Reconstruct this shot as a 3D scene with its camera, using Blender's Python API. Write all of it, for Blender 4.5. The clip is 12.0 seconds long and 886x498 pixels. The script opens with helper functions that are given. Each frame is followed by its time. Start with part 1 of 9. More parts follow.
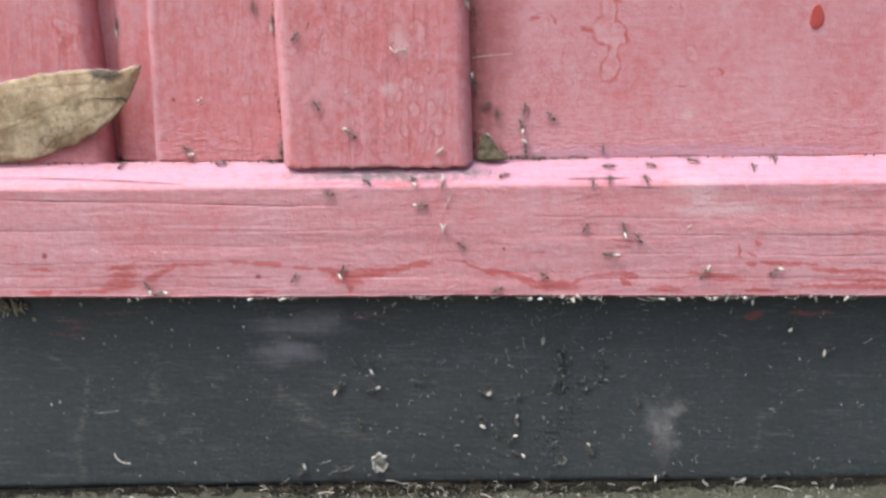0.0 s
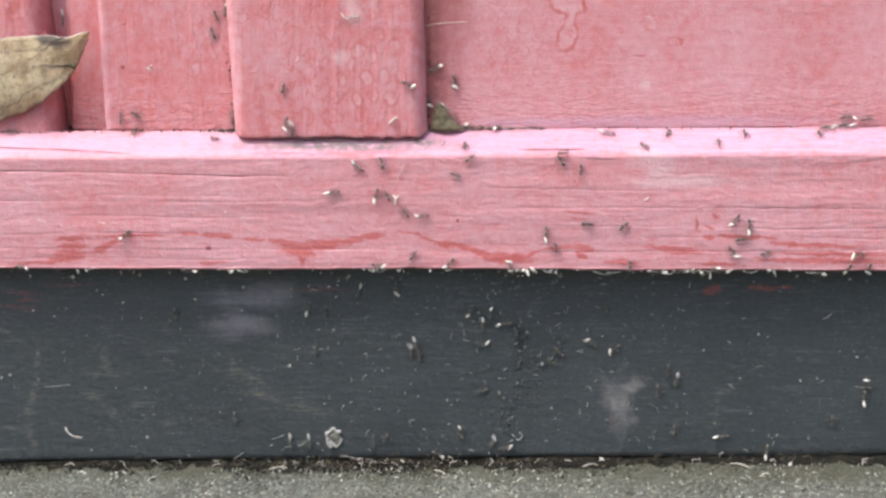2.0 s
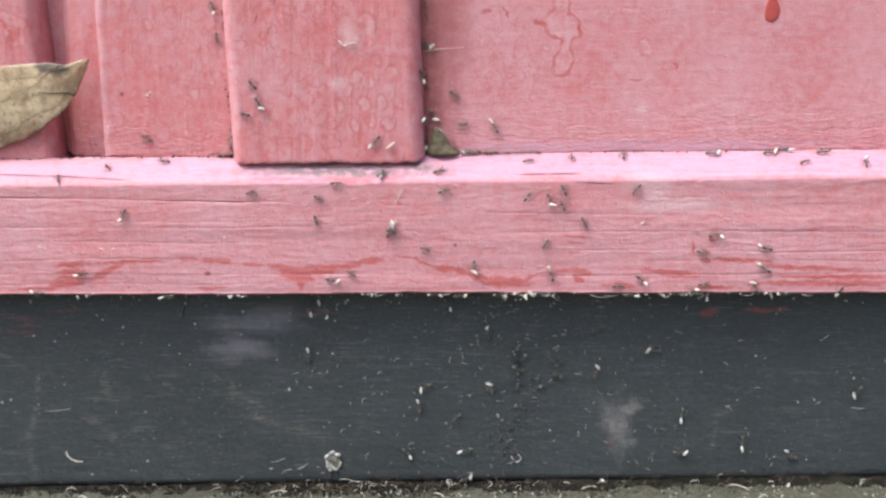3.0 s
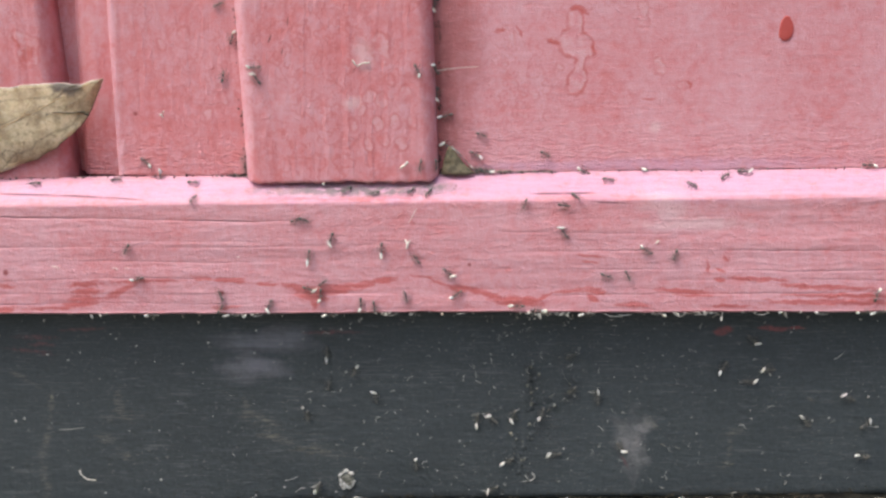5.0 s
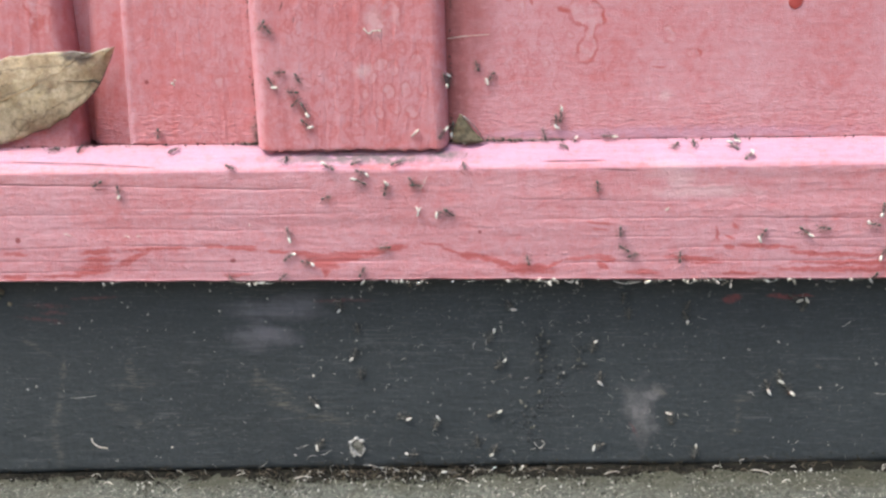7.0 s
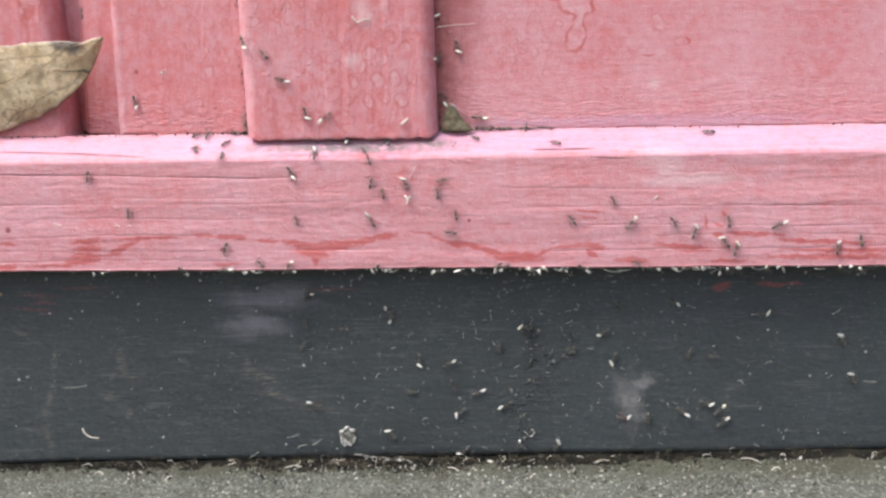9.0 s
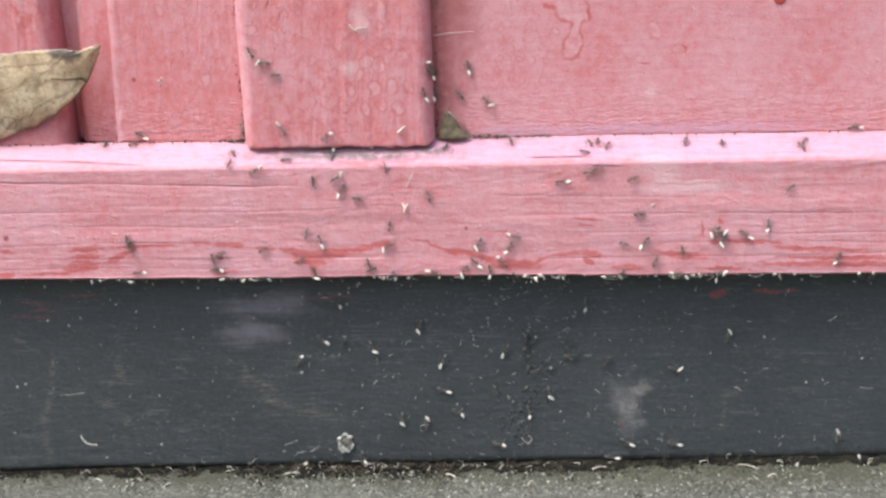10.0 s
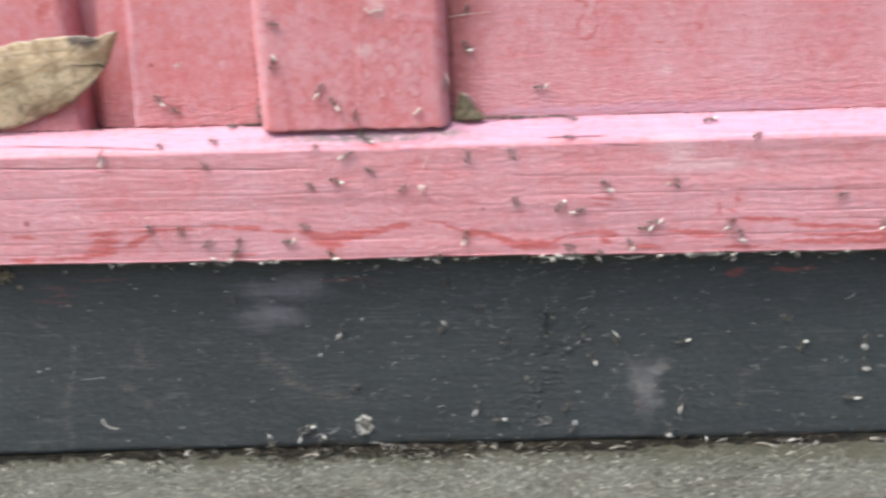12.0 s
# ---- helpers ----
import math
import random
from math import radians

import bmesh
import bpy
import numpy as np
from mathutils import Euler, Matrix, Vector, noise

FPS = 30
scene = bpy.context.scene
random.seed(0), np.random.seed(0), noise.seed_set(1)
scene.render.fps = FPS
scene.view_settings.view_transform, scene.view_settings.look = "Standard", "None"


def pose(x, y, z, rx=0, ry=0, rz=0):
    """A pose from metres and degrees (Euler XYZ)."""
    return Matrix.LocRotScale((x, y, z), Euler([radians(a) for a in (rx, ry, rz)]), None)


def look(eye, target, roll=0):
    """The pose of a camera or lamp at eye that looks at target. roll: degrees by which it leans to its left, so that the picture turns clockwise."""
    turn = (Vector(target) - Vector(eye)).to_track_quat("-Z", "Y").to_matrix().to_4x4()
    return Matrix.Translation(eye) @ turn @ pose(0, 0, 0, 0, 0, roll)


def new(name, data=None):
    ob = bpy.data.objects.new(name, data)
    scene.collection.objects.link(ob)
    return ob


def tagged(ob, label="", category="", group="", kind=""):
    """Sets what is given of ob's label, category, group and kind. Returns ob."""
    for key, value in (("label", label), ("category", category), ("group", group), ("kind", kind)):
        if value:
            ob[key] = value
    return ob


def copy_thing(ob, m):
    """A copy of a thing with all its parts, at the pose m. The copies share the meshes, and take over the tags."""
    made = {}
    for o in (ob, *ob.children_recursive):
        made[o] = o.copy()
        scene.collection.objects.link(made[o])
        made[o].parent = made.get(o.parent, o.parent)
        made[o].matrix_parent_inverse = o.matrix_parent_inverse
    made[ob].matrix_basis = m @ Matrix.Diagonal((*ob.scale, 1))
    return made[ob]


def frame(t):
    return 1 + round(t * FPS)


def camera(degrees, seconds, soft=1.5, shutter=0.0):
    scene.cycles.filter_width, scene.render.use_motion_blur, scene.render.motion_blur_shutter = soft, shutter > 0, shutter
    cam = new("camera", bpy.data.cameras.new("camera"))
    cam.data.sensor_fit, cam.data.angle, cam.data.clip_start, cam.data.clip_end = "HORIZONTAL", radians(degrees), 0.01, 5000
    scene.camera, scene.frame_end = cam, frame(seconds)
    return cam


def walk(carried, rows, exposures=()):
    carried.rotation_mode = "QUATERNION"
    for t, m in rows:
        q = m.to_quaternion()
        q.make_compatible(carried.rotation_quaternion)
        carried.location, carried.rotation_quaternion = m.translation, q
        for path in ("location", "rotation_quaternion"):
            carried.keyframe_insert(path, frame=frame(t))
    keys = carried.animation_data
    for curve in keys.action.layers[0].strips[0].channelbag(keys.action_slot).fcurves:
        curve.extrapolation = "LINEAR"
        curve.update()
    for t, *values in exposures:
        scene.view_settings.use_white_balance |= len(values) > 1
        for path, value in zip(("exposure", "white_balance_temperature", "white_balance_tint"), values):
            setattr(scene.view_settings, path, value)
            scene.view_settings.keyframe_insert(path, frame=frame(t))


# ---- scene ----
cam = camera(50.0, 12.0, soft=2.6, shutter=0.8)
PATH = [
    (0, (0.02915, -0.22143, 0.08821), (0.01113, 0.07585, 0.05219), -0.70),
    (0.2, (0.03008, -0.22053, 0.08754), (0.01161, 0.07629, 0.04813), -0.64),
    (0.3, (0.03010, -0.22005, 0.08600), (0.01160, 0.07680, 0.04540), -0.55),
    (0.5, (0.03006, -0.21911, 0.08310), (0.01166, 0.07779, 0.04422), -0.36),
    (0.7, (0.03119, -0.21767, 0.08280), (0.01206, 0.07910, 0.04329), -0.10),
    (1, (0.03229, -0.21762, 0.08127), (0.01425, 0.07910, 0.04090), -0.12),
    (1.2, (0.03340, -0.21770, 0.08140), (0.01580, 0.07910, 0.03890), -0.12),
    (1.5, (0.03501, -0.21793, 0.08162), (0.01814, 0.07905, 0.04263), -0.12),
    (2, (0.03924, -0.21744, 0.08474), (0.02151, 0.07925, 0.04400), -0.41),
    (2.5, (0.04003, -0.21791, 0.08794), (0.02216, 0.07906, 0.04936), -0.61),
    (4.3, (0.03803, -0.21807, 0.08979), (0.01944, 0.07884, 0.05107), -0.93),
    (4.5, (0.03683, -0.21785, 0.09206), (0.01843, 0.07911, 0.05358), -0.83),
    (5, (0.03727, -0.21757, 0.09295), (0.01873, 0.07940, 0.05461), -0.86),
    (5.5, (0.03766, -0.21793, 0.09258), (0.01917, 0.07899, 0.05395), -0.89),
    (6, (0.03663, -0.21852, 0.09108), (0.01822, 0.07822, 0.05101), -0.66),
    (6.5, (0.03580, -0.21902, 0.08945), (0.01754, 0.07761, 0.04853), -0.82),
    (7, (0.03482, -0.21944, 0.08770), (0.01638, 0.07718, 0.04677), -0.85),
    (9, (0.03738, -0.21986, 0.08512), (0.01873, 0.07675, 0.04420), -0.97),
    (9.5, (0.03821, -0.21977, 0.08576), (0.01992, 0.07684, 0.04471), -1.04),
    (10, (0.03783, -0.21995, 0.08752), (0.01947, 0.07656, 0.04574), -1.04),
    (10.2, (0.03555, -0.21975, 0.09011), (0.01746, 0.07588, 0.04238), -1.24),
    (10.3, (0.03307, -0.22159, 0.08728), (0.01423, 0.07407, 0.04001), -0.97),
    (10.4, (0.03114, -0.22179, 0.08449), (0.01151, 0.07447, 0.04157), -0.64),
    (10.5, (0.03041, -0.22197, 0.08648), (0.01141, 0.07487, 0.04738), -0.29),
    (10.6, (0.03010, -0.22200, 0.08630), (0.01060, 0.07480, 0.04940), -0.29),
    (10.7, (0.02970, -0.22196, 0.08610), (0.00960, 0.07472, 0.04660), -0.29),
    (10.8, (0.02941, -0.22194, 0.08596), (0.00887, 0.07468, 0.04601), -0.28),
    (10.9, (0.03350, -0.22190, 0.08600), (0.01500, 0.07490, 0.04740), -0.27),
    (11, (0.03864, -0.22187, 0.08612), (0.02251, 0.07512, 0.04692), -0.26),
    (11.2, (0.04485, -0.22043, 0.08497), (0.02577, 0.07589, 0.04212), -0.75),
    (11.5, (0.04583, -0.22046, 0.08383), (0.02689, 0.07582, 0.04070), -1.04),
    (11.7, (0.04569, -0.22000, 0.08650), (0.02457, 0.07577, 0.04094), -1.23),
    (12, (0.03690, -0.22123, 0.08436), (0.01449, 0.07482, 0.04130), -1.70),
]
LIGHTNESS = [(0.0, 0.75), (0.5, 0.85), (1.0, 0.94), (1.5, 1.00), (2.0, 0.97), (2.5, 0.93), (4.5, 0.84), (5.0, 0.77), (6.5, 0.77), (7.0, 0.85), (9.0, 0.94), (9.5, 0.97), (12.0, 0.97)]
walk(cam, [(t, look(eye, target, roll)) for t, eye, target, roll in PATH], [(t, stops, 6500.0, 10.0) for t, stops in LIGHTNESS])

# ---- light ----
SUN_TURN, SUN_HEIGHT = radians(-60), radians(63)
world = bpy.data.worlds.new("sky")
scene.world = world
world.use_nodes = True
sky = world.node_tree.nodes.new("ShaderNodeTexSky")
sky.sky_type, sky.sun_disc = "NISHITA", False
sky.sun_elevation, sky.sun_rotation = SUN_HEIGHT, radians(180) - SUN_TURN
sky.air_density, sky.dust_density, sky.ozone_density = 1.0, 6.0, 1.0
world.node_tree.links.new(sky.outputs[0], world.node_tree.nodes["Background"].inputs[0])
world.node_tree.nodes["Background"].inputs[1].default_value = 0.155
sun = new("sun", bpy.data.lights.new("sun", "SUN"))
sun.data.energy, sun.data.angle, sun.data.color = 1.55, radians(30), (0.95, 0.96, 1.0)
sun.matrix_world = look((3 * math.sin(SUN_TURN) * math.cos(SUN_HEIGHT), -3 * math.cos(SUN_TURN) * math.cos(SUN_HEIGHT), 3 * math.sin(SUN_HEIGHT)), (0, 0, 0))


# ---- materials ----
class Nodes:
    """Short hand for one node material."""

    def __init__(self, name, rough=0.6):
        self.mat = bpy.data.materials.new(name)
        self.mat.use_nodes = True
        self.tree = self.mat.node_tree
        self.shader = self.tree.nodes["Principled BSDF"]
        self.shader.inputs["Roughness"].default_value = rough
        self.co = self.tree.nodes.new("ShaderNodeTexCoord").outputs["Object"]
        self.warped = None

    def node(self, kind, **inputs):
        n = self.tree.nodes.new(kind)
        for key, value in inputs.items():
            self.put(n.inputs[key.replace("_", " ")], value)
        return n

    def put(self, socket, value):
        if isinstance(value, bpy.types.NodeSocket):
            self.tree.links.new(value, socket)
        else:
            socket.default_value = value

    def math(self, op, a, b=0.0, c=0.0):
        n = self.tree.nodes.new("ShaderNodeMath")
        n.operation = op
        for s, v in zip(n.inputs, (a, b, c)):
            self.put(s, v)
        return n.outputs[0]

    def scaled(self, sx, sy, sz, shift=(0, 0, 0)):
        n = self.node("ShaderNodeMapping", Vector=self.co)
        n.inputs["Scale"].default_value = (sx, sy, sz)
        n.inputs["Location"].default_value = shift
        return n.outputs[0]

    def warp(self, vector, scale, amount, detail=3.0):
        """Shifts the ovals that follow to and fro, so that their rims run unevenly."""
        drift = self.node("ShaderNodeTexNoise", Vector=vector, Scale=scale, Detail=detail, Roughness=0.6).outputs["Color"]
        off = self.node("ShaderNodeVectorMath")
        off.operation = "MULTIPLY_ADD"
        self.put(off.inputs[0], drift)
        off.inputs[1].default_value = (2 * amount,) * 3
        off.inputs[2].default_value = (-amount,) * 3
        add = self.node("ShaderNodeVectorMath")
        self.put(add.inputs[0], self.co)
        self.put(add.inputs[1], off.outputs[0])
        self.warped = add.outputs[0]

    def noise(self, vector, scale=1.0, detail=3.0, rough=0.55):
        return self.node("ShaderNodeTexNoise", Vector=vector, Scale=scale, Detail=detail, Roughness=rough).outputs["Fac"]

    def ramp(self, value, lo, hi, a=0.0, b=1.0):
        n = self.node("ShaderNodeMapRange", Value=value)
        for key, v in (("From Min", lo), ("From Max", hi), ("To Min", a), ("To Max", b)):
            n.inputs[key].default_value = v
        n.interpolation_type = "SMOOTHSTEP"
        return n.outputs[0]

    def mix(self, fac, a, b):
        n = self.tree.nodes.new("ShaderNodeMix")
        n.data_type = "RGBA"
        self.put(n.inputs[0], fac)
        for s, v in ((n.inputs[6], a), (n.inputs[7], b)):
            self.put(s, (*v, 1) if isinstance(v, tuple) else v)
        return n.outputs[2]

    def oval(self, x, z, rx, rz, wobble=0.0, source=None):
        """Distance from an oval's centre on an upright face: 1 on its rim."""
        n = self.node("ShaderNodeMapping", Vector=self.warped or self.co)
        n.inputs["Scale"].default_value = (1 / rx, 0, 1 / rz)
        n.inputs["Location"].default_value = (-x / rx, 0, -z / rz)
        v = self.node("ShaderNodeVectorMath", Vector=n.outputs[0])
        v.operation = "LENGTH"
        out = v.outputs["Value"]
        return self.math("MULTIPLY_ADD", source, wobble, self.math("SUBTRACT", out, wobble / 2)) if source else out

    def blots(self, ovals, source, wobble, soft=0.35):
        """Ragged spots: 1 inside any of the ovals."""
        out = None
        for o in ovals:
            m = self.ramp(self.oval(*o, wobble, source), 1 + soft, 1 - soft)
            out = self.math("MAXIMUM", out, m) if out else m
        return out

    def strokes(self, lines, source, wobble, soft=0.25):
        """Ragged strokes on an upright face, each from (x, z) to (x, z) with half its width, in millimetres."""
        out = None
        for x0, z0, x1, z1, half in lines:
            n = self.node("ShaderNodeMapping", Vector=self.warped or self.co)
            n.vector_type = "TEXTURE"
            n.inputs["Location"].default_value = ((x0 + x1) / 2 * MM, 0, (z0 + z1) / 2 * MM)
            n.inputs["Rotation"].default_value = (0, -math.atan2(z1 - z0, x1 - x0), 0)
            n.inputs["Scale"].default_value = ((math.hypot(x1 - x0, z1 - z0) / 2 + half) * MM, 1e3, half * MM)
            v = self.node("ShaderNodeVectorMath", Vector=n.outputs[0])
            v.operation = "LENGTH"
            out = self.math("MINIMUM", out, v.outputs["Value"]) if out else v.outputs["Value"]
        return self.ramp(self.math("MULTIPLY_ADD", source, wobble, self.math("SUBTRACT", out, wobble / 2)), 1 + soft, 1 - soft)

    def pools(self, lines):
        """Distance in millimetres from the rim of pools, each run together from round-ended strokes: below 0 inside."""
        out = None
        for x0, z0, x1, z1, half in lines:
            n = self.node("ShaderNodeMapping", Vector=self.warped or self.co)
            n.vector_type = "TEXTURE"
            n.inputs["Location"].default_value = ((x0 + x1) / 2 * MM, 0, (z0 + z1) / 2 * MM)
            n.inputs["Rotation"].default_value = (0, -math.atan2(z1 - z0, x1 - x0), 0)
            n.inputs["Scale"].default_value = (MM, 1e3, MM)
            c = self.node("ShaderNodeSeparateXYZ", Vector=n.outputs[0])
            along = self.math("MAXIMUM", self.math("SUBTRACT", self.math("ABSOLUTE", c.outputs[0]), math.hypot(x1 - x0, z1 - z0) / 2), 0.0)
            d = self.math("SQRT", self.math("MULTIPLY_ADD", along, along, self.math("MULTIPLY", c.outputs[2], c.outputs[2])))
            d = self.math("SUBTRACT", d, half)
            out = self.math("MINIMUM", out, d) if out else d
        return out

    def done(self, colour, bump=None, distance=0.0001, strength=1.0, rough=None):
        self.put(self.shader.inputs["Base Color"], colour)
        if rough:
            self.put(self.shader.inputs["Roughness"], rough)
        if bump:
            b = self.node("ShaderNodeBump", Height=bump, Strength=strength, Distance=distance)
            self.tree.links.new(b.outputs[0], self.shader.inputs["Normal"])
        return self.mat


MM = 0.001
DEEP, CHALK, RAW = (0.545, 0.137, 0.135), (0.605, 0.325, 0.357), (0.46, 0.085, 0.075)


def paint(name, along, chalk=0.5, pools=(), blots=(), wet=(), algae=(), marks=1.0, worn_lit=(), grime=(0.095, 0.088, 0.072), grainy=1.0, dense=(), ring=1.0, spots=(), ridged=0.0, relief=0.95, deep=(), cracks=(), worn_lit_tone=(0.66, 0.37, 0.41), traces=()):
    """Faded, chalky red paint. along: the axis of the wood's grain."""
    n = Nodes(name, 0.62)

    def grained(coarse, fine):
        return n.scaled(coarse, fine, fine) if along == "x" else n.scaled(fine, fine, coarse)

    grain = n.noise(grained(130, 1250), 1, 5, 0.65)
    streak = n.noise(grained(30, 420), 1, 4)
    patch = n.noise(n.co, 60, 4)
    mottle = n.noise(n.co, 420, 5, 0.66)
    speck = n.noise(n.co, 2500, 3)
    wrinkle = n.noise(grained(300, 1500), 1, 3, 0.5)
    f = chalk
    for source, weight in ((patch, 0.75), (mottle, 0.95), (streak, 0.22 * grainy), (grain, 0.30 * grainy), (speck, 0.46)):
        f = n.math("MULTIPLY_ADD", source, weight, n.math("SUBTRACT", f, weight / 2))
    f = n.ramp(f, 0.05, 0.95)
    colour = n.mix(f, DEEP, CHALK)
    # worm-like marks and rims where drops of water have dried
    cell = n.noise(n.co, 300, 3.0, 0.55)
    rim = n.ramp(n.math("ABSOLUTE", n.math("SUBTRACT", cell, 0.54)), 0.050, 0.0)
    where = n.ramp(n.noise(n.co, 42, 2), 0.38, 0.58, 0.0, marks)
    if dense:
        where = n.math("MAXIMUM", where, n.math("MULTIPLY", n.blots(dense, cell, 1.2, 0.6), 0.6))
    rim = n.math("MULTIPLY", rim, where)
    inside = None
    if pools:
        n.warp(n.co, 430, 0.0012, 4.0)
        d = n.pools(pools)
        n.warped = None
        uneven = n.ramp(n.noise(n.co, 350, 3), 0.30, 0.62, 0.25, 1.0)
        rim = n.math("MAXIMUM", n.math("MULTIPLY", rim, n.ramp(d, 0.0, 0.5)), n.math("MULTIPLY", n.ramp(n.math("ABSOLUTE", d), 0.50, 0.12, 0.0, ring), uneven))
        inside = n.ramp(d, 0.05, -0.45)
        if traces:
            n.warp(n.co, 430, 0.0014, 4.0)
            d = n.pools(traces)
            n.warped = None
            rim = n.math("MAXIMUM", rim, n.math("MULTIPLY", n.ramp(n.math("ABSOLUTE", d), 0.45, 0.10, 0.0, 0.75), n.ramp(n.noise(n.co, 420, 3), 0.36, 0.60)))
            inside = n.math("MAXIMUM", inside, n.ramp(d, 0.05, -0.45))
    colour = n.mix(n.math("MULTIPLY", rim, 0.54), colour, RAW)
    if inside:
        colour = n.mix(n.math("MULTIPLY", inside, n.ramp(mottle, 0.42, 0.60, 0.0, 0.26)), colour, (0.64, 0.42, 0.42))
    if wet:
        n.warp(n.scaled(1, 1, 2.2), 330, 0.0010, 5.0)
        m = n.strokes(wet, n.noise(n.scaled(420, 420, 1300), 1, 5, 0.75), 2.2, 0.3)
        n.warped = None
        colour = n.mix(n.math("MULTIPLY", m, n.ramp(grain, 0.30, 0.52, 0.45, 0.80)), colour, RAW)
    warp = n.noise(n.co, 380, 4, 0.6)
    if blots:
        m = n.blots(blots, warp, 1.8, 0.7)
        colour = n.mix(n.math("MULTIPLY", m, 0.46), colour, (0.66, 0.49, 0.50))
    if worn_lit:
        # worn paint; on the rail's ledge the tone also holds painted sky light
        m = n.math("MULTIPLY", n.blots(worn_lit, warp, 1.2, 0.6), n.ramp(mottle, 0.30, 0.55, 0.35, 1.0))
        colour = n.mix(n.math("MULTIPLY", m, 0.62), colour, worn_lit_tone)
    if algae:
        m = n.math("MULTIPLY", n.blots(algae, warp, 1.6, 0.8), n.ramp(n.noise(n.co, 600, 4), 0.24, 0.56))
        colour = n.mix(n.math("MULTIPLY", m, 0.8), colour, grime)
    if spots:
        m = n.blots(spots, warp, 0.8, 0.3)
        colour = n.mix(n.math("MULTIPLY", m, 0.8), colour, (0.24, 0.035, 0.035))
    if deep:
        # dark red ovals: a stain and the cast shade beside it, painted into the colour
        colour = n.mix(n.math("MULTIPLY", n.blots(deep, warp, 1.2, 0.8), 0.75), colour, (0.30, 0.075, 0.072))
    if cracks:
        m = n.strokes(cracks, speck, 1.0, 0.5)
        colour = n.mix(n.math("MULTIPLY", m, 0.85), colour, (0.075, 0.026, 0.024))
    # thin dirt in the grain
    dirt = n.math("MULTIPLY", n.ramp(grain, 0.38, 0.24), 0.24 * grainy)
    colour = n.mix(dirt, colour, (0.16, 0.05, 0.05))
    blister = n.ramp(n.noise(n.co, 760, 1.0), 0.66, 0.78)
    height = n.math("MULTIPLY_ADD", grain, 0.40 * grainy, n.math("MULTIPLY", speck, 0.50))
    height = n.math("MULTIPLY_ADD", mottle, 0.8, height)
    height = n.math("MULTIPLY_ADD", wrinkle, 0.55 * grainy, height)
    height = n.math("MULTIPLY_ADD", blister, 0.32, height)
    height = n.math("MULTIPLY_ADD", rim, 0.10, height)
    if ridged:
        # paint that has shrunk into short ridges near the foot of the board
        n.warp(n.co, 500, 0.0006, 2.0)
        fold = n.node("ShaderNodeMapping", Vector=n.warped)
        fold.inputs["Scale"].default_value = (420, 420, 2300)
        n.warped = None
        low = n.ramp(n.node("ShaderNodeSeparateXYZ", Vector=n.co).outputs[2], 0.0985, 0.0845, 0.0, ridged)
        height = n.math("MULTIPLY_ADD", n.math("MULTIPLY", n.noise(fold.outputs[0], 1, 3, 0.55), low), 1.5, height)
    return n.done(colour, height, 0.00030, relief, n.ramp(f, 0, 1, 0.46, 0.72))


PANEL_POOLS = [(54, 116.8, 54, 114, 1.6), (53.2, 111.2, 55, 110.3, 2.9), (51, 111.2, 48.8, 111.8, 0.5), (56, 110.3, 57, 109.2, 1.3), (55.2, 107.6, 55, 105, 1.0), (54.6, 103.5, 54, 101.5, 2.0)]
PANEL_TRACES = [(39.1, 114, 39.3, 113.2, 1.3), (39.9, 112, 40.1, 110.3, 0.9), (40.3, 101.9, 40.4, 101.8, 1.0), (40.9, 95.2, 42.4, 95, 1.0), (68.9, 119, 68.9, 115.3, 1.1), (72.2, 106.5, 73, 104.8, 1.2),
                (50.3, 106, 50.8, 106, 0.7), (44.6, 100.6, 45, 99.6, 1.0), (26.3, 101.5, 26.3, 99, 1.3), (37.5, 107, 38.2, 106.5, 0.8), (47.8, 95.5, 48, 94.8, 0.9), (77.3, 101.5, 78.4, 101.4, 0.9)]
BATTEN_POOLS = [(8.2, 100.2, 7.6, 99.6, 1.4), (10.4, 99.4, 10.9, 98.6, 1.3), (16, 101, 16.3, 100.2, 1.3), (10.5, 112, 11, 108.5, 1.9), (12.7, 104, 12.8, 103.2, 1.0), (13.7, 94.6, 13.8, 93.8, 1.3),
                (17.4, 94.6, 17.5, 93.9, 1.0), (4.2, 94, 4.3, 92.9, 1.0), (9.5, 94.5, 10, 93.5, 1.2), (6.5, 97, 6.2, 96.4, 0.9), (14.8, 90, 15.2, 88.6, 1.1), (11, 90.5, 11.3, 89.6, 1.2), (7.4, 89.8, 7.6, 88.8, 1.0)]
BOARD_POOLS = [(-35, 115.5, -34.8, 112.8, 1.1), (-40.5, 113, -40.3, 112, 1.0), (-74.5, 115, -70.5, 113, 1.6), (-72, 110.9, -71.6, 110.5, 2.4), (-30, 97, -30.2, 95.5, 1.0), (-26.5, 101, -26.4, 99.6, 0.9)]
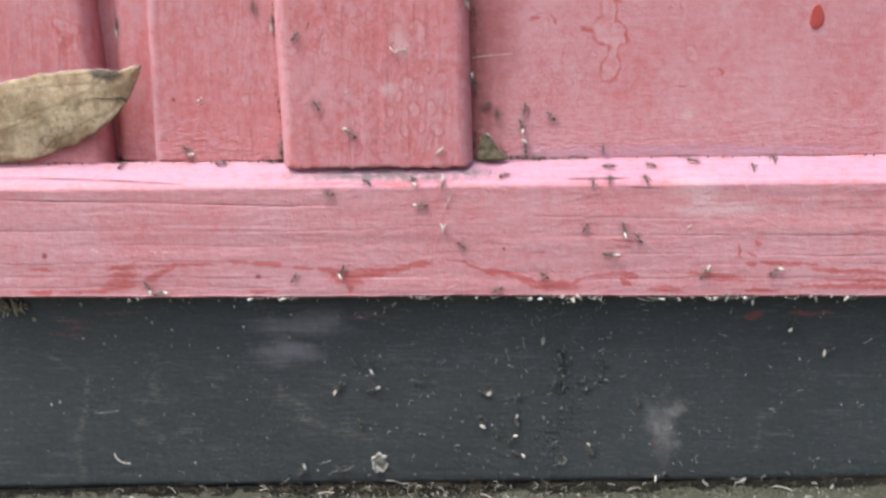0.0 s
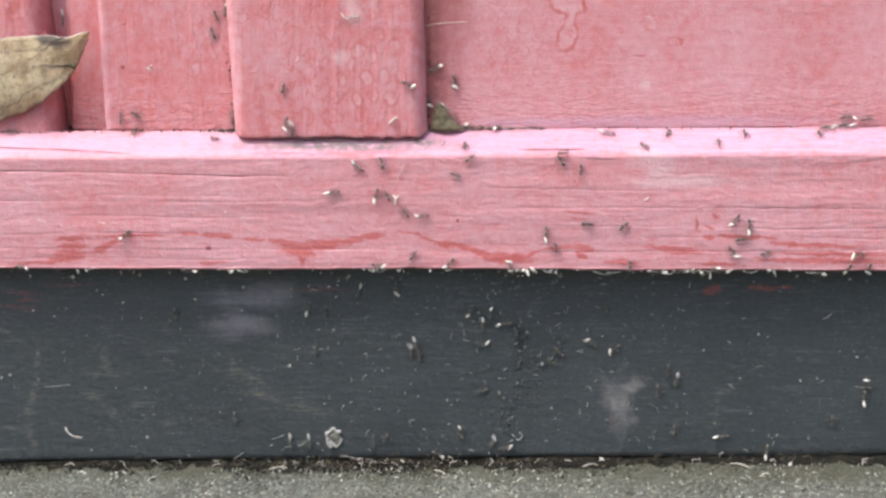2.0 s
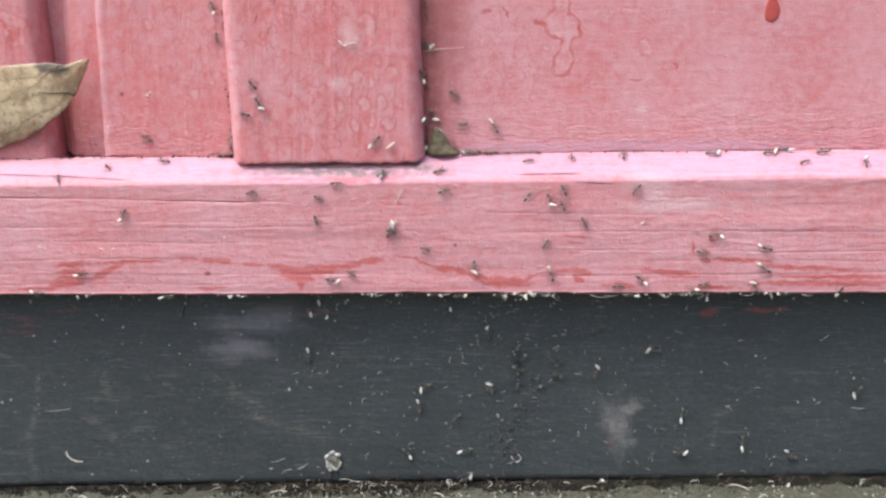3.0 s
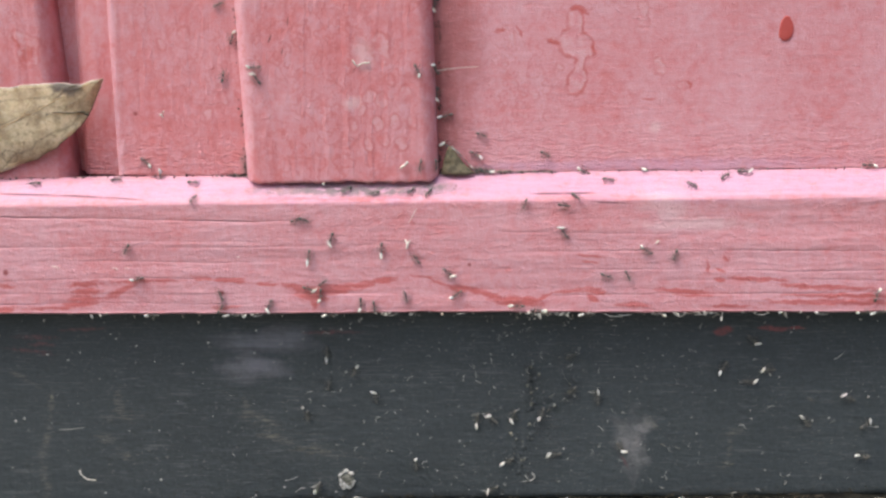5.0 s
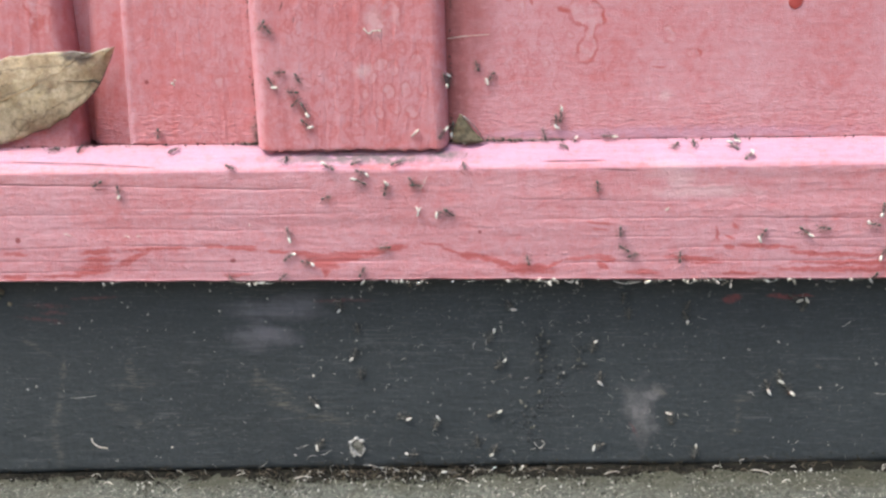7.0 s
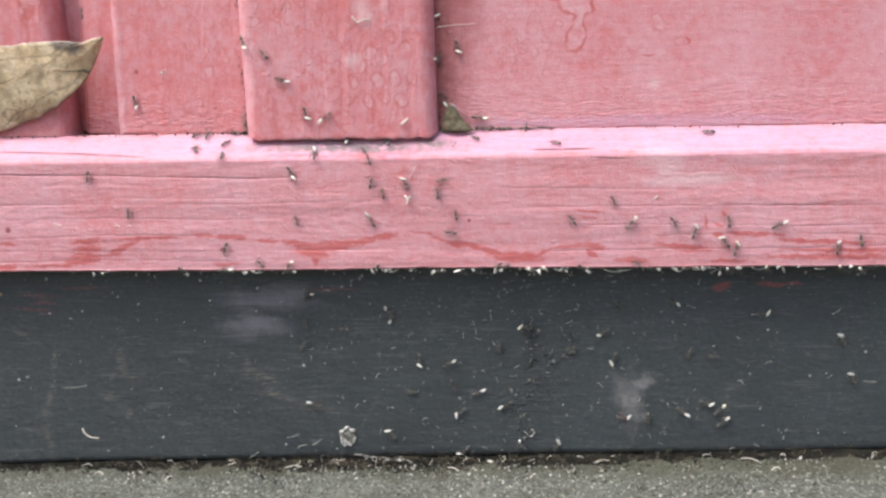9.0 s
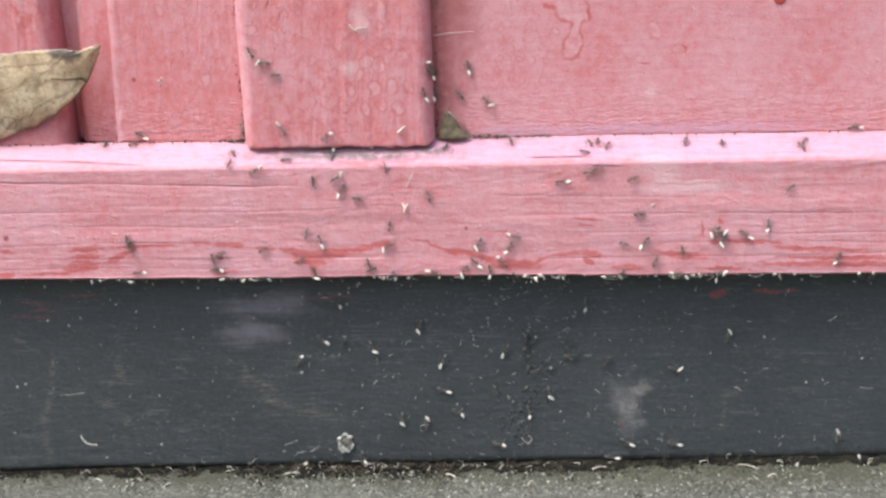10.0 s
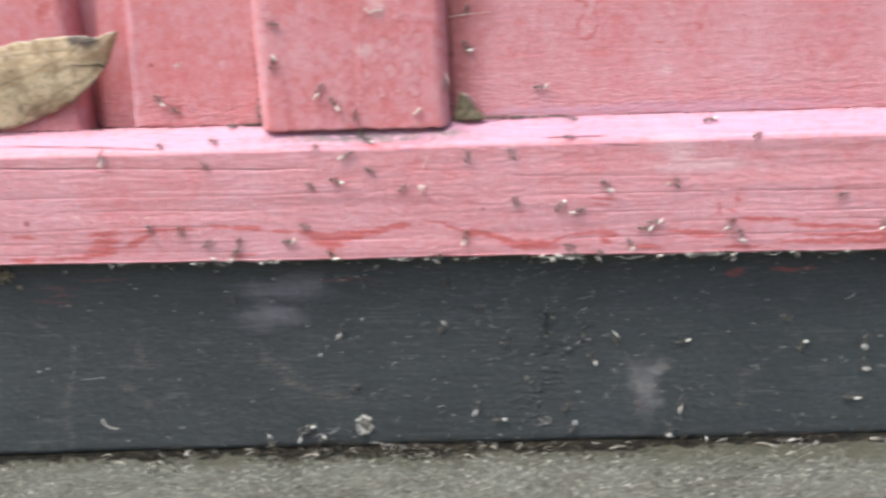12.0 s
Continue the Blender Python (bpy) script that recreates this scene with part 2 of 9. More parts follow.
STREAKS = [(-80, 57.7, -76, 57.7, 0.5), (-61.5, 57.7, -55.5, 58.5, 0.7), (-61, 56.2, -55.8, 56.4, 0.9), (-62.5, 54.7, -55.5, 54.5, 0.8), (-64, 53.3, -57, 53.5, 0.5), (-54, 54.8, -47, 58, 0.7), (-52, 58.7, -37, 58.9, 0.35),
           (-33, 59.6, -29.5, 59.3, 0.6), (-29, 59.2, -21, 58.7, 0.45), (-19, 58.2, -13, 57.8, 0.4), (-12.5, 57.9, -5, 56.3, 0.8), (-5.2, 56, -5.2, 53.2, 1.0), (-7, 55.8, 4, 57.3, 1.3), (-9, 55.6, -3, 54.6, 1.0),
           (3, 57.2, 8, 58.2, 0.8), (8, 58.3, 13, 59.2, 0.7), (-81, 52.3, -76, 52.4, 0.6), (-73, 52.4, -60, 52.7, 0.35), (-29, 52.5, -23, 52.8, 0.5),
           (16, 60, 22, 59, 0.25), (22, 58.8, 25, 57.4, 0.35), (25, 57.3, 33, 56, 0.7), (33, 56, 36.5, 54.3, 0.7), (36, 54, 46, 53.6, 1.1), (45, 54, 48, 55.5, 0.4),
           (48, 55.6, 56, 56.6, 0.4), (56, 56.3, 60, 55.6, 0.8), (56.5, 54.8, 58.5, 54, 0.6), (63.5, 53, 69, 52.8, 0.7), (72, 56.4, 85, 55.6, 0.45), (76, 55.3, 84, 54.8, 0.35),
           (82.3, 62.5, 82.9, 60, 0.35), (84.5, 61, 86, 60.2, 0.4), (86.2, 63.3, 86.8, 62.5, 0.4), (84.5, 58.7, 86, 58.3, 0.5), (88, 59, 99, 58.2, 0.5), (99, 57.3, 108, 56.2, 0.5),
           (104, 56.8, 118, 56.4, 0.5), (100, 55, 125, 54.6, 0.5), (95, 53.5, 125, 53.2, 0.6), (84, 52.6, 92, 52.4, 0.4), (54, 64, 59, 63.8, 0.3), (55, 62.8, 58, 62.5, 0.35),
           (-16, 77.4, -4, 77.3, 0.5), (-5, 77.2, 13, 77.2, 0.5), (10, 77.6, 20, 77.5, 0.6)]
SPOTS = [(-0.0772, 0.0610, 0.0006, 0.0006), (-0.0267, 0.0560, 0.0007, 0.0005), (0.0300, 0.0622, 0.0004, 0.0004)]
SPLITS = [(-79, 79.0, -65, 78.6, 0.13), (-65, 78.6, -54, 78.03, 0.13), (-54, 78.03, -45, 77.45, 0.10), (44.5, 77.8, 51, 77.85, 0.16), (51, 77.85, 57.5, 77.8, 0.16), (57, 76.0, 65, 75.6, 0.14)]
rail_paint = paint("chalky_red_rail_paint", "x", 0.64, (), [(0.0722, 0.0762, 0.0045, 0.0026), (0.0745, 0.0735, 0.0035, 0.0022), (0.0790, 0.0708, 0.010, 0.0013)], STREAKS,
                   # long oval on the ledge: wear, plus lilac sky light put into its colour
                   [(0.002, 0.0790, 0.019, 0.0011), (0.010, 0.0786, 0.011, 0.0010), (0.022, 0.0795, 0.004, 0.0009)], 0.15, [(0.05, 0.0796, 0.20, 0.0030)], grime=(0.085, 0.092, 0.076), grainy=0.6, spots=SPOTS, relief=0.85, cracks=SPLITS, worn_lit_tone=(0.50, 0.280, 0.420))
panel_paint = paint("chalky_red_panel_paint", "x", 0.60, PANEL_POOLS, [(0.0718, 0.0920, 0.0014, 0.0011)],
                    [(23.2, 84, 22.4, 120, 1.0), (53.2, 118.4, 54.4, 118.9, 0.5), (54.8, 118.8, 56.4, 117.6, 0.55), (57.8, 110.5, 58, 108.6, 0.4), (48.3, 111.6, 50.2, 111, 0.5), (36.4, 113.8, 38, 114.3, 0.6), (69, 98.6, 71.5, 98.4, 0.3), (79, 102, 79.5, 101, 0.35), (41, 115.2, 42, 113, 0.3)],
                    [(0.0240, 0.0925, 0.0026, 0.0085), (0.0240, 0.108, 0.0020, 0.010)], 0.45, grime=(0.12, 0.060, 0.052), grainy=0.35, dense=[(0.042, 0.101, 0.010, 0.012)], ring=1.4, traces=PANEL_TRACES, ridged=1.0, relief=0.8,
                    # with the first stroke above: the batten's shade and a stain, painted along it
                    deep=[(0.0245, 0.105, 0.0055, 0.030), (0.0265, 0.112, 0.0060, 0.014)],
                    worn_lit=[(0.075, 0.0838, 0.034, 0.0013), (0.047, 0.0838, 0.014, 0.0008)], worn_lit_tone=(0.52, 0.30, 0.40))
board_paint = paint("chalky_red_board_paint", "z", 0.46, BOARD_POOLS, (), [(-72.3, 110.4, -71.7, 111.4, 1.4), (-75.3, 115, -74, 113, 0.5)], [(-0.0210, 0.0850, 0.0016, 0.0030)], 0.6, worn_lit=[(-0.0523, 0.106, 0.0014, 0.040), (-0.0515, 0.090, 0.0010, 0.010)], spots=[(-0.0472, 0.0970, 0.0005, 0.0005)], ridged=1.0, relief=1.0, ring=0.8)
batten_paint = paint("chalky_red_batten_paint", "z", 0.48, BATTEN_POOLS, [(0.0070, 0.1090, 0.0022, 0.003), (0.0040, 0.0985, 0.002, 0.0015)], (), [(0.001, 0.0803, 0.024, 0.0007)], 0.9, [(-0.0203, 0.092, 0.0016, 0.014), (-0.0215, 0.114, 0.0018, 0.016)], cracks=[(-13.8, 113.8, -14.4, 112.3, 0.15), (-11.3, 110.8, -11.5, 109.4, 0.11), (-9.8, 117.5, -10.1, 115.8, 0.10)], dense=[(0.008, 0.102, 0.014, 0.017)], ring=0.9, relief=1.0)


def fresh_red():
    n = Nodes("unfaded_red_paint", 0.55)
    return n.done(n.mix(n.noise(n.co, 500, 3), (0.36, 0.042, 0.034), (0.48, 0.085, 0.068)), n.noise(n.co, 900, 2), 0.00008, 0.6)


def black_paint():
    n = Nodes("faded_black_paint", 0.5)
    streak = n.noise(n.scaled(25, 600, 600), 1, 4, 0.6)
    fine = n.noise(n.scaled(160, 2600, 2600), 1, 3)
    patch = n.noise(n.co, 28, 3)
    warp = n.noise(n.co, 260, 4)
    rubbed = n.noise(n.co, 900, 5, 0.7)
    f = n.math("MULTIPLY_ADD", streak, 0.16, n.math("MULTIPLY", patch, 0.55))
    f = n.ramp(n.math("MULTIPLY_ADD", rubbed, 0.70, f), 0.42, 0.98)
    colour = n.mix(f, (0.028, 0.035, 0.037), (0.050, 0.061, 0.064))
    # fine rubbed scratches along the board, and dry specks
    scratch = n.math("MULTIPLY", n.ramp(n.noise(n.scaled(210, 3200, 3200), 1, 3, 0.6), 0.54, 0.70), n.ramp(n.noise(n.co, 75, 3), 0.32, 0.60))
    colour = n.mix(n.math("MULTIPLY", scratch, 0.33), colour, (0.17, 0.175, 0.17))
    colour = n.mix(n.ramp(n.noise(n.scaled(900, 900, 1500), 1, 3, 0.6), 0.60, 0.72, 0.0, 0.45), colour, (0.020, 0.023, 0.024))
    n.warp(n.scaled(0.6, 1, 1), 150, 0.0050, 5.0)
    smudge = n.blots([(-0.0195, 0.0428, 0.0095, 0.0020), (-0.0165, 0.0440, 0.006, 0.0022), (-0.0222, 0.0365, 0.0060, 0.0022), (-0.0235, 0.0395, 0.0030, 0.0016)], warp, 2.0, 0.9)
    colour = n.mix(n.math("MULTIPLY", n.math("MULTIPLY", smudge, n.ramp(streak, 0.3, 0.6, 0.25, 1.0)), 0.72), colour, (0.20, 0.195, 0.215))
    smudge = n.strokes([(67.9, 22.0, 67.6, 14.8, 1.9), (66.0, 20.5, 66.4, 17.5, 2.4), (69.2, 22.6, 71.6, 23.4, 1.5)], warp, 2.4, 0.9)
    colour = n.mix(n.math("MULTIPLY", n.math("MULTIPLY", smudge, n.ramp(rubbed, 0.35, 0.6, 0.55, 1.0)), 0.70), colour, (0.25, 0.24, 0.235))
    n.warp(n.scaled(1, 1, 2), 400, 0.0007, 3.0)
    ragged = n.noise(n.scaled(300, 300, 1100), 1, 4, 0.7)
    red = n.strokes([(86.6, 45.2, 89.0, 45.7, 0.9), (96.2, 46.2, 102.0, 45.8, 0.55), (103, 46.1, 106, 46.0, 0.3)], ragged, 1.4, 0.3)
    colour = n.mix(n.math("MULTIPLY", red, n.ramp(rubbed, 0.34, 0.58, 0.20, 0.65)), colour, (0.30, 0.065, 0.060))
    red = n.strokes([(-79, 44.2, -70, 44.0, 0.5), (-81, 41.3, -72, 40.3, 0.5), (-76, 42.5, -71, 42.3, 0.4), (-68, 45.9, -58, 46.2, 0.3), (65, 15.5, 66.5, 12.8, 0.3), (-8, 45.2, 3, 45.4, 0.4)], ragged, 2.0, 0.5)
    colour = n.mix(n.math("MULTIPLY", n.math("MULTIPLY", red, n.ramp(rubbed, 0.35, 0.6)), 0.42), colour, (0.26, 0.070, 0.070))
    tan = n.strokes([(-71.8, 29.5, -72.7, 22.6, 0.7), (-72.7, 23, -75, 15, 0.8), (-75.5, 12, -74.3, 5, 0.9), (-55.3, 29.4, -54.8, 25, 0.9), (-57.5, 24.5, -52, 24.7, 1.1), (-60, 19.2, -57.5, 18.8, 1.0),
                     (-56, 16.5, -53.5, 14.3, 0.9), (-24.6, 29, -24.2, 27.5, 0.7), (-24.5, 25, -19, 23, 1.3), (-20.5, 20.5, -13, 18, 1.0), (-12, 17, -2, 15.8, 1.1), (-81, 35.2, -79, 34.5, 0.6),
                     (-79, 34, -75, 32, 0.35), (91.5, 21.5, 88.5, 20.5, 0.7), (90.2, 18.5, 90, 16, 0.6), (90, 13.8, 88.5, 13.2, 0.6), (107, 30.4, 108.5, 28.8, 0.4), (70.5, 24, 72.5, 22.8, 0.8)], warp, 3.0, 0.9)
    n.warped = None
    rub = n.ramp(n.noise(n.scaled(240, 2100, 2100), 1, 6, 0.8), 0.47, 0.60)
    colour = n.mix(n.math("MULTIPLY", n.math("MULTIPLY", tan, rub), 0.64), colour, (0.20, 0.185, 0.145))
    dust = n.math("MULTIPLY", n.ramp(n.noise(n.scaled(1100, 1100, 1900), 1, 3), 0.62, 0.72), n.ramp(n.noise(n.co, 60, 3), 0.38, 0.58))
    colour = n.mix(n.math("MULTIPLY", dust, 0.6), colour, (0.30, 0.29, 0.25))
    fleck = n.math("MULTIPLY", n.ramp(n.noise(n.scaled(560, 560, 1500), 1, 4, 0.7), 0.60, 0.68), n.ramp(n.noise(n.co, 95, 3), 0.40, 0.60))
    colour = n.mix(n.math("MULTIPLY", fleck, 0.45), colour, (0.20, 0.20, 0.18))
    # long faint brush scratches, and paint that has lifted in small blisters
    brush = n.math("MULTIPLY", n.ramp(n.noise(n.scaled(70, 5200, 5200), 1, 2, 0.5), 0.57, 0.70), n.ramp(n.noise(n.scaled(90, 90, 240), 1, 3), 0.45, 0.62))
    colour = n.mix(n.math("MULTIPLY", brush, 0.42), colour, (0.20, 0.205, 0.20))
    lifted = n.math("MULTIPLY", n.blots([(0.0440, 0.0315, 0.0030, 0.0070), (0.0525, 0.0305, 0.0030, 0.0035), (0.0415, 0.0140, 0.0030, 0.0060), (0.047, 0.022, 0.0040, 0.0040)], warp, 1.6, 0.6), n.ramp(n.noise(n.co, 1500, 2), 0.50, 0.66))
    height = n.math("MULTIPLY_ADD", fine, 0.2, n.math("MULTIPLY", lifted, 1.3))
    height = n.math("ADD", height, n.math("MULTIPLY_ADD", n.noise(n.co, 420, 3), 1.2, n.math("MULTIPLY_ADD", n.noise(n.scaled(650, 650, 1600), 1, 4, 0.65), 0.9, n.math("MULTIPLY", rubbed, 0.9))))
    return n.done(colour, height, 0.00025, 0.75, n.ramp(streak, 0.3, 0.7, 0.46, 0.62))


def concrete():
    n = Nodes("gritty_concrete", 0.9)
    cells = n.node("ShaderNodeTexVoronoi", Vector=n.co, Scale=2100.0)
    tone = n.node("ShaderNodeSeparateColor", Color=cells.outputs["Color"])
    patch = n.noise(n.co, 45, 4)
    grit = n.noise(n.co, 1300, 4, 0.7)
    f = n.math("MULTIPLY_ADD", grit, 0.9, n.math("MULTIPLY_ADD", tone.outputs[0], 0.30, n.math("MULTIPLY", patch, 0.4)))
    colour = n.mix(n.ramp(f, 0.52, 1.04), (0.020, 0.024, 0.018), (0.130, 0.146, 0.120))
    colour = n.mix(n.ramp(tone.outputs[1], 0.82, 0.94, 0, 0.75), colour, (0.32, 0.315, 0.27))
    colour = n.mix(n.ramp(tone.outputs[2], 0.88, 0.97, 0, 0.45), colour, (0.13, 0.11, 0.12))
    colour = n.mix(n.ramp(n.noise(n.co, 120, 3), 0.45, 0.70, 0, 0.42), colour, (0.050, 0.052, 0.034))
    # a mossy stain that has crept out from the foot of the wall
    place = n.node("ShaderNodeSeparateXYZ", Vector=n.co).outputs
    # reaches further to the right, painting the dimmer light there into the colour
    creep = n.math("MULTIPLY_ADD", n.noise(n.co, 130, 5, 0.65), 0.022, n.math("SUBTRACT", n.ramp(place[0], -0.1, 0.15, -0.003, 0.0045), n.math("ABSOLUTE", place[1])))
    colour = n.mix(n.ramp(creep, -0.004, 0.008, 0.0, 0.72), colour, (0.047, 0.049, 0.026))
    return n.done(colour, n.math("MULTIPLY_ADD", grit, 0.8, n.math("MULTIPLY", tone.outputs[0], 0.5)), 0.0005, 0.9)


def plain(name, a, b, scale, rough=0.6, see=0.0, spec=0.5):
    n = Nodes(name, rough)
    n.shader.inputs["Subsurface Weight"].default_value = see
    n.shader.inputs["Subsurface Radius"].default_value = (0.0008, 0.0006, 0.0004)
    n.shader.inputs["Specular IOR Level"].default_value = spec
    f = n.noise(n.co, scale, 3)
    return n.done(n.mix(n.ramp(f, 0.35, 0.65), a, b), f, 0.00005, 0.5)


def grit_mix():
    n = Nodes("mixed_grit", 0.85)
    pick = n.node("ShaderNodeNewGeometry").outputs["Random Per Island"]
    ramp = n.node("ShaderNodeValToRGB", Fac=pick)
    ramp.color_ramp.elements[0].color, ramp.color_ramp.elements[1].color = (0.020, 0.021, 0.015, 1), (0.42, 0.415, 0.36, 1)
    e = ramp.color_ramp.elements.new(0.60)
    e.color = (0.095, 0.100, 0.078, 1)
    return n.done(ramp.outputs[0], n.noise(n.co, 3000, 2), 0.0001, 0.6)


def dry_leaf():
    n = Nodes("dry_leaf", 0.6)
    # thin enough to let some light through
    n.shader.inputs["Subsurface Weight"].default_value = 0.6
    n.shader.inputs["Subsurface Scale"].default_value = 1.0
    n.shader.inputs["Subsurface Radius"].default_value = (0.0010, 0.0008, 0.0005)
    patch = n.noise(n.co, 110, 5, 0.65)
    vein = n.noise(n.co, 700, 4, 0.7)
    net = n.node("ShaderNodeTexVoronoi", Vector=n.co, Scale=1300.0)
    net.feature = "DISTANCE_TO_EDGE"
    mesh = n.ramp(net.outputs["Distance"], 0.10, 0.0)
    colour = n.mix(n.ramp(patch, 0.38, 0.60), (0.31, 0.232, 0.132), (0.60, 0.498, 0.320))
    colour = n.mix(n.ramp(vein, 0.46, 0.68, 0, 0.6), colour, (0.25, 0.19, 0.10))
    colour = n.mix(n.math("MULTIPLY", mesh, 0.10), colour, (0.17, 0.12, 0.06))
    colour = n.mix(n.ramp(n.noise(n.co, 1500, 4, 0.7), 0.50, 0.68, 0, 0.35), colour, (0.62, 0.55, 0.40))
    spots = n.ramp(n.noise(n.co, 620, 2), 0.66, 0.72)
    colour = n.mix(n.math("MULTIPLY", spots, 0.7), colour, (0.09, 0.065, 0.035))
    stain = n.ramp(n.noise(n.scaled(90, 90, 260), 1, 4), 0.58, 0.70)
    colour = n.mix(n.math("MULTIPLY", stain, 0.35), colour, (0.24, 0.17, 0.09))
    # wandering stain rims, a dark line along the midrib, and the rotten patch below the notch
    rim = n.ramp(n.math("ABSOLUTE", n.math("SUBTRACT", n.noise(n.co, 150, 3, 0.55), 0.5)), 0.020, 0.002)
    colour = n.mix(n.math("MULTIPLY", rim, 0.26), colour, (0.15, 0.11, 0.06))
    n.warp(n.co, 420, 0.0009)
    line = n.strokes([(-80, 84.2, -75.5, 88.0, 0.16), (-75.5, 88.0, -71.5, 89.0, 0.16), (-71.5, 89.0, -70.0, 91.0, 0.16), (-70, 91, -65.4, 93.0, 0.18), (-65.4, 93, -61.5, 94.4, 0.3), (-61.5, 94.4, -59.6, 96.8, 0.25),
                      (-84, 100.2, -74, 100.4, 0.2), (-74, 100.4, -66, 101.2, 0.25), (-66, 101.2, -63.5, 103.4, 0.3), (-64.5, 100.4, -61.5, 103.0, 0.22), (-86, 92.2, -73, 96.7, 0.24), (-73, 96.7, -66, 99.7, 0.22), (-66, 99.7, -62, 102.8, 0.26)], vein, 1.2, 0.6)
    colour = n.mix(n.math("MULTIPLY", line, 0.55), colour, (0.10, 0.075, 0.04))
    ring = n.ramp(n.math("ABSOLUTE", n.math("SUBTRACT", n.oval(-0.0770, 0.0876, 0.0017, 0.0015), 1.0)), 0.16, 0.05)
    colour = n.mix(n.math("MULTIPLY", ring, 0.5), colour, (0.11, 0.08, 0.045))
    rot = n.blots([(-0.0610, 0.1030, 0.0022, 0.0017), (-0.0597, 0.1036, 0.0012, 0.0011), (-0.0640, 0.1034, 0.0020, 0.0012)], patch, 0.5, 0.5)
    colour = n.mix(n.math("MULTIPLY", rot, 0.85), colour, (0.05, 0.042, 0.035))
    return n.done(colour, n.math("MULTIPLY_ADD", mesh, -0.15, n.math("MULTIPLY_ADD", patch, 0.8, vein)), 0.0004, 0.9)


crumb_mix = plain("brown_crumbs", (0.016, 0.014, 0.009), (0.062, 0.053, 0.033), 420, 0.9)
# silt coloured near black, which paints in the shade under the plinth
shaded_silt = plain("silt_with_gap_shade", (0.006, 0.0055, 0.004), (0.020, 0.019, 0.013), 420, 0.9, 0.0, 0.2)
red_drop, black_face, ground_face, grit_face, leaf_face = fresh_red(), black_paint(), concrete(), grit_mix(), dry_leaf()
leaf_vein = plain("leaf_vein", (0.30, 0.185, 0.085), (0.43, 0.30, 0.155), 600)
leaf_rot = plain("rotten_leaf_edge", (0.045, 0.035, 0.02), (0.10, 0.08, 0.045), 900, 0.8)
leaf_green = plain("mossy_leaf_scrap", (0.070, 0.058, 0.032), (0.165, 0.138, 0.080), 900, 0.7)
brood_white = plain("pale_brood", (0.66, 0.64, 0.55), (0.78, 0.77, 0.71), 900, 0.45, 0.2)
ant_shell = plain("brown_ant_shell", (0.092, 0.088, 0.074), (0.135, 0.128, 0.108), 2500, 0.5)
ant_leg = plain("brown_ant_leg", (0.115, 0.110, 0.094), (0.170, 0.161, 0.138), 2500, 0.5)
fibre_pale = plain("pale_plant_fibre", (0.54, 0.51, 0.42), (0.72, 0.69, 0.61), 900, 0.7)
fibre_brown = plain("brown_plant_fibre", (0.065, 0.052, 0.034), (0.15, 0.12, 0.08), 900, 0.8)
flake_grey = plain("greyish_dry_flake", (0.26, 0.26, 0.23), (0.52, 0.51, 0.46), 1400, 0.8)
grain_pale = plain("pale_grain", (0.36, 0.36, 0.33), (0.60, 0.595, 0.55), 1200, 0.8)
tuft_tan = plain("tan_dry_grass", (0.18, 0.145, 0.09), (0.42, 0.36, 0.25), 900, 0.8)
flake_core = plain("olive_crust", (0.07, 0.07, 0.055), (0.24, 0.235, 0.19), 1500, 0.85)
core_grey = plain("dark_timber_core", (0.03, 0.025, 0.02), (0.05, 0.04, 0.03), 100, 0.9)


# ---- geometry helpers ----
def fade(x):
    return x * x * (3 - 2 * x)


def wave(x, y, seed=0):
    """Smooth noise between -1 and 1 over arrays."""
    x, y = np.broadcast_arrays(np.asarray(x, float), np.asarray(y, float))
    xi, yi = np.floor(x), np.floor(y)
    u, v = fade(x - xi), fade(y - yi)

    def node(a, b):
        h = np.sin(a * 127.1 + b * 311.7 + seed * 74.7) * 43758.5453
        return 2 * (h - np.floor(h)) - 1

    low = node(xi, yi) * (1 - u) + node(xi + 1, yi) * u
    high = node(xi, yi + 1) * (1 - u) + node(xi + 1, yi + 1) * u
    return low * (1 - v) + high * v


def part(name, data, material, parent=None, label=""):
    """Links a bmesh or mesh as one object under a thing or a part."""
    if isinstance(data, bmesh.types.BMesh):
        mesh = bpy.data.meshes.new(name)
        data.to_mesh(mesh)
        data.free()
    else:
        mesh = data
    if not mesh.materials:
        mesh.materials.append(material)
    ob = new(name, mesh)
    ob.parent = parent
    return tagged(ob, label)


def loft(name, rows):
    """A closed body from rows of points (m, n, 3): each row is a closed loop, the ends are capped."""
    m, n, _ = rows.shape
    a = np.arange(m - 1)[:, None] * n
    b = np.arange(n)[None, :]
    c = (b + 1) % n
    quads = np.stack([a + b, a + c, a + n + c, a + n + b], -1).reshape(-1, 4)
    mesh = bpy.data.meshes.new(name)
    faces = quads.tolist() + [list(range(n))[::-1], list(range((m - 1) * n, m * n))]
    mesh.from_pydata(rows.reshape(-1, 3).tolist(), [], faces)
    mesh.update()
    bm = bmesh.new()
    bm.from_mesh(mesh)
    bmesh.ops.recalc_face_normals(bm, faces=bm.faces)
    for f in bm.faces:
        f.smooth = len(f.verts) == 4
    bm.to_mesh(mesh)
    bm.free()
    return mesh


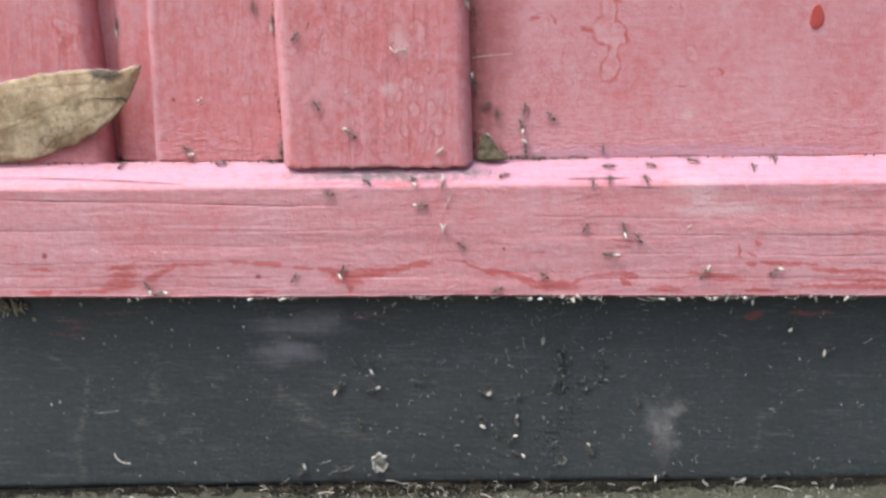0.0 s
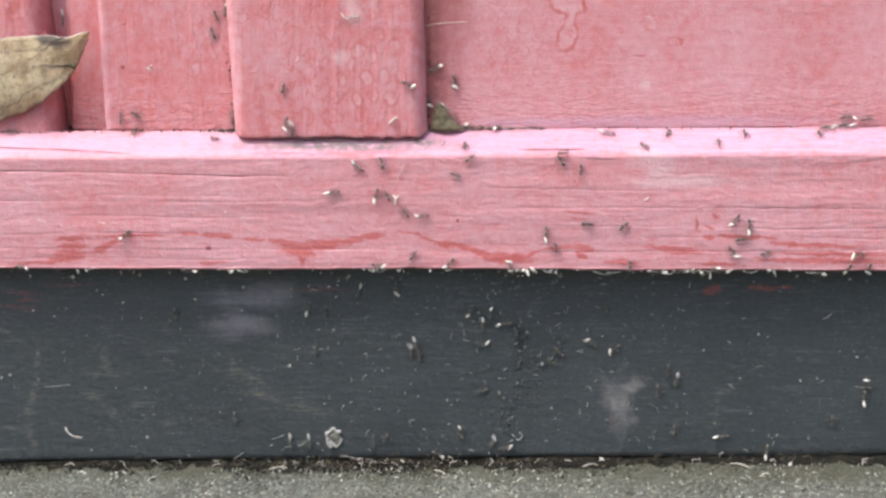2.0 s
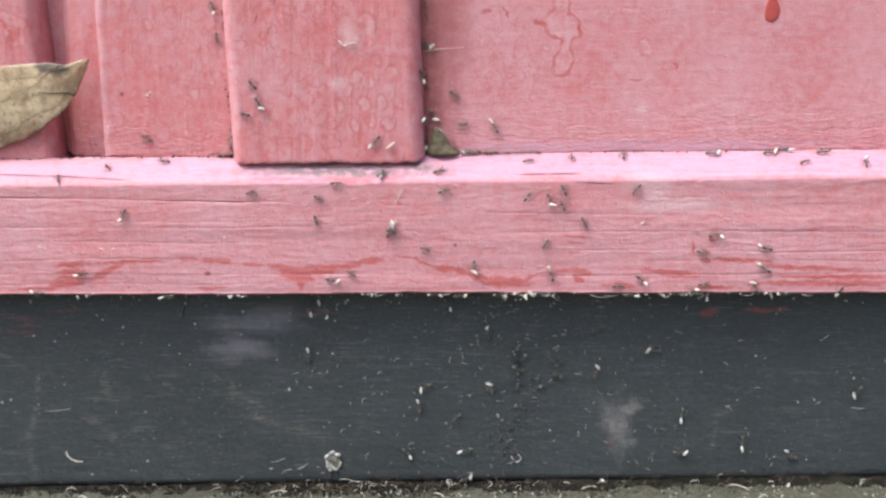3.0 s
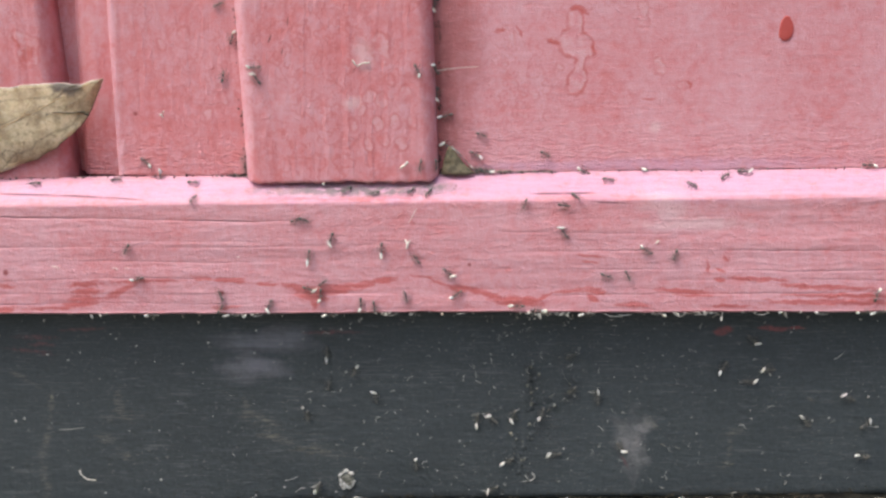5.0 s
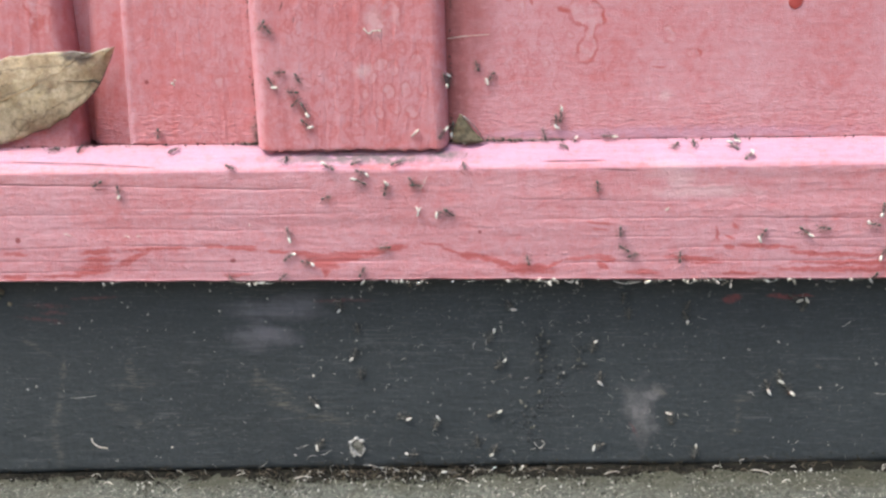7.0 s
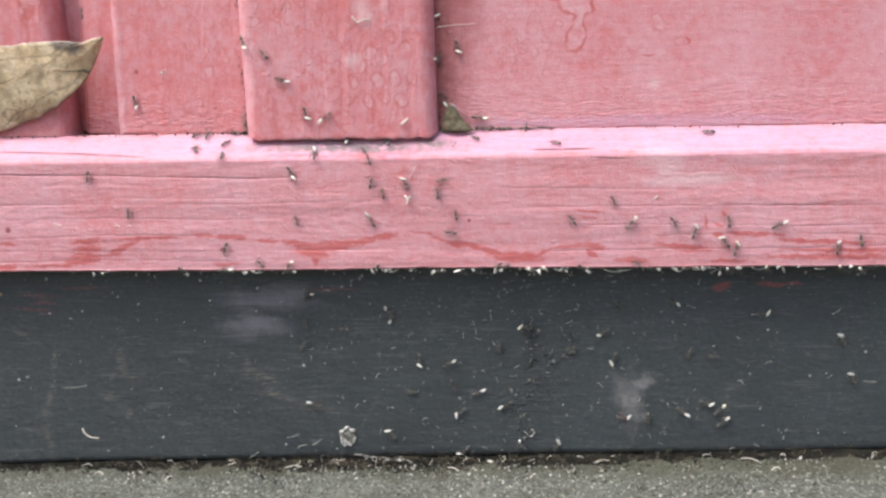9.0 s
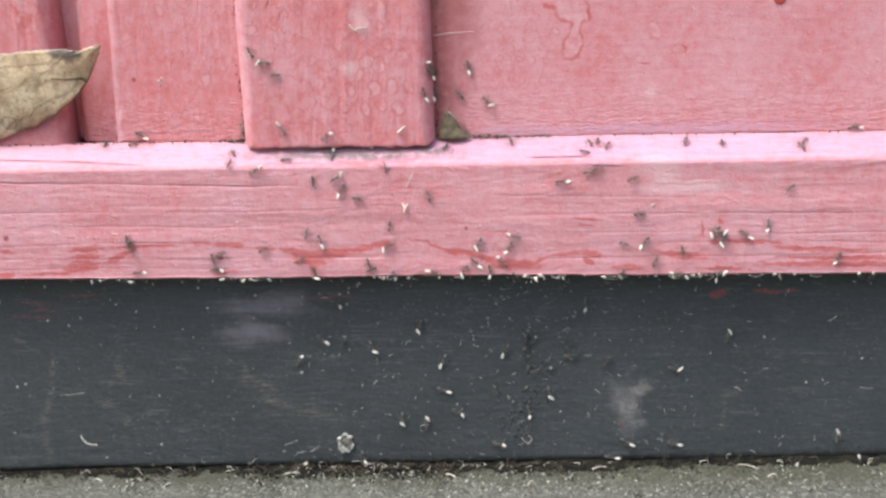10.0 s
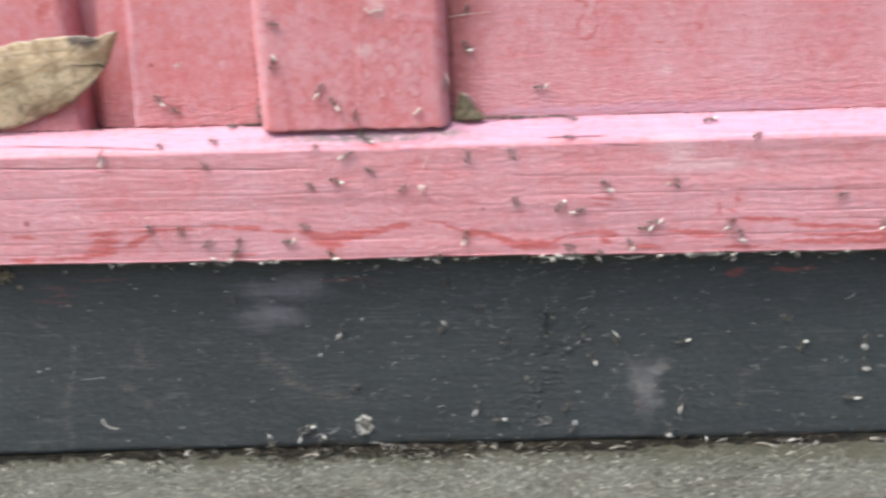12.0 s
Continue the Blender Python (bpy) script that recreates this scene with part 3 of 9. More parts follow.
def tube(bm, points, radii, sides=6):
    """A tapered tube along points."""
    rings = []
    pts = [Vector(p) for p in points]
    for i, p in enumerate(pts):
        way = (pts[min(i + 1, len(pts) - 1)] - pts[max(i - 1, 0)]).normalized()
        side = way.orthogonal().normalized()
        up = way.cross(side)
        r = radii[i] if isinstance(radii, (list, tuple)) else radii
        rings.append([bm.verts.new(p + r * (math.cos(a) * side + math.sin(a) * up)) for a in (2 * math.pi * k / sides for k in range(sides))])
    for a, b in zip(rings, rings[1:]):
        for k in range(sides):
            bm.faces.new((a[k], a[(k + 1) % sides], b[(k + 1) % sides], b[k])).smooth = True
    bm.faces.new(rings[0][::-1])
    bm.faces.new(rings[-1])
    return bm


def egg(bm, centre, size, turn=(0, 0, 0), u=10, v=7):
    m = Matrix.LocRotScale(centre, Euler([radians(a) for a in turn]), size)
    for f in bmesh.ops.create_uvsphere(bm, u_segments=u, v_segments=v, radius=1, matrix=m)["verts"]:
        for g in f.link_faces:
            g.smooth = True
    return bm


# ---- ground and wall ----
def ground_z(x):
    return 0.0032 + 0.0225 * (np.clip(x, -2, 2) - 0.022)


FRONT, LEDGE_Z, SILL_Z, TOP_Z = -0.0070, 0.0823, 0.0512, 0.0767
BATTEN_L, BATTEN_R, BATTEN_Y, BATTEN_Z = -0.0211, 0.0230, -0.0040, 0.0806


def make_ground():
    xs = np.concatenate([-np.geomspace(300, 0.16, 14), np.arange(-0.14, 0.1901, 0.0012), np.geomspace(0.21, 300, 14)])
    ys = np.concatenate([-np.geomspace(300, 0.07, 16), np.arange(-0.06, 0.0121, 0.0008), [0.03, 0.1, 1.0, 40, 300]])
    x, y = np.meshgrid(xs, ys)
    z = ground_z(x)
    near = np.exp(-np.hypot(x / 0.4, y / 0.15) ** 2)
    z = z + near * (0.00030 * wave(x * 350, y * 350, 1) + 0.00022 * wave(x * 900, y * 900, 2) + 0.0003 * wave(x * 60, y * 60, 3))
    m, n = x.shape
    a = np.arange(m - 1)[:, None] * n + np.arange(n - 1)[None, :]
    mesh = bpy.data.meshes.new("ground")
    mesh.from_pydata(np.stack([x, y, z], -1).reshape(-1, 3).tolist(), [], np.stack([a, a + 1, a + n + 1, a + n], -1).reshape(-1, 4).tolist())
    mesh.polygons.foreach_set("use_smooth", [True] * len(mesh.polygons))
    tagged(part("ground", mesh, ground_face), "grey gritty concrete ground sloping gently along the wall", "ground", kind="structure")


def spread(low, high, step, far):
    """Stations, close together from low to high and then ever wider out to far on both sides."""
    out = np.array([0.01, 0.03, 0.09, 0.25, 0.7])
    return np.concatenate([low - out[out < far][::-1], np.arange(low, high, step), high + out[out < far]])


# cracks along the rail: place along its face, ends, slope, depth and half width
CRACKS = [(0.0759, 0.056, 0.067, -0.045, 0.5, 0.16), (0.0742, -0.12, -0.006, -0.030, 0.45, 0.16), (0.0720, -0.016, 0.037, -0.012, 0.22, 0.16), (0.0698, 0.030, 0.085, -0.022, 0.25, 0.14), (0.0667, -0.12, 0.014, -0.003, 0.30, 0.14),
          (0.0650, 0.036, 0.16, -0.004, 0.35, 0.15), (0.0630, -0.12, -0.01, 0.002, 0.22, 0.13), (0.0590, -0.12, -0.02, 0.004, 0.35, 0.15),
          (0.0607, 0.050, 0.16, -0.006, 0.30, 0.14), (0.0580, 0.068, 0.16, 0.004, 0.40, 0.15), (0.0557, -0.11, 0.02, -0.002, 0.28, 0.13),
          (0.0552, 0.040, 0.16, 0.006, 0.35, 0.14), (0.0533, -0.12, 0.0, 0.004, 0.25, 0.13), (0.0686, -0.07, 0.02, -0.012, 0.18, 0.12)]


def make_rail(wall):
    xs = spread(-0.110, 0.150, 0.00045, 1.4)
    under = np.array([[0.004, SILL_Z], [0.0, SILL_Z - 0.0001], [-0.004, SILL_Z]])
    zs = np.arange(SILL_Z + 0.0005, TOP_Z - 0.0007, 0.00014)
    turn = np.linspace(0, 1, 6)
    toe = np.stack([FRONT + 0.0006 * (1 - turn) ** 2, SILL_Z + 0.0005 * turn ** 1.5], -1)
    face = np.stack([np.full_like(zs, FRONT), zs], -1)
    k = np.linspace(0, 1, 7)
    nose = np.stack([FRONT + 0.0007 * k ** 2, TOP_Z - 0.0007 + 0.0013 * k - 0.0001 * k ** 2], -1)
    u = np.linspace(0, 1, 46)[1:]
    slope = np.stack([-0.0063 + 0.0066 * u, TOP_Z + 0.0005 + 0.0053 * u], -1)
    rest = np.array([[0.0006, 0.0820], [0.0012, 0.0790], [0.012, 0.0785], [0.012, SILL_Z + 0.002]])
    loop = np.concatenate([under, toe, face, nose, slope, rest])
    x, y = np.meshgrid(xs, loop[:, 0], indexing="ij")
    z = np.broadcast_to(loop[:, 1], x.shape).copy()
    front = (y < -0.0055) & (z < TOP_Z + 0.0005)
    ledge = (z > TOP_Z + 0.0003) & (y < 0.0005)
    dent = 0.00002 * wave(x * 60, z * 1500, 5) + 0.000032 * wave(x * 240, z * 1300 + 2 * wave(x * 90, z * 200, 3), 6) + 0.00012 * wave(x * 20, z * 300, 7)
    for z0, x0, x1, lean, deep, half in CRACKS:
        line = z0 + lean * (x + 0.08 if x0 < 0 else x - x0) + 0.00045 * wave(x * 38, z0 * 9e3, 8) + 0.00012 * wave(x * 260, z0 * 9e3, 9)
        ends = np.clip((x - x0) / 0.012, 0, 1) * np.clip((x1 - x) / 0.012, 0, 1) * (0.55 + 0.45 * wave(x * 70, z0 * 7e3, 10))
        dent = dent + (0.80 if deep > 0.4 else 0.50) * MM * deep * ends * np.exp(-((z - line) / (half * MM)) ** 2)
    y = y + np.where(front, dent, 0)
    rough = 0.00012 * wave(x * 90, y * 900, 11) + 0.00008 * wave(x * 400, y * 1800, 12)
    # splits along the ledge
    for y0, x0, x1, lean, bow in ((-0.0041, -0.12, -0.044, -0.030, -0.85), (-0.0055, 0.0435, 0.0585, 0.0, 0.0)):
        along = x - max(x0, -0.0788)
        line = y0 + lean * along + bow * along ** 2 + 0.0001 * wave(x * 120, 3, 13)
        ends = np.clip((x - x0) / 0.006, 0, 1) * np.clip((x1 - x) / 0.006, 0, 1)
        rough = rough - 0.0013 * ends * np.exp(-((y - line) / 0.00018) ** 2)
    z = z + np.where(ledge, rough, 0)
    # the lower arris is worn and wavy
    toe_w = np.exp(-((z - SILL_Z) / 0.0012) ** 2)
    z = z + toe_w * (0.00022 * wave(x * 45, 0, 14) + 0.00010 * wave(x * 260, 0, 15))
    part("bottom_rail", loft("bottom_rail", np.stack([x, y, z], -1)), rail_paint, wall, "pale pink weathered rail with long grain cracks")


def upright(name, x0, x1, y_front, depth, z0, material, wall, label, radius_l, radius_r, seed, grain, ragged=0.00025, bottom_round=0.0, corner=0.0, low=None, high=None, taper_l=0.0, taper_r=0.0, wrinkle=1.0):
    """A board that stands upright: a cross-section with rounded arrises, carried up from a ragged lower end."""
    low, high = low if low is not None else x0, high if high is not None else x1
    xs = np.concatenate([[v] for v in ()] + [np.linspace(0, 1, 9)[:-1] ** 1.6 * radius_l + x0 if radius_l else np.array([x0])]
                        + [np.arange(max(low, x0 + radius_l), min(high, x1 - radius_r), 0.00045)])
    if high < x1 - radius_r:
        xs = np.concatenate([xs, high + np.array([0.01, 0.03, 0.09, 0.3])[: 3]])
    if low > x0 + radius_l:
        xs = np.concatenate([[x0], [x0 + (low - x0) * q for q in (0.5, 0.8, 0.95)], xs[xs >= low]])
    tail = x1 - np.linspace(0, 1, 9)[:-1][::-1] ** 1.6 * radius_r if radius_r else np.array([x1])
    xs = np.concatenate([xs[xs < x1 - radius_r], tail])
    yl = np.where(xs < x0 + radius_l, 1 - np.sqrt(np.clip(1 - ((x0 + radius_l - xs) / max(radius_l, 1e-9)) ** 2, 0, 1)), 0) * min(depth * 0.75, radius_l * 1.1)
    yr = np.where(xs > x1 - radius_r, 1 - np.sqrt(np.clip(1 - ((xs - x1 + radius_r) / max(radius_r, 1e-9)) ** 2, 0, 1)), 0) * min(depth * 0.75, radius_r * 1.1)
    ys = y_front + yl + yr
    loop_x, loop_y = np.concatenate([xs, [x1, x0]]), np.concatenate([ys, [y_front + depth] * 2])
    face = np.concatenate([np.ones(len(xs)), [0, 0]])
    zs = np.concatenate([z0 + np.linspace(0, 1, 8) ** 1.5 * 0.0012, np.arange(z0 + 0.0015, 0.142, 0.00024), [0.16, 0.25, 0.5, 1.0, 2.1]])
    x, z = np.meshgrid(loop_x, zs)
    y = np.broadcast_to(loop_y, x.shape).copy()
    f = np.broadcast_to(face, x.shape)
    rise = np.minimum(z - z0, 0.08)
    w = np.clip((x - max(low, x0)) / (min(high, x1) - max(low, x0)), 0, 1)
    x = x + rise * (taper_l * (1 - w) + taper_r * w)
    if grain == "z":
        dent = 0.00007 * wave(x * 1500, z * 45, seed) + 0.00005 * wave(x * 2600, z * 160, seed + 1)
    else:
        dent = 0.00001 * wave(x * 45, z * 1500, seed) + 0.000014 * wave(x * 260, z * 1500, seed + 1)
    dent = dent + 0.00012 * wave(x * 45, z * 45, seed + 2)
    # wrinkled paint near the lower end
    dent = dent + wrinkle * np.exp(-((z - z0) / 0.011) ** 1.5) * 0.00004 * wave(x * 300 + 2 * wave(x * 90, z * 90, seed), z * 1900 + 2.0 * wave(x * 120, z * 120, seed + 7), seed + 3)
    y = y + f * dent
    if bottom_round:
        g = np.clip(1 - (z - z0) / bottom_round, 0, 1)
        y = y + f * bottom_round * 0.8 * (1 - np.sqrt(1 - g ** 2 * 0.98))
    lift = ragged * (0.6 * wave(x * 260, 0, seed + 4) + 0.8 * wave(x * 850, 0, seed + 5)) * np.exp(-(z - z0) / 0.0015)
    if corner:
        e = np.clip(np.maximum(x0 + corner - x, x - x1 + corner) / corner, 0, 1)
        lift = lift + corner * (1 - np.sqrt(1 - 0.97 * e ** 2)) * np.exp(-(z - z0) / 0.004)
    return part(name, loft(name, np.stack([x, y, z + lift], -1)), material, wall, label)


def make_wall():
    wall = tagged(new("wall_1"), "weathered red timber wall with a batten, a bottom rail and a black plinth board", "wall", kind="structure")
    make_rail(wall)
    upright("cladding_board", -1.5, -0.0642, 0.0, 0.012, 0.0825, board_paint, wall, "faded red board with a rounded arris", 0, 0.0030, 20, "z", low=-0.11, taper_r=-0.085)
    upright("groove_board", -0.0634, -0.0500, 0.0040, 0.0060, 0.0828, board_paint, wall, "red recessed strip between two boards", 0.0060, 0, 26, "z")
    upright("backing_board", -0.0800, -0.0630, 0.0080, 0.0040, 0.0834, board_paint, wall, "red painted board deep in the groove", 0, 0, 56, "z")
    upright("cladding_board", -0.0524, -0.0150, 0.0, 0.010, 0.0826, board_paint, wall, "faded red board with wrinkled paint", 0.0016, 0, 32, "z", 0.0003, wrinkle=1.15, taper_l=-0.016)
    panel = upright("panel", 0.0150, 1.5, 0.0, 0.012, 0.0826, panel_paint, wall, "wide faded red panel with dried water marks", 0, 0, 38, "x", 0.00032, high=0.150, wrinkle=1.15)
    upright("batten", BATTEN_L, BATTEN_R, BATTEN_Y, 0.0055, BATTEN_Z, batten_paint, wall, "rounded red batten with a dark chipped lower end", 0.0030, 0.0032, 44, "z", 0.0004, 0.0005, 0.0022, taper_l=-0.036, taper_r=-0.020, wrinkle=0.0)
    # plinth board
    xs = spread(-0.110, 0.150, 0.0008, 1.4)
    zs = np.concatenate([[0, 0.0003, 0.0007, 0.0012], np.linspace(0.0018, 0.0500, 150)])
    loop = np.concatenate([np.stack([np.zeros_like(zs), zs], -1), [[0.012, 0.0500], [0.012, 0.0]]])
    loop[:4, 0] = (0.0012, 0.0006, 0.0002, 0.0)
    x, y = np.meshgrid(xs, loop[:, 0], indexing="ij")
    h = np.broadcast_to(loop[:, 1], x.shape)
    base = ground_z(x) + 0.0008 + 0.0002 * wave(x * 60, 0, 50)
    z = base + h / 0.0500 * (0.0540 - base)
    dent = 0.00003 * wave(x * 500, z * 700, 51) + 0.00002 * wave(x * 170, z * 1900, 52) + 0.00015 * wave(x * 25, z * 60, 53)
    # a shallow ridge along the lower edge
    dent = dent - 0.00003 * np.exp(-((h - 0.0022 - 0.0006 * wave(x * 30, 0, 54)) / 0.0006) ** 2)
    y = y + np.where(y < 0.005, dent, 0)
    part("plinth_board", loft("plinth_board", np.stack([x, y, z], -1)), black_face, wall, "black painted plinth board, dusty and stained")
    # an added block of dark timber behind all of it, to keep light out
    bm = bmesh.new()
    bmesh.ops.create_cube(bm, size=1, matrix=Matrix.Translation((0, 0.052, 1.05)) @ Matrix.Diagonal((3.0, 0.078, 2.16, 1)))
    part("core", bm, core_grey, wall)
    # drops of unfaded paint
    for x, z, w, h, seed in ((0.1000, 0.1131, 0.0016, 0.0027, 1),):
        bm = bmesh.new()
        rows = []
        for r, d in ((1.0, 0.0), (0.94, 0.5), (0.7, 0.8), (0.3, 1.0)):
            ring = []
            for k in range(28):
                a = 2 * math.pi * k / 28
                wob = 1 + (0.13 if seed == 1 else 0.22) * float(wave(math.cos(a) * 2 + seed * 7, math.sin(a) * 2, seed))
                tear = 1 - 0.10 * math.sin(a) if seed == 1 else 1
                ring.append(bm.verts.new((x + w * r * wob * tear * math.cos(a), -0.00010 - 0.00007 * d, z + h * r * wob * math.sin(a))))
            rows.append(ring)
        for a, b in zip(rows, rows[1:]):
            for k in range(28):
                bm.faces.new((a[k], a[(k + 1) % 28], b[(k + 1) % 28], b[k])).smooth = True
        bm.faces.new(rows[-1])
        back = [bm.verts.new((v.co.x, 0.0002, v.co.z)) for v in rows[0]]
        for k in range(28):
            bm.faces.new((back[k], back[(k + 1) % 28], rows[0][(k + 1) % 28], rows[0][k]))
        bmesh.ops.recalc_face_normals(bm, faces=bm.faces)
        part("paint_drop", bm, red_drop, panel if seed == 1 else wall, "bright unfaded red paint")
    return wall


# ---- leaves and litter ----
def make_leaf():
    """A dry leaf that leans in the groove: a curled blade with a midrib, side veins and a rotten notch."""
    leaf = tagged(new("dead_leaf"), "dry tan leaf with a pointed tip leaning against the boards", "leaf")
    tip, root = Vector((-0.0537, -0.0014, 0.1050)), Vector((-0.1055, 0.0004, 0.0844))
    way = (tip - root).normalized()
    out = Vector((0, -1, 0))
    side = Vector((-way.z, 0, way.x)).normalized()
    length = (tip - root).length
    far = [0, 3, 6, 9, 13, 18, 25, 35, 45, 55.5]
    upper = [0, 0.7, 0.9, 2.9, 4.6, 6.5, 9.0, 10.4, 8, 0]
    lower = [0, 2.6, 5.3, 7.0, 8.4, 9.3, 9.4, 8.5, 6, 0]

    def spot(u, v):
        """u along from root to tip, v across: 1 on the upper rim, -1 on the lower."""
        d = (1 - u) * length * 1000
        rim = MM * (np.interp(d, far, upper) * max(v, 0) - np.interp(d, far, lower) * max(-v, 0))
        bend = 0.0013 * math.sin(u * 3.0) - 0.0007 * abs(v) ** 2 + 0.0004 * math.sin(u * 15 + v * 3) * abs(v) - 0.0004 * math.sin(u * 3.0) * min(v, 0) ** 2
        rim *= 1 + 0.04 * float(wave(u * 30, v * 3, 61))
        droop = -0.0012 * math.sin(math.pi * u) ** 2
        return root.lerp(tip, u) + side * (rim + droop) + out * (bend + 0.0006)

    us, vs, thick = [i / 60 for i in range(61)], [j / 10 - 1 for j in range(21)], 0.00022
    bm = bmesh.new()
    layers = []
    for push in (thick, 0):
        layers.append([[bm.verts.new(spot(u, v) + out * (push + 0.00012 * float(wave(u * 40, v * 9, 62)))) for v in vs] for u in us])
    for g, flip in ((layers[0], False), (layers[1], True)):
        for i in range(60):
            for j in range(20):
                q = (g[i][j], g[i + 1][j], g[i + 1][j + 1], g[i][j + 1])
                bm.faces.new(q[::-1] if flip else q).smooth = True
    a, b = layers
    for i in range(60):
        for j in (0, 20):
            bm.faces.new((a[i][j], a[i + 1][j], b[i + 1][j], b[i][j]))
    for i in (0, 60):
        for j in range(20):
            bm.faces.new((a[i][j], a[i][j + 1], b[i][j + 1], b[i][j]))
    bmesh.ops.recalc_face_normals(bm, faces=bm.faces)
    blade = part("blade", bm, leaf_face, leaf)
    lift = out * (thick + 0.0001)
    bm = tube(bmesh.new(), [spot(u / 30, 0.02) + lift * 0.6 for u in range(25)], [0.00034 - 0.000012 * u for u in range(25)])
    part("midrib", bm, leaf_vein, leaf, "raised yellowish midrib")
    for u0, s in ((0.25, 1), (0.45, 1), (0.62, 1), (0.3, -1), (0.48, -1), (0.66, -1)):
        bm = tube(bmesh.new(), [spot(u0 + 0.10 * k / 8 + 0.03 * (k / 8) ** 2, s * 0.85 * (k / 8) ** 1.2) + lift * 0.7 for k in range(9)], [0.00008 - 0.000007 * k for k in range(9)], 5)
        part("side_vein", bm, leaf_vein, blade)
    # rotten fold at the upper rim and the torn dark slit
    bm = tube(bmesh.new(), [spot(0.855 + 0.035 * k / 9, 0.55 + 0.42 * k / 9) + lift * 0.3 for k in range(10)], [0.0001 + 0.00028 * math.sin(k / 9 * 3.1) for k in range(10)])
    part("rotten_fold", bm, leaf_rot, blade, "dark rotten fold at the notch")
    slit = bend([spot(u, v) + lift * 1.1 for u, v in ((0.75, -0.22), (0.80, -0.44), (0.845, -0.66), (0.866, -0.80), (0.88, -1.0))], 4)
    bm = tube(bmesh.new(), slit, [0.00010 + 0.00042 * (k / 16) ** 2 for k in range(17)], 5)
    part("tear", bm, leaf_rot, blade, "curved dark tear")
    bm = tube(bmesh.new(), [spot(k / 40, 1.0) + lift * 0.4 for k in range(2, 40)], 0.00012, 5)
    part("rim", bm, fibre_pale, blade, "pale dried upper rim")
    bm = tube(bmesh.new(), [spot(k / 40, -1.0) + lift * 0.4 for k in range(2, 40)], 0.00010, 5)
    part("rim", bm, leaf_rot, blade, "dark dried lower rim")


def make_scrap():
    """A scrap of leaf wedged between batten and panel."""
    scrap = tagged(new("leaf_scrap"), "olive scrap of leaf wedged beside the batten on the ledge", "leaf")
    bm = bmesh.new()
    layers = []
    for push in (0.0, 0.00025):
        grid = []
        for i in range(11):
            u = i / 10
            left, right = 0.0238 + 0.0017 * u ** 2, 0.0314 - 0.0049 * u ** 0.8
            z = 0.0822 + 0.0064 * u
            grid.append([bm.verts.new((left + (right - left) * v, -0.0010 + 0.0002 * u - 0.0009 * math.sin(3.1 * v) + 0.0003 * float(wave(u * 5, v * 5, 64)) + push,
                                       z - 0.0009 * v * u + 0.0003 * float(wave(u * 9, v * 7, 63)))) for v in (j / 8 for j in range(9))])
        layers.append(grid)
    for g, flip in ((layers[0], False), (layers[1], True)):
        for i in range(10):
            for j in range(8):
                q = (g[i][j], g[i][j + 1], g[i + 1][j + 1], g[i + 1][j])
                bm.faces.new(q[::-1] if flip else q).smooth = True
    a, b = layers
    for i in range(10):
        for j in (0, 8):
            bm.faces.new((a[i][j], a[i + 1][j], b[i + 1][j], b[i][j]))
    for i in (0, 10):
        for j in range(8):
            bm.faces.new((a[i][j], a[i][j + 1], b[i][j + 1], b[i][j]))
    bmesh.ops.recalc_face_normals(bm, faces=bm.faces)
    part("blade", bm, leaf_green, scrap)
    bm = tube(bmesh.new(), [(0.0260, -0.0016, 0.0884), (0.0275, -0.0015, 0.0871), (0.0294, -0.0014, 0.0851), (0.0312, -0.0012, 0.0826)], [0.00012, 0.00018, 0.00016, 0.0001], 6)
    part("rim", bm, flake_grey, scrap, "pale dried rim")


def fibre(name, points, radius, material, label, category="fibre"):
    thing = tagged(new(name), label, category)
    part("strand", tube(bmesh.new(), points, radius, 6), material, thing)
    return thing


def bend(points, steps=6):
    """A smooth line through points."""
    pts = [Vector(p) for p in points]
    out = []
    for i in range(len(pts) - 1):
        p0, p1, p2, p3 = pts[max(i - 1, 0)], pts[i], pts[i + 1], pts[min(i + 2, len(pts) - 1)]
        for k in range(steps):
            t = k / steps
            out.append(0.5 * ((2 * p1) + (p2 - p0) * t + (2 * p0 - 5 * p1 + 4 * p2 - p3) * t * t + (3 * p1 - p0 - 3 * p2 + p3) * t ** 3))
    return out + [pts[-1]]


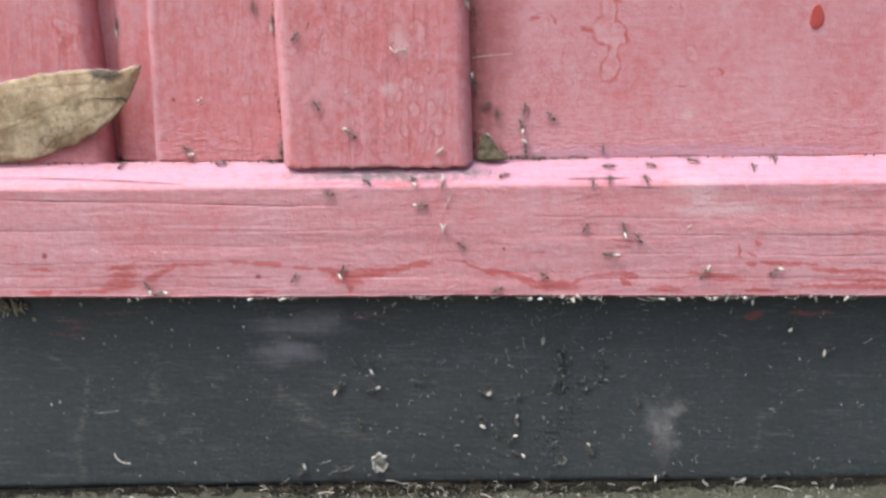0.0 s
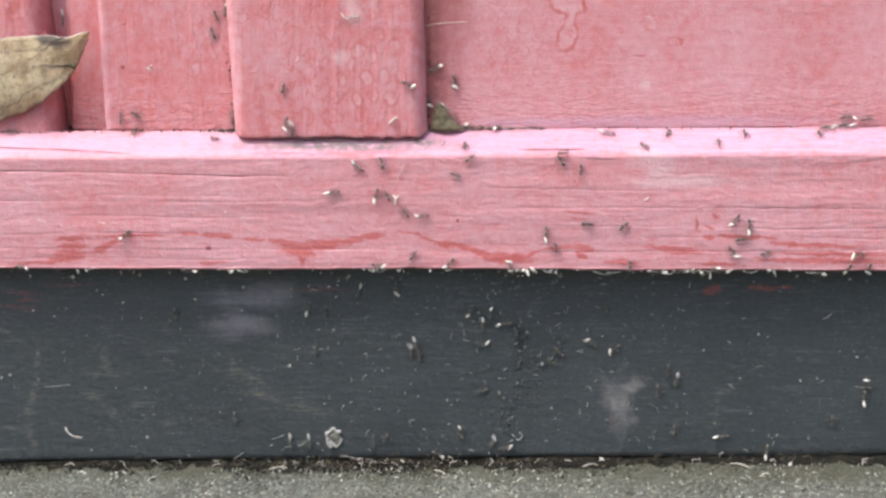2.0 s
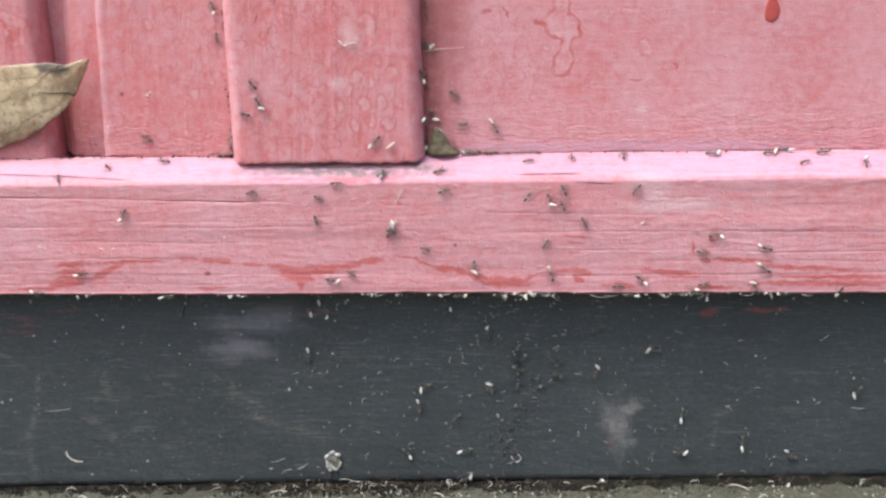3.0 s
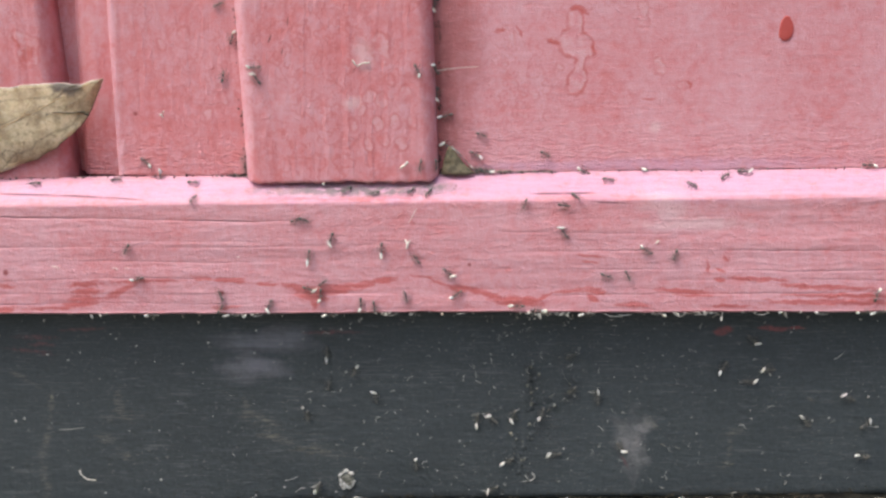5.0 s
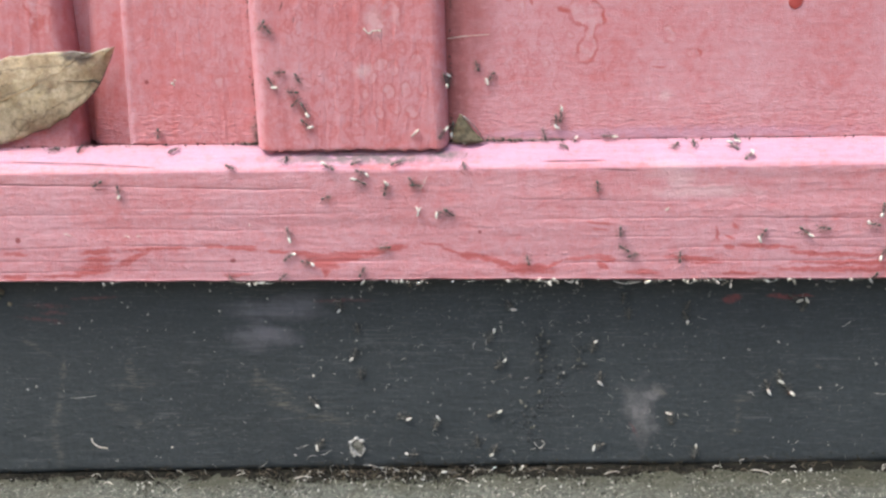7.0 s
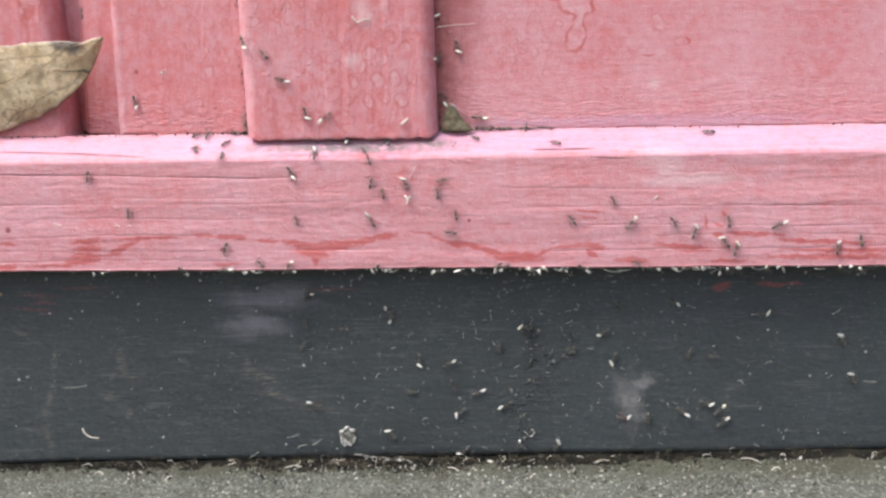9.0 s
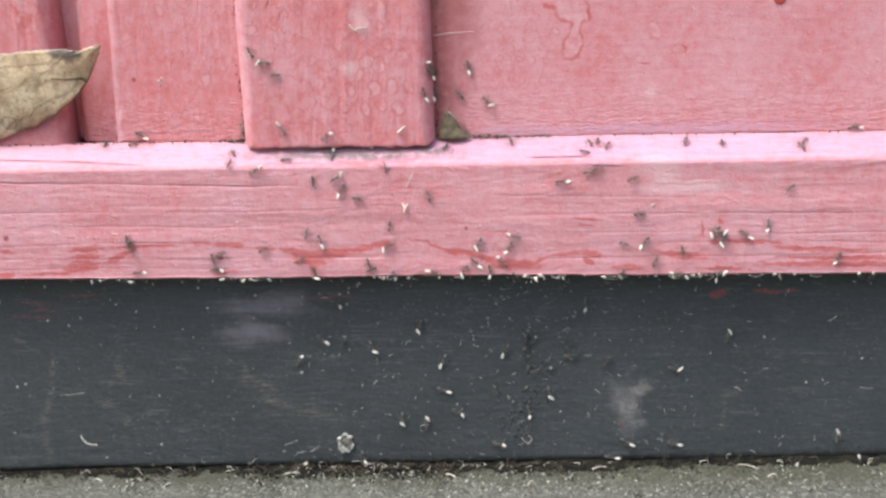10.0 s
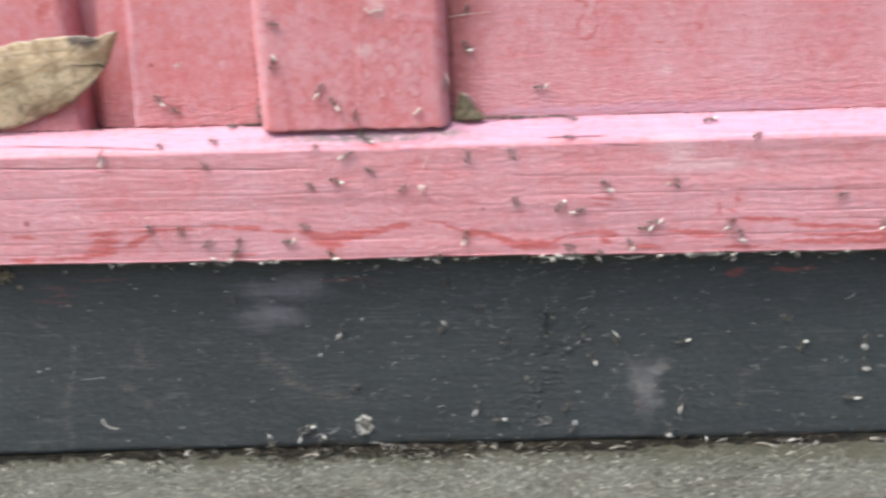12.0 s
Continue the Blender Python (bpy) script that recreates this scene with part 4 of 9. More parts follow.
def make_litter():
    rnd = random.Random(5)
    fibre("dry_fibre", bend([(0.0044, -0.0043, 0.1079), (0.0055, -0.0045, 0.1066), (0.0064, -0.0045, 0.1071), (0.0084, -0.0044, 0.1073)]), 0.00016, fibre_pale, "pale bent plant fibre stuck on the batten")
    fibre("dry_fibre", bend([(-0.0659, -0.0004, 0.0112), (-0.0654, -0.0007, 0.0101), (-0.0640, -0.0007, 0.0090), (-0.0620, -0.0004, 0.0086)]), 0.00017, fibre_pale, "pale curled fibre stuck on the black plinth")
    fibre("spider_thread", bend([(0.0230, -0.0012, 0.1054), (0.0270, -0.0009, 0.1059), (0.0322, -0.0003, 0.1062)]), 0.00006, fibre_pale, "fine pale thread between batten and panel", "thread")
    fibre("dry_fibre", bend([(0.0166, -0.0073, 0.0718), (0.0175, -0.0074, 0.0733), (0.0182, -0.0073, 0.0748)]), 0.00007, fibre_pale, "fine pale fibre stuck on the rail")
    fibre("dry_fibre", bend([(0.0224, -0.0053, 0.0780), (0.0248, -0.0050, 0.0782), (0.0266, -0.0043, 0.0789), (0.0272, -0.0033, 0.0798)]), 0.00009, fibre_brown, "fine brown curled fibre lying on the ledge")
    fibre("dry_fibre", bend([(-0.0583, 0.0046, 0.0956), (-0.0570, 0.0046, 0.0951), (-0.0560, 0.0047, 0.0953)]), 0.00018, fibre_pale, "pale fibre in the groove beside the leaf")
    fibre("dry_fleck", bend([(0.0157, -0.0075, 0.0680), (0.0162, -0.0078, 0.0670), (0.0160, -0.0076, 0.0660)]), 0.00024, fibre_pale, "white forked fleck stuck on the rail", "fleck")
    fibre("dry_fleck", bend([(0.0168, -0.0075, 0.0679), (0.0162, -0.0078, 0.0669)]), 0.00018, fibre_pale, "white forked fleck stuck on the rail", "fleck")
    fibre("dry_fleck", bend([(0.0147, -0.0045, 0.0838), (0.0155, -0.0047, 0.0844), (0.0164, -0.0045, 0.0852)]), 0.00026, fibre_pale, "pale fleck stuck near the foot of the batten", "fleck")
    # a ring-shaped dry flake on the plinth
    flake = tagged(new("dry_flake"), "greyish ring-shaped dry flake stuck on the black plinth", "flake")
    bm = tube(bmesh.new(), [(-0.0002 + 0.0018 * math.cos(a) * (1 + 0.16 * math.sin(3 * a + 1) + 0.1 * math.sin(7 * a)), -0.0003, 0.0092 + 0.0021 * math.sin(a) * (1 + 0.12 * math.sin(5 * a))) for a in (0.6 + 5.6 * k / 24 for k in range(25))],
              [0.00026 + 0.00016 * math.sin(k * 1.7) + 0.00018 * math.sin(k / 24 * 3.1) for k in range(25)], 6)
    part("rim", bm, flake_grey, flake)
    part("crumb", egg(bmesh.new(), (-0.0010, -0.0003, 0.0078), (0.0012, 0.0003, 0.0007), (0, 20, 0)), flake_grey, flake)
    part("crumb", egg(bmesh.new(), (0.0009, -0.0003, 0.0108), (0.0008, 0.0003, 0.0005)), flake_grey, flake)
    bm = egg(bmesh.new(), (-0.0002, -0.0001, 0.0092), (0.0017, 0.0003, 0.0019), (0, 0, 0), 16, 9)
    for v in bm.verts:
        v.co.y += 0.00012 * float(wave(v.co.x * 2500, v.co.z * 2500, 73))
    part("crust", bm, flake_core, flake, "olive crust inside the ring")
    # a tuft of dry fibres caught under the rail
    tuft = tagged(new("fibre_tuft"), "tan tuft of dry plant fibres caught under the rail", "tuft")
    for k in range(26):
        p = Vector((rnd.uniform(-0.0935, -0.0868), rnd.uniform(-0.0022, -0.0004), rnd.uniform(0.0478, 0.0504)))
        d = Vector((rnd.uniform(-0.2, 1.0), rnd.uniform(-0.2, 0.2), rnd.uniform(-1.0, -0.2))).normalized() * rnd.uniform(0.0018, 0.0036)
        q = p + d
        q.z = max(q.z, 0.0450)
        mid = (p + q) / 2 + Vector((rnd.uniform(-1, 1), -0.5, rnd.uniform(-1, 1))) * 0.0003
        part("strand", tube(bmesh.new(), bend([p, mid, q], 3), rnd.uniform(0.00012, 0.00024), 5), tuft_tan, tuft)
    crumb = tagged(new("crumb"), "small reddish tan crumb stuck on the black plinth", "crumb")
    part("grain", egg(bmesh.new(), (-0.0840, -0.0003, 0.0447), (0.0006, 0.0004, 0.0005), (0, 30, 0), 8, 6), tuft_tan, crumb)
    # crusts of dried dirt on the plinth
    for points, count, wide in (([(0.0442, 0.0365), (0.0442, 0.033), (0.0439, 0.0270)], 40, 0.0009), ([(0.0531, 0.0335), (0.0535, 0.0290)], 26, 0.0008), ([(0.0470, 0.0300), (0.0490, 0.0275)], 12, 0.0008),
                                ([(0.0425, 0.0205), (0.0412, 0.0159), (0.0404, 0.0110)], 34, 0.0012), ([(0.0445, 0.0225), (0.0460, 0.0200)], 10, 0.0010)):
        crust = tagged(new("dirt_crust"), "olive grey crust of dried dirt on the black plinth", "crust", "crusts on the plinth")
        for k in range(count):
            u = rnd.random() * (len(points) - 1)
            p, q = points[int(u)], points[min(int(u) + 1, len(points) - 1)]
            f = u - int(u)
            size = rnd.uniform(0.00014, 0.00042)
            bm = egg(bmesh.new(), (p[0] + (q[0] - p[0]) * f + rnd.gauss(0, wide), -0.0001, p[1] + (q[1] - p[1]) * f + rnd.gauss(0, wide)),
                     (size, 0.00022 if k % 3 else 0.00034, size * rnd.uniform(0.7, 1.8)), (0, rnd.uniform(-40, 40), 0), 7, 5)
            part("lump" if k % 5 == 0 else "paint_blister", bm, flake_core if k % 5 == 0 else black_face, crust, "" if k % 5 == 0 else "lifted black paint")
    # pale fibres stuck near the foot of the plinth
    for line, radius in (([(0.0012, 0.0048), (0.0034, 0.0047), (0.0059, 0.0038)], 0.00011), ([(-0.0248, 0.0037), (-0.0236, 0.0043), (-0.0223, 0.0054)], 0.00008),
                         ([(-0.0129, 0.0060), (-0.0118, 0.0069), (-0.0104, 0.0071)], 0.00008), ([(-0.0090, 0.0072), (-0.0078, 0.0077), (-0.0065, 0.0087)], 0.00009),
                         ([(-0.0152, 0.0089), (-0.0138, 0.0092), (-0.0121, 0.0099)], 0.00007), ([(0.0301, 0.0253), (0.0310, 0.0254)], 0.00003),
                         ([(0.0423, 0.0108), (0.0436, 0.0094), (0.0447, 0.010400000000000001), (0.044, 0.011300000000000001)], 0.00014)):
        fibre("dry_fibre", bend([(x, -0.0004, z) for x, z in line]), radius, flake_grey, "greyish dry fibre stuck on the lower plinth")
    # flecks and fibres on the rail
    for line, radius in (([(-66.1, 62.5), (-65.2, 62.3), (-64.3, 61.9)], 0.00008), ([(-51.8, 61.9), (-51.2, 61.9), (-50.6, 61.6)], 0.00009), ([(-49.0, 61.7), (-48.5, 61.9), (-48.0, 61.7)], 0.00008),
                         ([(71.1, 66.7), (71.5, 67.0), (71.9, 67.4)], 0.00016), ([(-22.6, 64.1), (-22.4, 64.3)], 0.00016)):
        fibre("dry_fleck", bend([(x * MM, -0.0072, z * MM) for x, z in line]), radius, fibre_pale, "small pale fleck stuck on the rail", "fleck")
    # thin fibres on the plinth
    for line, radius, material in (([(-70.5, 21.3), (-67.5, 21.4), (-64.2, 21.9)], 0.00007, flake_grey), ([(74.0, 18.6), (75.2, 18.0)], 0.00012, flake_core), ([(77.4, 17.9), (78.6, 17.3)], 0.00010, flake_core), ([(120.7, 23.2), (122.4, 22.9), (123.7, 23.0)], 0.00007, flake_grey),
                                   ([(113.0, 38.9), (114.0, 39.4), (114.9, 40.2)], 0.00010, flake_grey), ([(80.0, 41.2), (82.0, 40.6)], 0.00005, flake_grey),
                                   ([(89.0, 14.1), (90.0, 13.6), (91.0, 13.9)], 0.00014, flake_core), ([(30.1, 25.5), (33.5, 26.0), (37.1, 26.9)], 0.00004, flake_core)):
        fibre("dry_fibre", bend([(x * MM, -0.0003, z * MM) for x, z in line]), radius, material, "thin dry fibre stuck on the black plinth")
    # single crumbs on the plinth
    for x, z, r in ((-81.2, 23.3, 0.30), (-71.8, 29.3, 0.42), (-55.0, 43.8, 0.22), (-50.1, 42.0, 0.26), (-45.9, 38.2, 0.16), (-45.7, 21.1, 0.20), (-82.9, 11.5, 0.18), (-32.6, 42.8, 0.26), (-39.0, 37.6, 0.18), (-72.2, 39.9, 0.24),
                    (-64.1, 40.4, 0.18), (-67.1, 38.6, 0.22), (-0.6, 46.0, 0.26), (1.5, 46.3, 0.22), (1.1, 43.5, 0.24), (86.4, 31.4, 0.22), (98.7, 35.2, 0.30), (100.8, 34.6, 0.20), (108.6, 24.3, 0.26), (112.3, 24.9, 0.22),
                    (111.0, 10.5, 0.24), (98.2, 12.3, 0.20), (82.3, 20.9, 0.16), (48.3, 37.7, 0.18), (63.1, 34.5, 0.18), (11.7, 25.8, 0.20), (18.9, 33.1, 0.20), (10.8, 16.4, 0.22), (51.5, 17.2, 0.24), (0.3, 35.6, 0.30), (122, 5.9, 0.26)):
        crumb = tagged(new("crumb"), "tiny pale crumb stuck on the black plinth", "crumb", "crumbs on the plinth")
        part("grain", egg(bmesh.new(), (x * MM, -r * MM * 0.4, z * MM), (r * MM * 1.2, r * MM * 0.7, r * MM * 0.8), (0, x * 37 % 180, 0), 7, 5), flake_grey if r < 0.4 else flake_core, crumb)
    for x, z, r in ((-0.0104, 0.0269, 0.00034), (0.0492, 0.0278, 0.00038), (-0.0459, 0.0088, 0.00032), (-0.0209, 0.0458, 0.00028), (-0.0215, 0.0402, 0.00022), (0.0040, 0.0180, 0.00022),
                    (0.1210, 0.0300, 0.0003), (0.0540, 0.0300, 0.00025), (-0.0790, 0.0240, 0.0003), (0.0345, 0.0400, 0.00024)):
        crumb = tagged(new("crumb"), "tiny pale crumb stuck on the black plinth", "crumb", "crumbs on the plinth")
        part("grain", egg(bmesh.new(), (x, -r * 0.4, z), (r, r * 0.7, r * 1.1), (0, 30, 0), 7, 5), flake_grey, crumb)
    for x, y, z, r in ((-0.0411, -0.0002, 0.0966, 0.00042), (-0.0405, -0.0002, 0.0973, 0.00026), (-0.0407, -0.0002, 0.0962, 0.0002)):
        crumb = tagged(new("crumb"), "pale flake of dried dirt on the red paint", "crumb")
        part("grain", egg(bmesh.new(), (x, y, z), (r * 0.8, r * 0.4, r * 0.9), (0, 20, 0), 7, 5), fibre_pale, crumb)


def make_dust():
    """What nobody could count: grit on the ground, crumbs along the joints, specks on the plinth."""
    rnd = random.Random(11)

    def grains(name, count, place, size, material, label, flat=0.6):
        ball = bmesh.new()
        bmesh.ops.create_icosphere(ball, subdivisions=1, radius=1)
        spots = np.array([v.co for v in ball.verts])
        ball.verts.index_update()
        tris = np.array([[v.index for v in f.verts] for f in ball.faces])
        ball.free()
        points, faces = [], []
        for k in range(count):
            r = size * rnd.uniform(0.5, 1.5)
            turn = np.array(Euler([rnd.uniform(0, 6.3) for _ in range(3)]).to_matrix())
            lumps = 1 + 0.25 * np.array([[rnd.uniform(-1, 1)] for _ in spots])
            points.append((spots * lumps * (r * rnd.uniform(0.8, 2.4), r, r * flat)) @ turn.T + np.array(place()))
            faces.append(tris + k * len(spots))
        mesh = bpy.data.meshes.new(name)
        mesh.from_pydata(np.concatenate(points).tolist(), [], np.concatenate(faces).tolist())
        tagged(part(name, mesh, material), label, "grit", kind="stuff")

    def on_ground():
        x, y = rnd.uniform(-0.11, 0.15), -abs(rnd.gauss(0, 0.018)) - 0.0004
        return (x, y, float(ground_z(x)))

    grains("grit", 7000, on_ground, 0.00020, grit_face, "loose pale grit on the concrete")

    grains("pale_grit", 260, on_ground, 0.00027, grain_pale, "scattered pale grains on the concrete")

    def at_foot():
        c = rnd.choice((0.0, -0.005, 0.012, 0.03, 0.05, 0.085, -0.05, -0.08))
        x = rnd.gauss(c, 0.016)
        y = -abs(rnd.gauss(0, 0.0032))
        return (x, y, float(ground_z(x)) + abs(rnd.gauss(0, 0.0005)) * math.exp(y / 0.002))

    grains("foot_crumbs", 1300, at_foot, 0.00024, crumb_mix, "brown crumbs along the foot of the plinth")

    grains("foot_crumbs", 2400, at_foot, 0.00024, shaded_silt, "crumbs along the foot of the plinth, near black with its shade painted in")

    def on_plinth():
        x = rnd.choice((rnd.uniform(-0.1, 0.14), rnd.gauss(0.035, 0.022)))
        z = rnd.uniform(float(ground_z(x)) + 0.002, 0.050)
        return (x, -0.0001, z)

    grains("plinth_specks", 210, on_plinth, 0.00012, flake_grey, "fine pale specks stuck on the black plinth")

    def under_lip():
        x = rnd.uniform(-0.1, 0.14)
        return (x, rnd.uniform(-0.0012, -0.0001), 0.0500 - abs(rnd.gauss(0, 0.0012)))

    grains("lip_crumbs", 55, under_lip, 0.00022, flake_grey, "pale crumbs caught under the lip of the rail")

    def on_lip():
        x = rnd.choice((rnd.uniform(-0.09, 0.13), rnd.gauss(0.092, 0.010), rnd.gauss(0.045, 0.005), rnd.gauss(-0.022, 0.003), rnd.gauss(0.072, 0.004), rnd.gauss(0.010, 0.003)))
        return (x, rnd.uniform(-0.0068, -0.0060), SILL_Z + rnd.uniform(-0.0004, 0.0003))

    grains("lip_flecks", 52, on_lip, 0.00022, brood_white, "white flecks clinging to the lower edge of the rail", 0.7)

    def lip_heap():
        c, w = rnd.choice(((0.0431, 0.0007), (0.0462, 0.0008), (0.0506, 0.0006), (0.0757, 0.0007), (0.0815, 0.0014), (0.0861, 0.0006), (-0.0570, 0.0008), (-0.0215, 0.0007), (0.0170, 0.0006), (0.1020, 0.0009)))
        return (rnd.gauss(c, w), rnd.uniform(-0.0070, -0.0058), SILL_Z + rnd.gauss(-0.0003, 0.0004))

    grains("lip_heaps", 62, lip_heap, 0.00026, fibre_pale, "small pale heaps of frass hanging at the lower edge of the rail", 0.7)
    bm = bmesh.new()
    for x, n in ((0.0601, 0.0040), (0.0632, 0.0032), (0.0757, 0.0026), (0.0800, 0.0030), (0.0825, 0.0026), (0.0445, 0.0018), (0.0490, 0.0024), (0.0935, 0.0030), (0.1065, 0.0026), (-0.0200, 0.0022), (-0.0555, 0.0024), (0.0115, 0.0022), (0.0270, 0.0018)):
        p = Vector((x, -0.0066, SILL_Z - rnd.uniform(0.0001, 0.0006)))
        q = p + Vector((n, rnd.uniform(0, 0.0008), rnd.uniform(-0.0008, 0.0006)))
        tube(bm, bend([p, (p + q) / 2 + Vector((0, -0.0002, rnd.uniform(-0.0007, 0.0001))), q], 4), rnd.uniform(0.00009, 0.00016), 5)
    tagged(part("lip_strands", bm, flake_grey), "greyish strands caught along the lower edge of the rail", "strands", kind="stuff")

    def beside_scrap():
        u = rnd.random() ** 1.7
        return (0.0315 + 0.018 * u, rnd.uniform(-0.0007, 0.0002), 0.0824 + (1 - u) * abs(rnd.gauss(0, 0.00035)))

    grains("joint_dirt", 150, beside_scrap, 0.00015, flake_core, "dark dirt packed in the joint beside the leaf scrap")

    def on_foot():
        x = rnd.choice((rnd.uniform(-0.10, 0.14), rnd.gauss(0.0, 0.02), rnd.gauss(0.09, 0.03)))
        return (x, -0.0001, float(ground_z(x)) + 0.0012 + abs(rnd.gauss(0, 0.0011)))

    grains("foot_stains", 620, on_foot, 0.00015, crumb_mix, "olive dirt stuck along the lower edge of the plinth", 0.4)

    def in_joint():
        x = rnd.choice((rnd.gauss(-0.0222, 0.0015), rnd.gauss(-0.024, 0.002), rnd.uniform(-0.09, -0.02), rnd.gauss(0.025, 0.002), rnd.uniform(0.02, 0.13)))
        return (x, rnd.uniform(-0.0010, 0.0003), 0.0822 + abs(rnd.gauss(0, 0.0002)))

    grains("joint_crumbs", 190, in_joint, 0.00018, core_grey, "dark crumbs in the joint above the rail")

    grains("joint_flecks", 60, in_joint, 0.00014, flake_grey, "pale flecks in the joint above the rail")

    def beside_batten():
        z = rnd.choice((rnd.uniform(0.083, 0.128), rnd.gauss(0.086, 0.002), rnd.gauss(0.097, 0.002), rnd.gauss(0.115, 0.003)))
        left = rnd.random() < 0.45
        x = BATTEN_L - 0.0004 - 0.04 * (z - BATTEN_Z) if left else BATTEN_R + 0.0004
        return (x + rnd.gauss(0, 0.0003), rnd.uniform(-0.0006, 0.0001), z)

    grains("seam_crumbs", 110, beside_batten, 0.00017, core_grey, "dark crumbs in the seams beside the batten")

    # silt washed into the joint at the foot, blackened to paint the gap's shade
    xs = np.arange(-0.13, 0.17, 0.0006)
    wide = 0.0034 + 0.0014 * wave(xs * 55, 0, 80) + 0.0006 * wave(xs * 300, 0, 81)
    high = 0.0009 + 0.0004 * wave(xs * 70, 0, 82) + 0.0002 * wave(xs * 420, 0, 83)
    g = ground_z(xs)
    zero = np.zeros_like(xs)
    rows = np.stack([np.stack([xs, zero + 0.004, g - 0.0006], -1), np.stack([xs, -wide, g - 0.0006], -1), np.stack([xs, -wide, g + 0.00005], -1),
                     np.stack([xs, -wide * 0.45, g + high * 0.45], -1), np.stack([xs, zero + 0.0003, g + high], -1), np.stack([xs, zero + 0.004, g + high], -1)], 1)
    tagged(part("silt", loft("silt", rows), shaded_silt), "silt along the foot of the plinth, near black with its shade painted in", "silt", kind="stuff")
    # strands at the foot
    bm, pale = bmesh.new(), bmesh.new()
    for k in range(230):
        x = rnd.gauss(rnd.choice((0.0, -0.012, 0.005, 0.02, 0.05, -0.05, 0.1)), 0.012)
        p = Vector((x, -abs(rnd.gauss(0.001, 0.002)), float(ground_z(x)) + 0.0004))
        a, n = rnd.uniform(0, 6.3), rnd.uniform(0.0012, 0.0030)
        d = Vector((math.cos(a), -0.3 * abs(math.sin(a)), 0.8 * abs(math.sin(a))))
        b = Vector((rnd.uniform(-1, 1), rnd.uniform(-0.3, 0.3), rnd.uniform(0, 1))) * n * 0.35
        tube(bm if k % 6 else pale, bend([p, p + d * n * 0.5 + b, p + d * n], 3), rnd.uniform(0.00005, 0.00012), 4)
    tagged(part("foot_strands", bm, fibre_brown), "brown plant strands along the foot of the plinth", "strands", kind="stuff")
    tagged(part("foot_strands", pale, fibre_pale), "pale plant strands along the foot of the plinth", "strands", kind="stuff")
    bm = bmesh.new()
    for k in range(115):
        x = rnd.gauss(rnd.choice((0.03, 0.045, 0.0, 0.085)), 0.022)
        p = Vector((x, -0.0002, rnd.uniform(float(ground_z(x)) + 0.002, 0.049)))
        a, n = rnd.uniform(0, 6.3), rnd.uniform(0.0006, 0.0016)
        d = Vector((math.cos(a), 0, math.sin(a)))
        b = Vector((rnd.uniform(-1, 1), -0.3, rnd.uniform(-1, 1))) * n * 0.3
        tube(bm, bend([p, p + d * n * 0.5 + b, p + d * n], 3), rnd.uniform(0.00004, 0.00009), 4)
    tagged(part("plinth_strands", bm, flake_grey), "short greyish strands stuck on the black plinth", "strands", kind="stuff")
    # a few larger pale fibres lying on the concrete
    for x, y, a, n in ((-0.0415, -0.0102, 70, 0.0030), (-0.0130, -0.0040, 15, 0.0042), (0.0255, -0.0070, 140, 0.0036), (0.0605, -0.0035, 20, 0.0040),
                       (0.0945, -0.0040, 150, 0.0044), (-0.0600, -0.006, 160, 0.0026), (0.0440, -0.0120, 60, 0.0030), (0.0985, -0.0100, 40, 0.0030)):
        z = float(ground_z(x)) + 0.0004
        d = Vector((math.cos(radians(a)), math.sin(radians(a)), 0)) * n / 2
        c = Vector((x, y, z))
        fibre("dry_fibre", bend([c - d, c + Vector((0, 0.0003, 0.0003)), c + d], 5), [0.00009, 0.00012] + [0.00014] * 7 + [0.0001, 0.00007], fibre_pale, "pale dry fibre lying on the concrete")


# ---- ants ----
S_LIP, S_FRONT, S_NOSE, S_BACK = 0.0506, 0.0574, 0.0829, 0.0918


def on(x, s):
    """The place on the wall at x and at the way s up its surface (below 0: out on the ground), and the normal there."""
    g = float(ground_z(x))
    if s < 0:
        return Vector((x, s, g)), Vector((0, -0.55, 0.83)).normalized()
    if s < g + 0.0012:
        return Vector((x, 0.006 * (1 - s / (g + 0.0012)), g)), Vector((0, -0.72, 0.69)).normalized()
    if s < S_LIP:
        return Vector((x, 0, s)), Vector((0, -1, 0))
    if s < S_FRONT:
        return Vector((x, S_LIP - s, SILL_Z - 0.0003 + 0.0014 * math.sin(math.pi * (s - S_LIP) / (S_FRONT - S_LIP)))), Vector((0, -0.72, -0.69)).normalized()
    if s < S_NOSE:
        return Vector((x, FRONT, SILL_Z + s - S_FRONT)), Vector((0, -1, 0))
    if s < S_BACK:
        u = (s - S_NOSE) / (S_BACK - S_NOSE)
        return Vector((x, FRONT * (1 - u), TOP_Z + (LEDGE_Z - TOP_Z) * u)), Vector((0, -0.62, 0.78)).normalized()
    z = LEDGE_Z + s - S_BACK
    rise = max(z - BATTEN_Z, 0)
    left, right = BATTEN_L - 0.036 * rise, BATTEN_R - 0.020 * rise
    if z > BATTEN_Z + 0.0008 and left < x < right:
        # over the batten and its rounded arrises
        ql, qr = (left + 0.0030 - x) / 0.0030, (x - right + 0.0032) / 0.0032
        q = min(max(ql, qr, 0), 0.97)
        lean = min(math.asin(q), 0.9) * (1 if qr > ql else -1)
        return Vector((x, BATTEN_Y + 0.0034 * (1 - math.sqrt(1 - q * q)), z)), Vector((math.sin(lean), -math.cos(lean), 0))
    groove = 0.0056 * max(0, min(1, (x + 0.068) / 0.005, (-0.0526 - x) / 0.0014))
    return Vector((x, groove, z)), Vector((0, -1, 0))


